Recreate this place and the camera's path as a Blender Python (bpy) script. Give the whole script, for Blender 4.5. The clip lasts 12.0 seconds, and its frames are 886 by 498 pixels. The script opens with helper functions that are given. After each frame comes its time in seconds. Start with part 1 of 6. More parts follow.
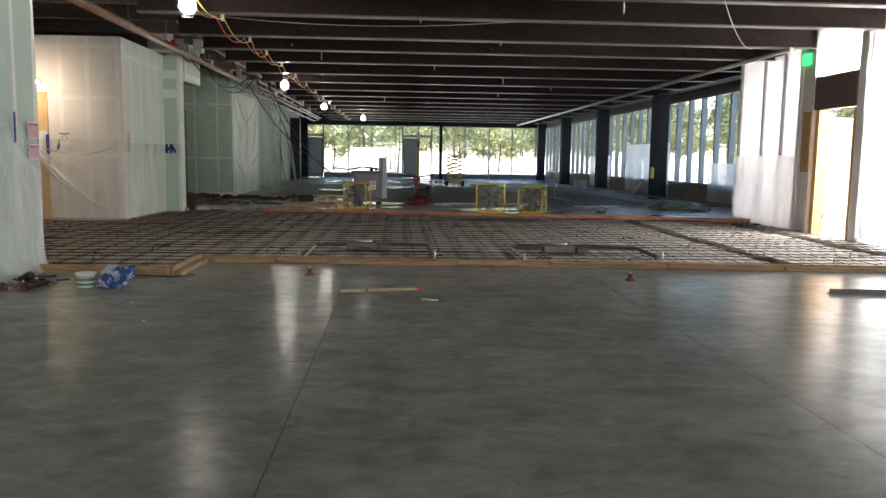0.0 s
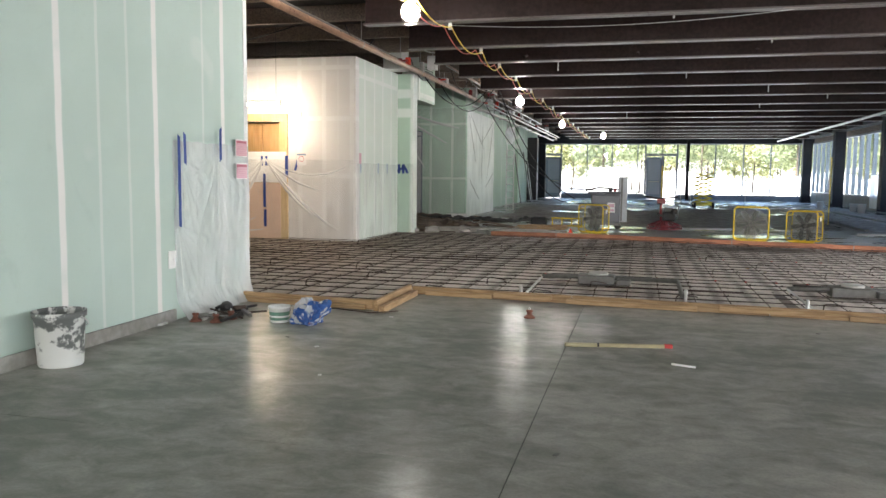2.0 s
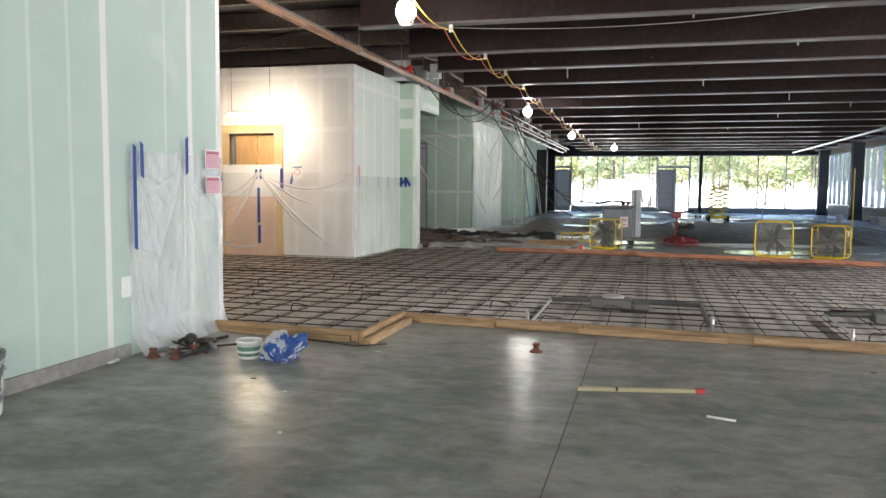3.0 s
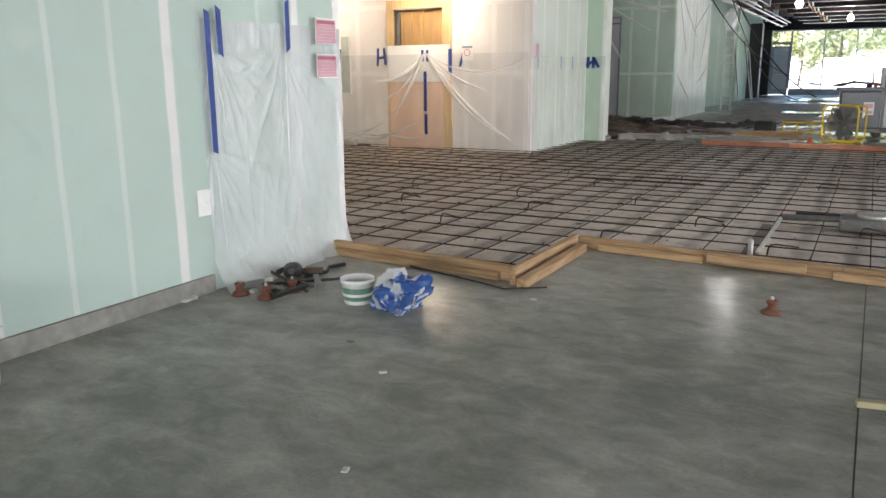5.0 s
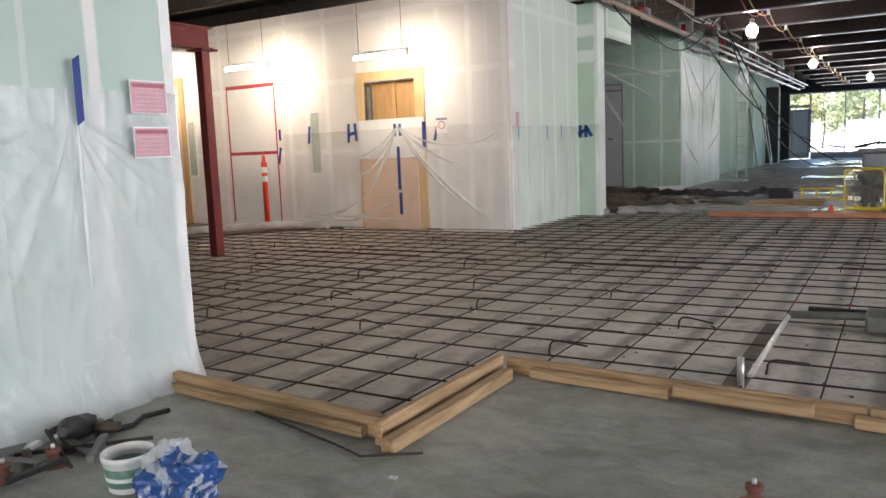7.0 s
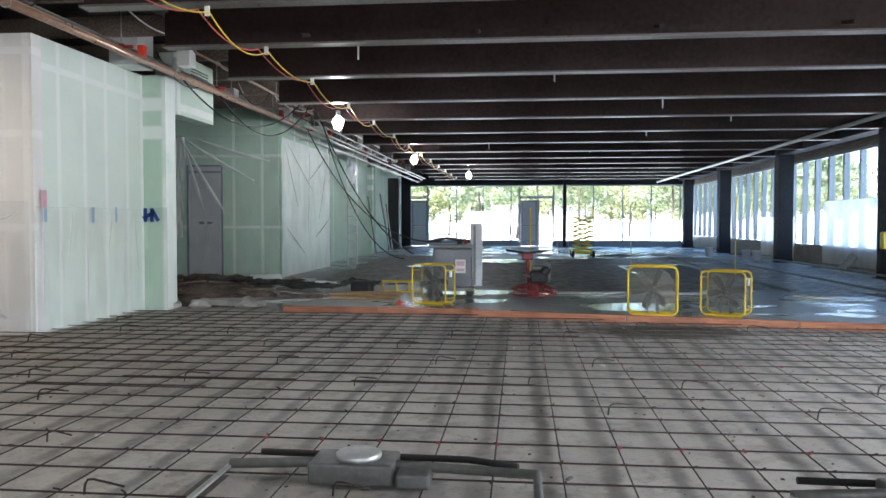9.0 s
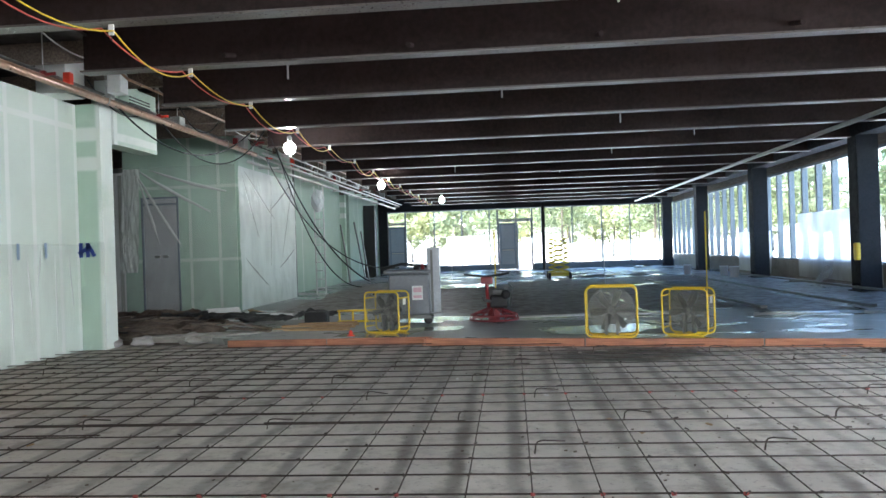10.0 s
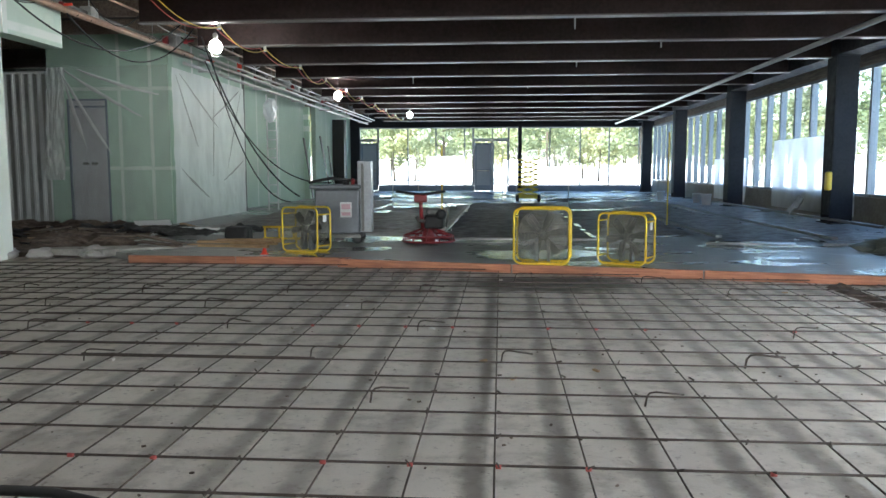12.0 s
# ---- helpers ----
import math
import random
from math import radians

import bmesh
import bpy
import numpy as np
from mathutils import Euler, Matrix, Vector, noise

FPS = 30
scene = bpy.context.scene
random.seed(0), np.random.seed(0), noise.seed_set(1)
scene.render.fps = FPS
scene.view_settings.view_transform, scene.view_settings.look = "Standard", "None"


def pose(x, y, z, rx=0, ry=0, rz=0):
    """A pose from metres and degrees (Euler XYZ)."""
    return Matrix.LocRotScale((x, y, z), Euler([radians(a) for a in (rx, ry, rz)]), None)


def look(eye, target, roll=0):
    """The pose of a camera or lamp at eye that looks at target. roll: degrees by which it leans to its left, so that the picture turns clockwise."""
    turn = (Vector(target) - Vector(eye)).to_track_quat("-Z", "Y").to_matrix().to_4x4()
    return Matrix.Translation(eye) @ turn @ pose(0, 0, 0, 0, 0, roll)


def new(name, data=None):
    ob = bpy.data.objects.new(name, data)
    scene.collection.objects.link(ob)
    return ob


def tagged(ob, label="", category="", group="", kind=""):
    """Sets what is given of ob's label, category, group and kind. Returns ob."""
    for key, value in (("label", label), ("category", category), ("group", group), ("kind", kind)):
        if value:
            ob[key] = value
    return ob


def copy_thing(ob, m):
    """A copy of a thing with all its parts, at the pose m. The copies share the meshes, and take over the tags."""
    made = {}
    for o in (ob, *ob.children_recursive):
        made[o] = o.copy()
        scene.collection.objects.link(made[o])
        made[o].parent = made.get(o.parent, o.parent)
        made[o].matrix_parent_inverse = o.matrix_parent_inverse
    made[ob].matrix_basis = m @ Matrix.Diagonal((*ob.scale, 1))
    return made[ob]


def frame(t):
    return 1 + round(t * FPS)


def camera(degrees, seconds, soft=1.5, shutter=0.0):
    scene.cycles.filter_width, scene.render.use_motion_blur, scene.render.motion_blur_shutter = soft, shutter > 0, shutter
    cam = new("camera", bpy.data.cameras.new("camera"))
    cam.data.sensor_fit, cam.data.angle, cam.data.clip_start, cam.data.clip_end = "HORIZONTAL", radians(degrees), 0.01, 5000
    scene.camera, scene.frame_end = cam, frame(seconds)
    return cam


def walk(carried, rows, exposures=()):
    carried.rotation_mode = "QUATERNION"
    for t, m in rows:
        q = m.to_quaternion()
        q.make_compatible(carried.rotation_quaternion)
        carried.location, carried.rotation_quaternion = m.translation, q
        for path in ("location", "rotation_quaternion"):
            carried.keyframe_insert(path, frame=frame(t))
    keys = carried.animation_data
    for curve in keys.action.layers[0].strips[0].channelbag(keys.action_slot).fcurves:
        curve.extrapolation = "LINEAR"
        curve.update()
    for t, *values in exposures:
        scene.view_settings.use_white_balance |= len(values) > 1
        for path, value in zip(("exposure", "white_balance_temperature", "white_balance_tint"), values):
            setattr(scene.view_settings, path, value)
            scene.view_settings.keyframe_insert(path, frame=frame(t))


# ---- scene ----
cam = camera(60.0, 12.0)
PATH = [
    (0, (-0.228, 0.234, 1.283), (-0.113, 2.217, 1.049), 0.8),
    (0.5, (-0.192, 0.578, 1.308), (-0.296, 2.563, 1.088), 1.6),
    (1, (-0.15, 0.949, 1.289), (-0.504, 2.909, 1.109), -0.3),
    (1.5, (-0.227, 1.356, 1.26), (-0.679, 3.295, 1.074), 0.1),
    (2, (-0.267, 1.767, 1.267), (-0.76, 3.696, 1.078), 0.6),
    (2.5, (-0.294, 2.209, 1.293), (-0.802, 4.134, 1.103), 0.6),
    (2.7, (-0.316, 2.373, 1.278), (-0.824, 4.302, 1.131), 0.6),
    (4.3, (-0.727, 3.8, 1.306), (-1.409, 5.661, 1.036), 0.2),
    (4.5, (-0.796, 3.957, 1.317), (-1.524, 5.797, 1.028), 0.4),
    (5, (-0.828, 4.393, 1.242), (-1.777, 6.096, 0.796), -0.4),
    (5.5, (-0.864, 4.782, 1.235), (-1.905, 6.432, 0.791), -1.3),
    (6, (-0.889, 5.21, 1.255), (-1.947, 6.859, 0.853), -0.0),
    (6.5, (-0.85, 5.639, 1.229), (-1.909, 7.287, 0.823), -1.0),
    (6.9, (-0.813, 5.958, 1.197), (-1.832, 7.652, 0.889), -1.2),
    (7, (-0.808, 6.042, 1.199), (-1.835, 7.739, 0.943), -2.3),
    (7.5, (-0.674, 6.448, 1.279), (-1.596, 8.216, 1.123), -2.0),
    (7.7, (-0.66, 6.561, 1.247), (-1.475, 8.379, 1.075), -3.3),
    (9.3, (0.342, 7.794, 1.327), (0.18, 9.787, 1.293), 0.3),
    (9.5, (0.448, 7.891, 1.316), (0.29, 9.885, 1.301), -0.2),
    (10, (0.658, 8.187, 1.281), (0.481, 10.179, 1.279), -1.9),
    (10.5, (0.889, 8.429, 1.284), (0.683, 10.419, 1.271), -2.6),
    (11, (1.154, 8.711, 1.262), (1.04, 10.706, 1.2), -1.3),
    (11.5, (1.294, 9.013, 1.215), (1.187, 11.005, 1.071), -0.7),
    (12, (1.482, 9.246, 1.176), (1.33, 11.229, 0.968), -0.1),
]
walk(cam, [(t, look(eye, target, roll)) for t, eye, target, roll in PATH], [(0, 2.2, 6850, 12), (1.0, 2.76, 6850, 11), (2.0, 3.12, 6600, 12), (5.5, 3.2, 6430, 14), (7.5, 3.02, 6250, 15), (9.5, 3.2, 5850, 8), (10.5, 3.18, 5950, 7), (12, 3.02, 6050, 6)])

# ---------------------------------------------------------------- light
SUN_ELEV, SUN_AZ = radians(48), radians(215)
world = bpy.data.worlds.new("world")
scene.world = world
world.use_nodes = True
wn = world.node_tree
wn.nodes.clear()
sky = wn.nodes.new("ShaderNodeTexSky")
sky.sky_type, sky.sun_disc = "NISHITA", False
sky.sun_elevation, sky.sun_rotation = SUN_ELEV, SUN_AZ
wbg = wn.nodes.new("ShaderNodeBackground")
wbg.inputs["Strength"].default_value = 0.15
wout = wn.nodes.new("ShaderNodeOutputWorld")
wn.links.new(sky.outputs[0], wbg.inputs[0])
wn.links.new(wbg.outputs[0], wout.inputs[0])
sun = bpy.data.lights.new("sun", "SUN")
sun.energy, sun.angle, sun.color = 5.0, radians(0.5), (1.0, 0.95, 0.86)
sun_ob = new("sun", sun)
sun_dir = Vector((math.sin(SUN_AZ) * math.cos(SUN_ELEV), math.cos(SUN_AZ) * math.cos(SUN_ELEV), math.sin(SUN_ELEV)))
sun_ob.matrix_world = look(sun_dir * 60, (0, 0, 0))


def area_lamp(name, where, target, width, height, watts, color):
    """Area lamp: sky light at the side openings, added fill at the rear."""
    d = bpy.data.lights.new(name, "AREA")
    d.shape, d.size, d.size_y, d.energy, d.color = "RECTANGLE", width, height, watts, color
    new(name, d).matrix_world = look(where, target)


# Unseen fill added behind the camera; the rear wall has no opening.
area_lamp("rear_fill_light", (1.5, -7.85, 2.1), (1.5, 0, 2.1), 11, 3.2, 150, (1.0, 0.98, 0.95))
area_lamp("side_window_light", (7.8, 0.4, 2.0), (0, 0.4, 2.0), 16.4, 3.4, 24, (1.0, 0.98, 0.95))
area_lamp("side_bay_light", (7.8, 10.9, 2.1), (0, 11.3, 2.0), 4.4, 3.4, 50, (1.0, 0.98, 0.95))
area_lamp("side_door_light", (9.25, 15.7, 2.0), (0, 15.7, 1.6), 5.2, 3.6, 300, (1.0, 0.99, 0.97))


# ---------------------------------------------------------------- materials
class Nodes:
    """Small builder for a node tree."""

    def __init__(self, name):
        self.mat = bpy.data.materials.new(name)
        self.mat.use_nodes = True
        self.t = self.mat.node_tree
        self.bsdf = self.t.nodes["Principled BSDF"]
        self.out = self.t.nodes["Material Output"]
        self.co = self.t.nodes.new("ShaderNodeTexCoord").outputs["Object"]

    def add(self, kind, **props):
        n = self.t.nodes.new(kind)
        for k, v in props.items():
            setattr(n, k, v)
        return n

    def link(self, a, b):
        if isinstance(a, (int, float)):
            b.default_value = a
        elif isinstance(a, (tuple, list)):
            b.default_value = (*a, 1)[: len(b.default_value)]
        else:
            self.t.links.new(a, b)

    def math(self, op, a, b=0.0, c=0.0):
        n = self.add("ShaderNodeMath", operation=op)
        for s, v in zip(n.inputs, (a, b, c)):
            self.link(v, s)
        return n.outputs[0]

    def noise(self, scale, detail=3.0, rough=0.55, stretch=None, distort=0.0):
        co = self.co
        if stretch:
            m = self.add("ShaderNodeMapping")
            m.inputs["Scale"].default_value = stretch
            self.link(co, m.inputs["Vector"])
            co = m.outputs[0]
        n = self.add("ShaderNodeTexNoise")
        self.link(co, n.inputs["Vector"])
        n.inputs["Scale"].default_value, n.inputs["Detail"].default_value = scale, detail
        n.inputs["Roughness"].default_value, n.inputs["Distortion"].default_value = rough, distort
        return n.outputs["Fac"]

    def ramp(self, fac, lo, hi, a=0.0, b=1.0):
        n = self.add("ShaderNodeMapRange", interpolation_type="SMOOTHSTEP")
        for s, v in zip(n.inputs, (fac, lo, hi, a, b)):
            self.link(v, s)
        return n.outputs[0]

    def mix(self, fac, a, b, blend="MIX"):
        n = self.add("ShaderNodeMix", data_type="RGBA", blend_type=blend)
        self.link(fac, n.inputs[0])
        self.link(a, n.inputs[6])
        self.link(b, n.inputs[7])
        return n.outputs[2]

    def bump(self, height, strength=0.3, dist=0.01):
        n = self.add("ShaderNodeBump")
        n.inputs["Strength"].default_value, n.inputs["Distance"].default_value = strength, dist
        self.link(height, n.inputs["Height"])
        self.t.links.new(n.outputs[0], self.bsdf.inputs["Normal"])

    def axis(self, i):
        s = self.add("ShaderNodeSeparateXYZ")
        self.link(self.co, s.inputs[0])
        return s.outputs[i]


def plain(name, base, rough=0.6, metal=0.0, grain=30.0, amount=0.25, big=2.0, relief=0.15, dark=None, emit=0.0, spec=0.5):
    """A surface with fine grain and broad stains."""
    n = Nodes(name)
    dark = dark or tuple(c * (1 - amount) for c in base)
    f = n.math("ADD", n.math("MULTIPLY", n.noise(grain), 0.5), n.math("MULTIPLY", n.noise(big, 4), 0.5))
    n.link(n.mix(n.ramp(f, 0.35, 0.65), dark, base), n.bsdf.inputs["Base Color"])
    n.link(n.ramp(n.noise(grain * 0.4), 0.3, 0.7, max(rough - 0.08, 0.02), min(rough + 0.08, 1)), n.bsdf.inputs["Roughness"])
    n.bsdf.inputs["Metallic"].default_value = metal
    n.bsdf.inputs["Specular IOR Level"].default_value = spec
    if relief:
        n.bump(n.noise(grain), relief, 0.004)
    if emit:
        n.bsdf.inputs["Emission Color"].default_value = (*base, 1)
        n.bsdf.inputs["Emission Strength"].default_value = emit
    return n.mat


def polished_concrete():
    n = Nodes("polished_concrete")
    broad = n.noise(0.30, 4, 0.55)
    blot = n.noise(1.5, 6, 0.62, (1.0, 1.5, 1.0), 0.7)
    small = n.noise(5.0, 7, 0.68, (1.0, 1.4, 1.0), 0.5)
    fine = n.noise(60, 4, 0.6)
    tone = n.math("ADD", n.math("MULTIPLY", broad, 0.34), n.math("ADD", n.math("MULTIPLY", blot, 0.30), n.math("MULTIPLY", small, 0.36)))
    c = n.mix(n.ramp(tone, 0.38, 0.64), (0.215, 0.222, 0.200), (0.43, 0.418, 0.385))
    c = n.mix(n.ramp(fine, 0.4, 0.7, 0, 0.18), c, (0.13, 0.13, 0.122))
    n.link(c, n.bsdf.inputs["Base Color"])
    n.link(n.ramp(tone, 0.40, 0.60, 0.27, 0.17), n.bsdf.inputs["Roughness"])
    n.bsdf.inputs["IOR"].default_value = 1.18
    n.bsdf.inputs["Specular IOR Level"].default_value = 0.14
    n.bump(n.math("ADD", small, n.math("MULTIPLY", fine, 0.12)), 0.03, 0.01)
    return n.mat


def base_concrete():
    n = Nodes("base_concrete")
    a = n.noise(0.5, 4, 0.6)
    b = n.noise(4.5, 6, 0.65)
    c = n.mix(n.ramp(a, 0.35, 0.65), (0.52, 0.475, 0.43), (0.62, 0.57, 0.515))
    c = n.mix(n.ramp(b, 0.46, 0.72, 0, 0.55), c, (0.18, 0.155, 0.135))
    c = n.mix(n.ramp(n.noise(1.3, 5, 0.7), 0.52, 0.68, 0, 0.45), c, (0.24, 0.21, 0.18))
    c = n.mix(n.ramp(n.noise(26, 4, 0.7), 0.56, 0.72, 0, 0.6), c, (0.12, 0.10, 0.09))
    c = n.mix(n.ramp(n.noise(60, 3), 0.5, 0.8, 0, 0.4), c, (0.40, 0.385, 0.37))
    earth = n.ramp(n.math("ADD", n.axis(0), n.math("MULTIPLY", n.noise(0.8, 5, 0.65), 5.0)), -5.5, 1.2, 0.75, 0.0)
    c = n.mix(earth, c, (0.22, 0.165, 0.125))
    # Bar shadows painted into the base: a dark band left of each long bar.
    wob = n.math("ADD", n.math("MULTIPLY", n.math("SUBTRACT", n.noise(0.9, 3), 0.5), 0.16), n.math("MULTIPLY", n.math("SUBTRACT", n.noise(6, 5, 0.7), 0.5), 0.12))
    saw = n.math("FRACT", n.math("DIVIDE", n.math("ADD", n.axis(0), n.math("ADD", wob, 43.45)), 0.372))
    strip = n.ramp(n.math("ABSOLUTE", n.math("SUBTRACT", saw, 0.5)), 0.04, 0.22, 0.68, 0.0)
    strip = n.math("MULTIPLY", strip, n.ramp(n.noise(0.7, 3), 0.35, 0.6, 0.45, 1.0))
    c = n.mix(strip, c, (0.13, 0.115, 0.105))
    px = n.math("ADD", n.axis(0), -2.05)
    py = n.math("MULTIPLY", n.math("ADD", n.axis(1), -17.75), 1.8)
    away = n.math("SQRT", n.math("ADD", n.math("MULTIPLY", px, px), n.math("MULTIPLY", py, py)))
    puddle = n.ramp(n.math("ADD", away, n.math("MULTIPLY", n.noise(2.5, 4), 1.0)), 1.2, 1.8, 0.85, 0.0)
    c = n.mix(puddle, c, (0.06, 0.058, 0.05))
    n.link(c, n.bsdf.inputs["Base Color"])
    n.link(n.ramp(b, 0.3, 0.7, 0.55, 0.8), n.bsdf.inputs["Roughness"])
    n.bump(n.math("ADD", n.noise(14, 5), n.noise(70, 3)), 0.3, 0.008)
    return n.mat


def dirt():
    n = Nodes("dirt")
    b = n.noise(2.2, 7, 0.7)
    c = n.mix(n.ramp(b, 0.38, 0.62), (0.060, 0.042, 0.032), (0.15, 0.112, 0.085))
    n.link(c, n.bsdf.inputs["Base Color"])
    n.bsdf.inputs["Roughness"].default_value = 0.9
    n.bump(n.noise(9, 7, 0.7), 0.8, 0.04)
    return n.mat


def blanket():
    n = Nodes("curing_cover")
    b = n.noise(1.6, 6, 0.65)
    c = n.mix(n.ramp(b, 0.38, 0.62), (0.26, 0.23, 0.215), (0.37, 0.345, 0.325))
    n.link(c, n.bsdf.inputs["Base Color"])
    n.link(n.ramp(n.noise(5, 4), 0.4, 0.6, 0.35, 0.8), n.bsdf.inputs["Roughness"])
    n.bump(n.noise(6, 5), 0.2, 0.015)
    return n.mat


def drywall(name, board, axis, seams, width=0.05, rows=(), faint=(), mud=(0.78, 0.79, 0.76), strength=0.9):
    """Gypsum board with filled joints: upright ones at the seams, level ones at the rows, faint screw lines."""
    n = Nodes(name)
    wob = n.math("MULTIPLY", n.math("SUBTRACT", n.noise(3.0, 4), 0.5), 0.022)
    u = n.math("ADD", n.axis(axis), wob)
    v = n.math("ADD", n.axis(2), wob)
    acc = 0.0
    for co, places, w, s in ((u, seams, width, strength), (v, rows, width, strength), (u, faint, width * 0.5, strength * 0.4)):
        for p in places:
            band = n.ramp(n.math("ABSOLUTE", n.math("SUBTRACT", co, p)), w * 0.75, w * 1.35, s, 0.0)
            acc = n.math("MAXIMUM", acc, band)
    fade = n.math("MULTIPLY", acc, n.ramp(n.noise(2.1, 4), 0.25, 0.5, 0.6, 1.0))
    c = n.mix(n.ramp(n.noise(0.9, 3), 0.3, 0.7), tuple(x * 0.92 for x in board), board)
    c = n.mix(n.ramp(n.noise(22, 3), 0.55, 0.8, 0, 0.25), c, tuple(x * 0.85 for x in board))
    c = n.mix(n.ramp(n.noise(1.9, 2, 0.4), 0.66, 0.74, 0, 0.15), c, mud)
    c = n.mix(n.ramp(n.noise(2.4, 4, 0.6, (1, 1, 0.5), 1.0), 0.60, 0.74, 0, 0.22), c, tuple(x * 0.72 for x in board))
    n.link(n.mix(fade, c, mud), n.bsdf.inputs["Base Color"])
    n.bsdf.inputs["Roughness"].default_value = 0.75
    n.bump(n.math("ADD", n.noise(45, 3), n.math("MULTIPLY", fade, 0.8)), 0.12, 0.003)
    return n.mat


def film_mat(name, clear=0.5, tint=(0.86, 0.89, 0.87), glossy=0.22, through_light=0.06, crinkle=0.22, marks=1.0):
    """Thin polythene sheet: part clear, part milky, with a soft sheen."""
    n = Nodes(name)
    clr = n.add("ShaderNodeBsdfTransparent")
    n.bsdf.inputs["Base Color"].default_value = (*tint, 1)
    n.bsdf.inputs["Roughness"].default_value = glossy
    fold = n.noise(3.2, 4, 0.55, (1, 1, 0.45), 0.35)
    tiny = n.noise(11.0, 3, 0.5, (1, 1, 0.6), 0.2)
    line = n.math("MAXIMUM", n.ramp(n.math("ABSOLUTE", n.math("SUBTRACT", fold, 0.5)), 0.0, 0.018, 1, 0), n.math("MULTIPLY", n.ramp(n.math("ABSOLUTE", n.math("SUBTRACT", tiny, 0.5)), 0.0, 0.02, 1, 0), 0.5))
    line = n.math("MULTIPLY", line, n.ramp(n.noise(1.8, 3), 0.42, 0.62))
    n.bump(n.math("ADD", n.math("MULTIPLY", line, 0.12), n.math("ADD", fold, n.math("MULTIPLY", tiny, 0.3))), crinkle, 0.02)
    tr = n.add("ShaderNodeBsdfTranslucent")
    tr.inputs[0].default_value = (*tint, 1)
    milk = n.add("ShaderNodeMixShader")
    milk.inputs[0].default_value = through_light
    n.t.links.new(n.bsdf.outputs[0], milk.inputs[1])
    n.t.links.new(tr.outputs[0], milk.inputs[2])
    m = n.add("ShaderNodeMixShader")
    n.link(n.math("ADD", n.ramp(n.noise(2.2, 3, 0.5, (1, 1, 0.4), 0.3), 0.3, 0.7, 1 - clear - 0.07, 1 - clear + 0.07), n.math("MULTIPLY", line, min(0.06, clear * 0.12) * marks)), m.inputs[0])
    n.t.links.new(clr.outputs[0], m.inputs[1])
    n.t.links.new(milk.outputs[0], m.inputs[2])
    n.t.links.new(m.outputs[0], n.out.inputs[0])
    return n.mat


def glass_mat():
    n = Nodes("window_glass")
    clr = n.add("ShaderNodeBsdfTransparent")
    clr.inputs[0].default_value = (0.93, 0.96, 0.97, 1)
    gl = n.add("ShaderNodeBsdfGlossy")
    gl.inputs["Roughness"].default_value = 0.03
    lw = n.add("ShaderNodeLayerWeight")
    lw.inputs[0].default_value = 0.5
    fac = n.math("ADD", n.math("MULTIPLY", n.math("POWER", lw.outputs["Facing"], 5.0), 0.6), 0.04)
    m = n.add("ShaderNodeMixShader")
    n.t.links.new(fac, m.inputs[0])
    n.t.links.new(clr.outputs[0], m.inputs[1])
    n.t.links.new(gl.outputs[0], m.inputs[2])
    n.t.links.new(m.outputs[0], n.out.inputs[0])
    return n.mat


def wood(name, light, dark, scale=9.0, axis=0):
    n = Nodes(name)
    st = [6.0, 6.0, 6.0]
    st[axis] = 0.35
    g = n.noise(scale, 5, 0.6, tuple(st), 0.6)
    c = n.mix(n.ramp(g, 0.35, 0.65), dark, light)
    c = n.mix(n.ramp(n.noise(1.7, 4), 0.5, 0.75, 0, 0.35), c, tuple(x * 0.55 for x in dark))
    rnd = n.add("ShaderNodeObjectInfo").outputs["Random"]
    hsv = n.add("ShaderNodeHueSaturation")
    n.link(c, hsv.inputs["Color"])
    n.link(n.ramp(rnd, 0, 1, 0.82, 1.12), hsv.inputs["Value"])
    n.link(hsv.outputs[0], n.bsdf.inputs["Base Color"])
    n.bsdf.inputs["Roughness"].default_value = 0.7
    n.bump(g, 0.2, 0.004)
    return n.mat


def glow(name, color, strength):
    n = Nodes(name)
    n.bsdf.inputs["Base Color"].default_value = (*color, 1)
    n.bsdf.inputs["Emission Color"].default_value = (*color, 1)
    n.bsdf.inputs["Emission Strength"].default_value = strength
    return n.mat


def leaf_mat(name, a, b):
    n = Nodes(name)
    r = n.add("ShaderNodeNewGeometry").outputs["Random Per Island"]
    n.link(n.mix(r, a, b), n.bsdf.inputs["Base Color"])
    n.bsdf.inputs["Roughness"].default_value = 0.6
    tr = n.add("ShaderNodeBsdfTranslucent")
    tr.inputs[0].default_value = (b[0] * 1.5, b[1] * 1.5, b[2] * 1.2, 1)
    m = n.add("ShaderNodeMixShader")
    m.inputs[0].default_value = 0.4
    n.t.links.new(n.bsdf.outputs[0], m.inputs[1])
    n.t.links.new(tr.outputs[0], m.inputs[2])
    n.t.links.new(m.outputs[0], n.out.inputs[0])
    return n.mat


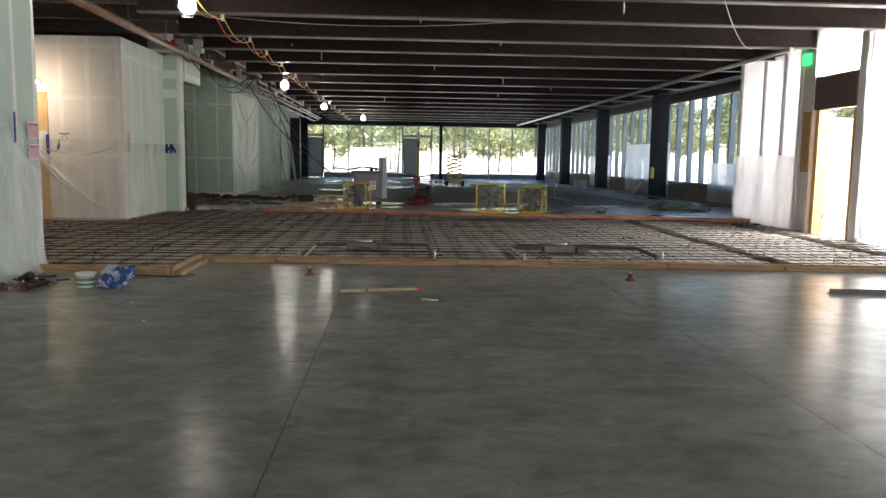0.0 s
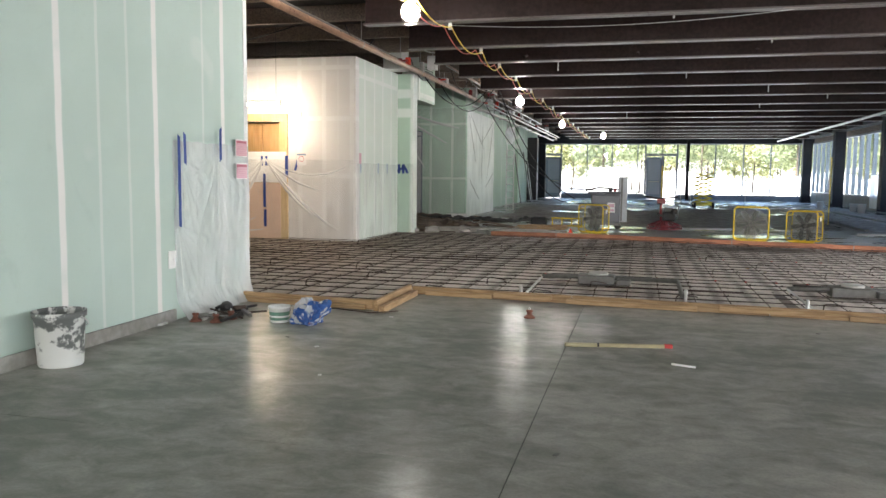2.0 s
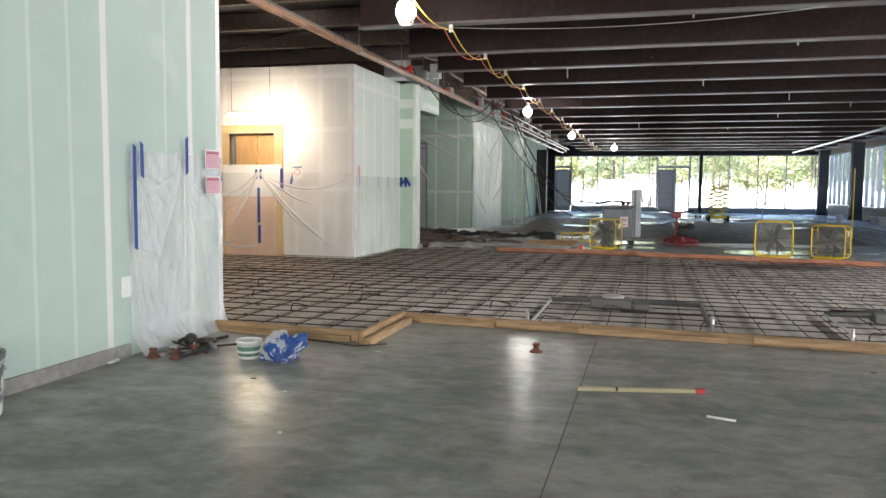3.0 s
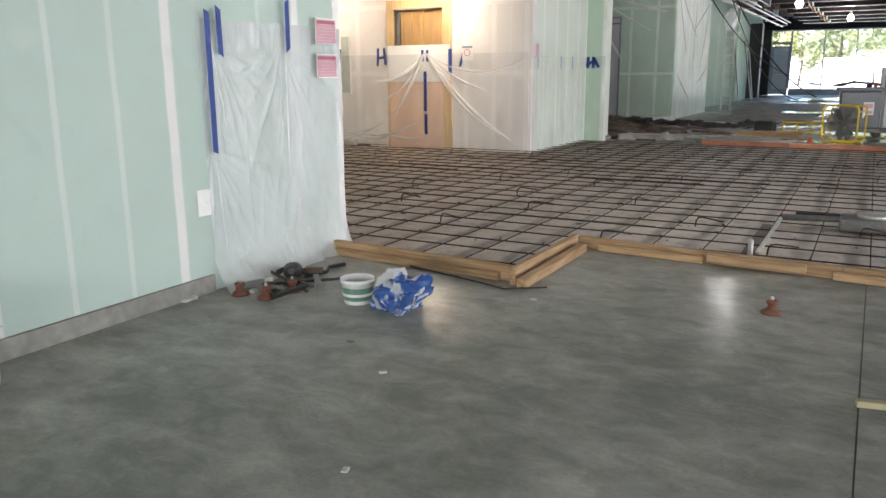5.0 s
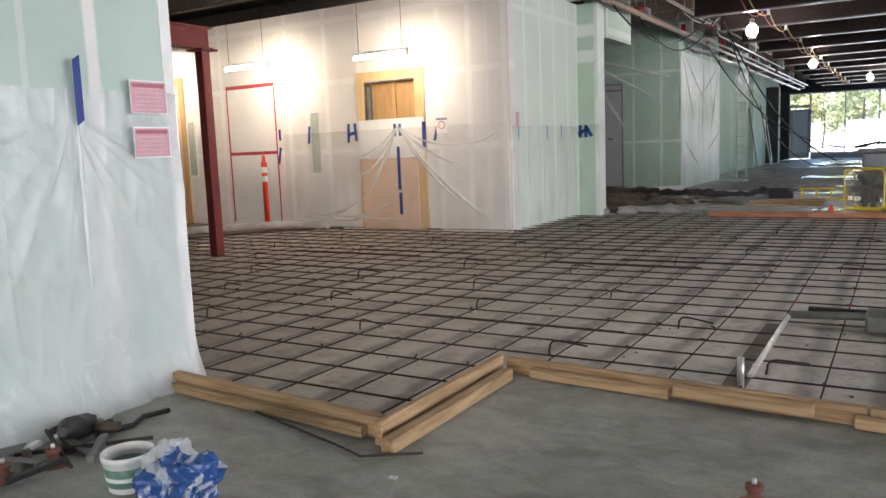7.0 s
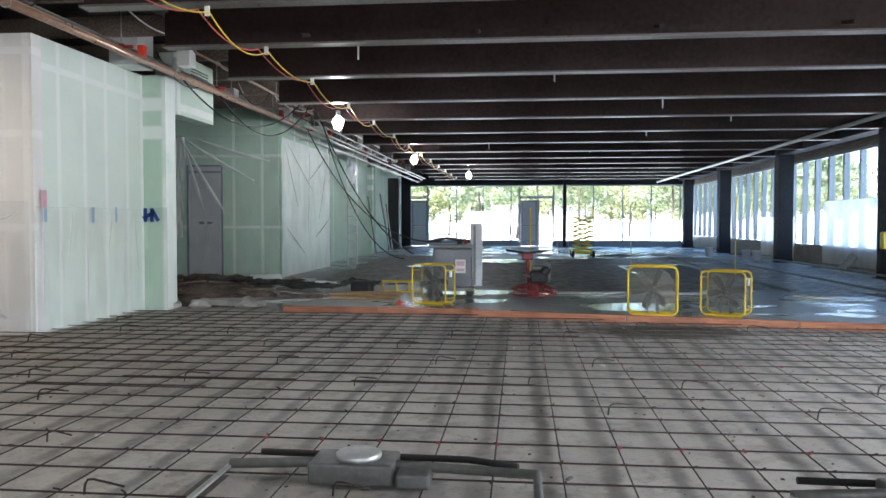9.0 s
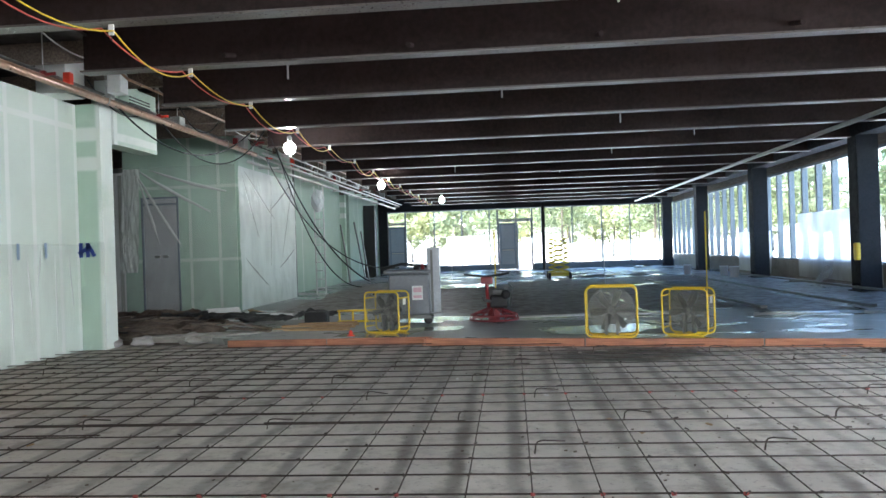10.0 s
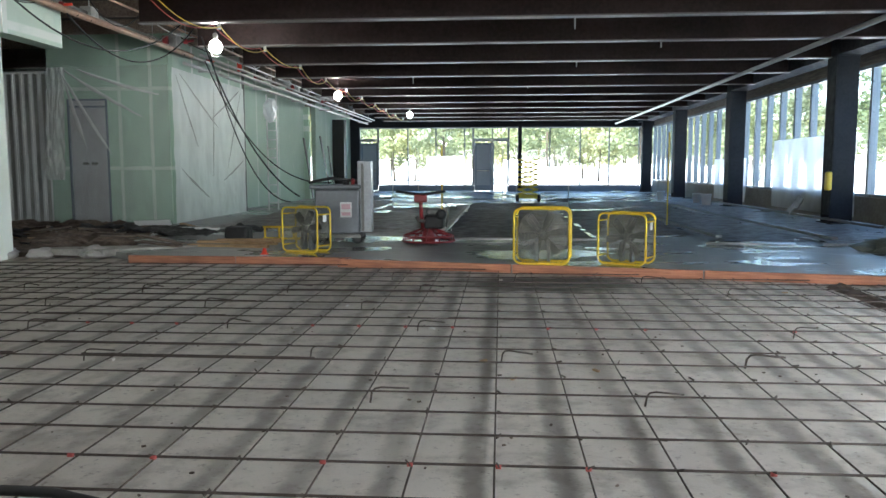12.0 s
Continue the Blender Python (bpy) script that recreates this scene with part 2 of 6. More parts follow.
M_FLOOR, M_BASE, M_DIRT, M_COVER = polished_concrete(), base_concrete(), dirt(), blanket()
GREEN = (0.455, 0.56, 0.505)
GREY_BOARD = (0.76, 0.735, 0.70)
M_NEAR = drywall("green_board_near", GREEN, 1, (-0.30, 0.8, 1.9, 3.0, 4.08, 5.17, 6.26, 7.35, 8.40), 0.030, (), (3.55, 4.6, 5.55, 6.66, 7.0, 8.06), mud=(0.74, 0.715, 0.69))
M_BOXF = drywall("grey_board_front", GREY_BOARD, 0, (-14.2, -13.0, -11.95, -10.3, -9.42, -8.7, -7.15, -6.61, -6.0), 0.045, (1.25, 2.42, 3.45), (-12.5, -11.0, -9.9, -8.1, -6.3), mud=(0.83, 0.82, 0.79), strength=0.75)
M_BOXS = drywall("pale_board_side", (0.68, 0.74, 0.66), 1, (16.62, 17.15, 17.75, 18.3, 18.9, 19.36), 0.04, (3.3,), (), mud=(0.78, 0.80, 0.75))
M_PIL = drywall("green_board_pier", (0.46, 0.60, 0.48), 0, (-5.5,), 0.10, (2.75, 3.2), (), mud=(0.76, 0.79, 0.74))
M_HEAD = drywall("green_board_header", (0.55, 0.66, 0.56), 1, (19.8, 21.3), 0.06, (3.22, 3.7), (), mud=(0.74, 0.77, 0.72))
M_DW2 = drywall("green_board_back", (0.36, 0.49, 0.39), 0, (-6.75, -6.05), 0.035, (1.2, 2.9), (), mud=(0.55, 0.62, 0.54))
M_B3S = drywall("green_board_side", (0.46, 0.58, 0.49), 1, (25.5, 26.7, 27.9, 29.1, 30.0), 0.05, (2.4,), ())
M_LEFT = drywall("green_board_far", (0.44, 0.56, 0.47), 1, (33.4, 35.8, 39.4, 41.8, 44.2), 0.05, (), (), strength=0.5)
# Dark grey puts the dimness of the closed-off rooms into the wall colour.
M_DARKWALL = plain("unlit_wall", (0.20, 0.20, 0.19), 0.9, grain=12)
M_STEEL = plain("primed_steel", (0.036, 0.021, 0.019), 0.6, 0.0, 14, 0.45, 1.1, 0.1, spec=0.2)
# Window light caught by the lower flanges is put into this paler colour.
M_FLANGE = plain("lit_flange", (0.155, 0.13, 0.12), 0.34, 0.2, 60, 0.3, 0.5, 0.03)
M_COL = plain("dark_painted_steel", (0.018, 0.021, 0.028), 0.65, 0.0, 20, 0.4, 1.5, 0.1, spec=0.25)
M_DECK = plain("roof_deck", (0.035, 0.028, 0.026), 0.7, 0.2, 12, 0.4)
M_COPPER = plain("copper_pipe", (0.50, 0.30, 0.20), 0.35, 0.6, 20, 0.35)
M_CONDUIT = plain("galvanised_pipe", (0.62, 0.62, 0.60), 0.38, 0.6, 24, 0.25)
M_BLACK = plain("black_rubber", (0.015, 0.015, 0.016), 0.55, 0, 40, 0.3)
M_REBAR = plain("rusty_rebar", (0.060, 0.042, 0.033), 0.75, 0.2, 60, 0.45, 3.0, 0.4)
M_LUMBER = wood("pale_lumber", (0.44, 0.29, 0.155), (0.27, 0.165, 0.08), 8, 0)
M_REDLUMBER = wood("orange_form_board", (0.46, 0.20, 0.11), (0.30, 0.12, 0.07), 8, 0)
M_PLY = wood("plywood", (0.58, 0.37, 0.16), (0.47, 0.28, 0.11), 5, 2)
M_PINE = wood("pine_casing", (0.66, 0.49, 0.26), (0.56, 0.39, 0.19), 5, 2)
M_PAPER = plain("tan_paper", (0.74, 0.53, 0.39), 0.8, 0, 20, 0.12)
M_WHITE = plain("white_paint", (0.78, 0.78, 0.76), 0.5, 0, 25, 0.08)
M_DOOR = plain("grey_primed_door", (0.42, 0.42, 0.43), 0.5, 0, 25, 0.12)
M_REDTRIM = plain("red_trim", (0.50, 0.05, 0.045), 0.5, 0, 25, 0.2)
M_REDSTEEL = plain("red_oxide_steel", (0.22, 0.03, 0.026), 0.5, 0, 18, 0.25)
M_BLUETAPE = plain("blue_tape", (0.016, 0.048, 0.24), 0.6, 0, 40, 0.15)
M_YELLOW = plain("yellow_enamel", (0.78, 0.54, 0.03), 0.35, 0, 25, 0.15)
M_MESH = plain("grey_wire", (0.36, 0.35, 0.30), 0.5, 0.2, 40, 0.2)
M_BLADE = plain("fan_blade_metal", (0.16, 0.16, 0.15), 0.45, 0.4, 20, 0.3)
M_MACHINE = plain("grey_machine_paint", (0.15, 0.16, 0.175), 0.4, 0.1, 20, 0.2)
M_RED = plain("red_machine_paint", (0.27, 0.025, 0.028), 0.4, 0, 18, 0.3)
M_ORANGE = plain("orange_plastic", (0.86, 0.065, 0.03), 0.45, 0, 30, 0.1)
M_SIGN = plain("rose_print", (0.60, 0.34, 0.39), 0.6, 0, 30, 0.12)
M_SIGNHEAD = plain("heading_print", (0.45, 0.13, 0.17), 0.6, 0, 30, 0.2)
M_SIGNRED = plain("faint_print", (0.66, 0.42, 0.46), 0.6, 0, 30, 0.12)
def bucket_skin():
    n = Nodes("plastered_bucket")
    h = n.math("SUBTRACT", n.noise(9, 5, 0.65), n.math("MULTIPLY", n.axis(2), 0.62))
    c = n.mix(n.ramp(h, 0.30, 0.37), (0.13, 0.14, 0.135), (0.62, 0.63, 0.60))
    n.link(c, n.bsdf.inputs["Base Color"])
    n.bsdf.inputs["Roughness"].default_value = 0.65
    n.bump(n.ramp(h, 0.34, 0.40), 0.4, 0.004)
    return n.mat


M_BUCKET = bucket_skin()
M_PLASTER = plain("dried_plaster", (0.68, 0.68, 0.65), 0.85, 0, 14, 0.3, 6.0, 0.5)
M_BLUEGREY = plain("blue_grey_metal", (0.20, 0.27, 0.36), 0.4, 0.2, 20, 0.12)
M_MULLION = plain("window_metal", (0.16, 0.19, 0.23), 0.35, 0.4, 20, 0.12)
M_SPANDREL = plain("spandrel_panel", (0.17, 0.23, 0.30), 0.45, 0.1, 10, 0.2)
M_BLOCKING = wood("wall_blocking", (0.30, 0.24, 0.19), (0.16, 0.12, 0.10), 6, 1)
M_FILM = film_mat("clear_film", 0.50, (0.92, 0.93, 0.94), 0.20, 0.30, 0.55)
M_FILM_MILKY = film_mat("milky_film", 0.2, (0.92, 0.93, 0.94), 0.3, 0.55)
M_GLASS = glass_mat()
M_BULB = glow("lamp_glow", (1.0, 0.97, 0.91), 32.0)
M_TUBE = glow("tube_glow", (1.0, 0.84, 0.64), 23.0)
M_EXIT = glow("exit_green", (0.02, 0.55, 0.12), 0.8)
M_GROUND = plain("outdoor_ground", (0.50, 0.48, 0.44), 0.9, 0, 4, 0.25, 0.2)
M_BARK = plain("bark", (0.10, 0.075, 0.055), 0.9, 0, 12, 0.4, 2, 0.6)
M_LEAF3 = leaf_mat("leaves_dark", (0.12, 0.14, 0.08), (0.18, 0.20, 0.12))
# Darker leaf copy: shade on the side trees is put into its colour.
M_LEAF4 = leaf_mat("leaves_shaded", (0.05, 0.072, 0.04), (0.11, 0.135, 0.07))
M_LEAF = leaf_mat("leaves_green", (0.16, 0.185, 0.10), (0.24, 0.26, 0.15))
M_LEAF2 = leaf_mat("leaves_yellow", (0.20, 0.21, 0.11), (0.30, 0.295, 0.16))


# ---------------------------------------------------------------- mesh tools
def box(bm, x0, x1, y0, y1, z0, z1, m=None):
    """An axis-aligned box between two corners, moved by m."""
    vs = [bm.verts.new((x, y, z)) for z in (z0, z1) for y in (y0, y1) for x in (x0, x1)]
    for q in ((0, 2, 3, 1), (4, 5, 7, 6), (0, 1, 5, 4), (2, 6, 7, 3), (0, 4, 6, 2), (1, 3, 7, 5)):
        bm.faces.new([vs[i] for i in q])
    if m is not None:
        for v in vs:
            v.co = m @ v.co
    return vs


def boxes(*corners):
    bm = bmesh.new()
    for c in corners:
        box(bm, *c)
    return bm


def soft_box(x0, x1, y0, y1, z0, z1, r=0.01, seg=2):
    bm = boxes((x0, x1, y0, y1, z0, z1))
    bmesh.ops.bevel(bm, geom=bm.edges[:], offset=r, segments=seg, affect="EDGES", profile=0.5)
    return bm


def tube(path, r, sides=8, bm=None, closed=False):
    """A round tube along a line of points."""
    bm = bm or bmesh.new()
    pts = [Vector(p) for p in path]
    rings = []
    last = None
    for i, p in enumerate(pts):
        if closed:
            d = pts[(i + 1) % len(pts)] - pts[i - 1]
        else:
            d = pts[min(i + 1, len(pts) - 1)] - pts[max(i - 1, 0)]
        d.normalize()
        if last is None:
            side = d.orthogonal().normalized()
        else:
            side = (last - d * last.dot(d)).normalized()
        last = side
        up = d.cross(side)
        rr = r(i / max(len(pts) - 1, 1)) if callable(r) else r
        rings.append([bm.verts.new(p + side * math.cos(a) * rr + up * math.sin(a) * rr) for a in (2 * math.pi * k / sides for k in range(sides))])
    pairs = list(zip(rings, rings[1:])) + ([(rings[-1], rings[0])] if closed else [])
    for a, b in pairs:
        for k in range(sides):
            f = bm.faces.new((a[k], a[(k + 1) % sides], b[(k + 1) % sides], b[k]))
            f.smooth = True
    if not closed:
        bm.faces.new(rings[0][::-1])
        bm.faces.new(rings[-1])
    return bm


def lathe(profile, sides=24, bm=None):
    """A turned shape from (radius, height) pairs about the z axis."""
    bm = bm or bmesh.new()
    rings = [[bm.verts.new((r * math.cos(2 * math.pi * k / sides), r * math.sin(2 * math.pi * k / sides), z)) for k in range(sides)] for r, z in profile]
    for a, b in zip(rings, rings[1:]):
        for k in range(sides):
            f = bm.faces.new((a[k], a[(k + 1) % sides], b[(k + 1) % sides], b[k]))
            f.smooth = True
    bm.faces.new(rings[0][::-1])
    bm.faces.new(rings[-1])
    return bm


def mesh_of(name, bm, material):
    me = bpy.data.meshes.new(name)
    bmesh.ops.recalc_face_normals(bm, faces=bm.faces[:])
    bm.to_mesh(me)
    bm.free()
    me.materials.append(material)
    return me


def part(name, bm, material, parent, label=""):
    """One mesh object under a thing or a part."""
    ob = new(name, mesh_of(name, bm, material))
    ob.parent = parent
    return tagged(ob, label)


def thing(name, label, category, m=None, group="", kind=""):
    ob = new(name)
    ob.empty_display_size = 0.1
    if m is not None:
        ob.matrix_basis = m
    return tagged(ob, label, category, group, kind)


def single(name, bm, material, label, category, m=None, group="", kind=""):
    """A thing that is one mesh."""
    ob = new(name, mesh_of(name, bm, material))
    if m is not None:
        ob.matrix_basis = m
    return tagged(ob, label, category, group, kind)


def structure(name, bm, material, label, category):
    return single(name, bm, material, label, category, kind="structure")


def sag(a, b, drop, n=14):
    """Points of a cable that hangs between a and b."""
    a, b = Vector(a), Vector(b)
    return [a.lerp(b, i / n) - Vector((0, 0, 4 * drop * (i / n) * (1 - i / n))) for i in range(n + 1)]


def sheet(p0, u, v, nu, nv, ripple, seed=0.0, pull=0.0, crease=0.0):
    """A wrinkled sheet of film from p0 along u and v, pushed along its normal."""
    p0, u, v = Vector(p0), Vector(u), Vector(v)
    nrm = u.cross(v).normalized()
    bm = bmesh.new()
    grid = []
    for j in range(nv + 1):
        row = []
        for i in range(nu + 1):
            a, b = i / nu, j / nv
            q = Vector((a * u.length * 2.2 + seed, b * v.length * 0.8, seed))
            d = noise.noise(q) * 0.7 + abs(noise.noise(q * 2.7)) * 0.55
            d += pull * noise.noise(Vector(((a + b) * 6 + seed, (a - b) * 1.3, 2.0)))
            if crease:
                q2 = Vector((a * u.length * 3.1 + seed + d * 0.4, b * v.length * 2.3 - a, seed))
                d += crease * ((1 - abs(noise.noise(q2) * 2)) ** 3 * 0.6 + (1 - abs(noise.noise(q2 * 2.6) * 2)) ** 3 * 0.3)
            row.append(bm.verts.new(p0 + u * a + v * b + nrm * (ripple * (d + 0.5))))
        grid.append(row)
    for j in range(nv):
        for i in range(nu):
            f = bm.faces.new((grid[j][i], grid[j][i + 1], grid[j + 1][i + 1], grid[j + 1][i]))
            f.smooth = True
    return bm


# ---------------------------------------------------------------- ground and floors
def prism(points, z0, z1):
    """A flat slab with the given outline."""
    bm = bmesh.new()
    lo = [bm.verts.new((x, y, z0)) for x, y in points]
    hi = [bm.verts.new((x, y, z1)) for x, y in points]
    bm.faces.new(lo[::-1])
    bm.faces.new(hi)
    n = len(points)
    for i in range(n):
        bm.faces.new((lo[i], lo[(i + 1) % n], hi[(i + 1) % n], hi[i]))
    return bm


def front_line(x):
    """The skewed edge of the finished slab."""
    return 9.44 - 0.075 * x


def rear_line(x):
    """The skewed edge of the slab beyond the reinforcement."""
    return 19.08 - 0.195 * (x + 0.6)


structure("ground", boxes((-900, 900, -900, 900, -0.9, -0.3)), M_GROUND, "pale sunlit ground around the building", "ground")
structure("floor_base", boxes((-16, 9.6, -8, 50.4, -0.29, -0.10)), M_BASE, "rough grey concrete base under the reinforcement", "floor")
structure("joint_filler", boxes((-0.79, -0.75, -7.4, 9.4, -0.02, -0.003), (1.90, 1.94, -7.4, 9.2, -0.02, -0.006), (-4.3, -0.8, 4.98, 5.02, -0.02, -0.003)), plain("joint_grey", (0.075, 0.075, 0.07), 0.8), "dark dust in the saw-cut slab joints", "joint")
slab = thing("floor_slab", "smooth troweled grey concrete slab with saw-cut joints", "floor", kind="structure")
J1, J2, JC, G = -0.77, 1.92, 5.0, 0.003
part("slab_panel", prism(((-4.4, -7.5), (J1 - G, -7.5), (J1 - G, JC - G), (-4.4, JC - G)), -0.15, 0), M_FLOOR, slab)
part("slab_panel", prism(((-4.4, JC + G), (J1 - G, JC + G), (J1 - G, front_line(J1)), (-2.62, front_line(-2.62)), (-2.66, 8.55), (-4.4, 8.66)), -0.15, 0), M_FLOOR, slab)
part("slab_panel", prism(((J1 + G, -7.5), (J2 - G, -7.5), (J2 - G, front_line(J2)), (J1 + G, front_line(J1))), -0.15, 0), M_FLOOR, slab)
part("slab_panel", prism(((J2 + G, -7.5), (8.2, -7.5), (8.2, front_line(8.2)), (J2 + G, front_line(J2))), -0.15, 0), M_FLOOR, slab)
def damp_slab():
    n = Nodes("damp_concrete")
    w = n.noise(0.55, 4, 0.55, (1.0, 1.6, 1.0), 0.5)
    c = n.mix(n.ramp(w, 0.40, 0.62), (0.20, 0.205, 0.20), (0.31, 0.31, 0.30))
    c = n.mix(n.ramp(n.noise(12, 4), 0.5, 0.75, 0, 0.3), c, (0.14, 0.14, 0.135))
    n.link(c, n.bsdf.inputs["Base Color"])
    n.link(n.ramp(w, 0.38, 0.56, 0.10, 0.5), n.bsdf.inputs["Roughness"])
    n.bump(n.noise(3, 3), 0.03, 0.01)
    return n.mat


M_WET = damp_slab()
structure("floor_far_slab", prism(((-0.58, rear_line(-0.58) + 0.05), (9.2, rear_line(9.2) + 0.05), (9.2, 50), (-6.2, 50), (-6.2, 26), (-4.2, 19.95), (-3.4, 19.36), (-0.58, 19.27)), -0.129, 0), M_WET, "damp grey concrete slab beyond the reinforcement", "floor")
structure("floor_dirt", prism(((-16, 19.4), (-4.3, 20.0), (-5.6, 25.4), (-5.6, 30.4), (-16, 30.4)), -0.129, -0.03), M_DIRT, "dark bare earth in the side recess", "ground")
structure("floor_dirt_left", prism(((-16, 12.0), (-11.6, 12.6), (-10.9, 14.6), (-10.2, 15.9), (-9.2, 16.59), (-16, 16.59)), -0.129, -0.06), M_DIRT, "brown bare earth beside the grey wall", "ground")

# ---------------------------------------------------------------- walls
W = 0.2
structure("wall_near", boxes((-4.14 - W, -4.14, -8, 8.86, -0.13, 4.25)), M_NEAR, "pale green moisture board wall with filled joints", "wall")
structure("baseboard", boxes((-4.139, -4.118, -7.8, 7.55, 0.0, 0.10)), plain("dusty_base_strip", (0.33, 0.32, 0.29), 0.85, 0, 14, 0.35), "dusty grey strip along the foot of the wall", "baseboard")
FY = 16.6
front = boxes((-16, -13.95, FY, FY + W, -0.13, 3.66), (-13.95, -13.0, FY, FY + W, 2.75, 3.66), (-13.0, -8.60, FY, FY + W, -0.13, 3.66), (-8.60, -7.60, FY, FY + W, 2.36, 3.66), (-7.60, -5.92, FY, FY + W, -0.13, 3.66))
structure("wall_front", front, M_BOXF, "grey gypsum board wall with pale filled joints", "wall")
structure("wall_side", boxes((-6.12, -5.92, FY + W, 19.40, -0.13, 3.66)), M_BOXS, "pale green board wall with upright filled joints", "wall")
structure("wall_pier", boxes((-6.4, -5.54, 19.402, 19.75, -0.13, 3.66)), M_PIL, "green board pier with a white filled corner", "wall")
structure("wall_header", boxes((-5.80, -5.50, 19.752, 21.22, 3.09, 4.10)), M_HEAD, "green board header over the side recess", "wall")
BY = 25.44
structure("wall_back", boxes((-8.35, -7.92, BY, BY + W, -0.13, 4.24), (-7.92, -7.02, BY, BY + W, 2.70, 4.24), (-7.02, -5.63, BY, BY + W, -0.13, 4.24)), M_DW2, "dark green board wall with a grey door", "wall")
structure("wall_box", boxes((-5.83, -5.63, BY + W, 30.1, -0.13, 4.24)), M_B3S, "green board wall behind clear film", "wall")
structure("wall_left", boxes((-6.5, -6.3, 30.301, 39.2, -0.13, 4.24), (-7.2, -7.0, 39.2, 42.2, -0.13, 4.24), (-6.75, -6.55, 42.2, 50.0, -0.13, 4.24)), M_LEFT, "green board wall along the far hall", "wall")
structure("wall_left_pier", boxes((-7.0, -6.1, 39.21, 39.5, -0.13, 3.6)), M_PIL, "green board pier along the far hall", "wall")
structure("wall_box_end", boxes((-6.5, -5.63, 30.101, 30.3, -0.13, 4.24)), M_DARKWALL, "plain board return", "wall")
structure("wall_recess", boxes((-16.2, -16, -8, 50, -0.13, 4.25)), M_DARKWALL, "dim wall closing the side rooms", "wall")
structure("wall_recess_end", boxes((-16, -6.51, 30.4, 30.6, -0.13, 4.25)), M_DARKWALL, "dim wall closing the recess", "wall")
structure("wall_rear", boxes((-16, 9.6, -8.2, -8, -0.13, 4.25)), M_WHITE, "plain wall behind", "wall")
structure("ceiling", boxes((-16.2, 10.2, -8.2, 50.6, 4.25, 4.5)), M_DECK, "dark steel roof deck", "ceiling")

# steel beams under the deck
BEAMS = [-5.5, -3.6, -1.7, 0.2, 2.0, 3.8, 5.6, 7.4, 9.2, 11.05, 12.9, 15.15, 16.95, 19.05, 21.5, 23.9, 26.5, 29.0, 31.6, 34.1, 36.7, 39.3, 41.9, 44.5, 47.1]


def wide_flange(length, h=0.62, w=0.20):
    """An I-section along x with thin web and two flanges."""
    return boxes((0, length, -0.008, 0.008, 0.022, h - 0.022), (0, length, -w / 2, w / 2, h - 0.022, h))


beam = thing("steel_beam", "dark red-brown steel roof beam, lower flange coloured brighter for window light", "beam", pose(-4.35, BEAMS[0], 3.5), "roof beams")
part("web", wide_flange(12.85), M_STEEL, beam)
part("lower_flange", boxes((0, 12.85, -0.1, 0.1, 0, 0.022)), M_FLANGE, beam, "lower flange coloured paler for caught window light")
for y in BEAMS[1:]:
    copy_thing(beam, pose(-4.35, y, 3.5))
for i in range(6):
    yb = 17.3
    single("brace", tube(((-2.5 + i * 2.1, yb - 0.71, 3.54), (-2.5 + i * 2.1, yb + 1.52, 4.05)), 0.03, 6), M_STEEL, "dark steel kicker brace between two beams", "brace", group="braces")

for i in range(24):
    y = 9.6 + i * 1.7
    single("timber_joist", boxes((-15.9, -4.5, y - 0.045, y + 0.045, 3.96, 4.24)), M_BLOCKING, "brown timber joist above the side rooms", "joist", group="timber joists")
structure("left_girder", boxes((-4.42, -4.36, -8, 50, 3.98, 4.245), (-4.48, -4.30, -8, 50, 3.95, 3.98)), M_STEEL, "dark steel girder carrying the beam ends", "beam")

# right-hand girder, pipe, columns
structure("edge_girder", boxes((8.45, 8.95, -8, 50, 3.52, 4.2)), M_COL, "dark steel edge girder along the window wall", "beam")
single("sprinkler_main", tube(((7.27, 14.9, 3.455), (7.27, 49.5, 3.455)), 0.045, 10), M_CONDUIT, "pale steel pipe under the beams by the windows", "pipe")


def column(x, y):
    c = thing("steel_column", "dark painted steel column on the slab", "column", pose(x, y, -0.12), "window columns")
    part("shaft", boxes((-0.23, 0.23, -0.24, -0.20, 0, 3.64), (-0.23, 0.23, 0.20, 0.24, 0, 3.64), (-0.02, 0.02, -0.2, 0.2, 0, 3.64), (-0.235, -0.20, -0.19, 0.19, 0.3, 3.64)), M_COL, c)
    part("base_plate", boxes((-0.3, 0.3, -0.3, 0.3, 0.0, 0.14)), M_COL, c)
    return c


col = column(8.68, 26.4)
for y in (18.9, 33.9, 41.4, 48.6):
    copy_thing(col, pose(8.68, y, -0.12))
single("steel_post", soft_box(-0.10, 0.10, -0.10, 0.10, 0, 4.24, 0.01), M_BLACK, "black steel post at the end of the near wall", "post", pose(-6.17, 10.40, -0.13))
single("steel_post", soft_box(-0.3, 0.3, -0.3, 0.3, 0, 3.62, 0.02), M_BLACK, "black wrapped post by the far doors", "post", pose(-6.3, 45.8, -0.12))

# red frame
rf = thing("red_steel_frame", "red oxide steel frame of a post and a beam", "frame", pose(-8.74, 13.27, -0.13) @ Matrix.Diagonal((0.95, 0.95, 0.94, 1)))
part("post", soft_box(-0.07, 0.07, -0.07, 0.07, 0, 2.90, 0.008), M_REDSTEEL, rf)
part("cap_plate", boxes((-0.16, 0.16, -0.14, 0.14, 2.902, 2.925)), M_REDSTEEL, rf)
part("beam", boxes((-0.1, 0.1, -4.8, 0.12, 2.93, 2.95), (-0.012, 0.012, -4.8, 0.12, 2.95, 3.21), (-0.1, 0.1, -4.8, 0.12, 3.21, 3.23)), M_REDSTEEL, rf)
coil = bmesh.new()
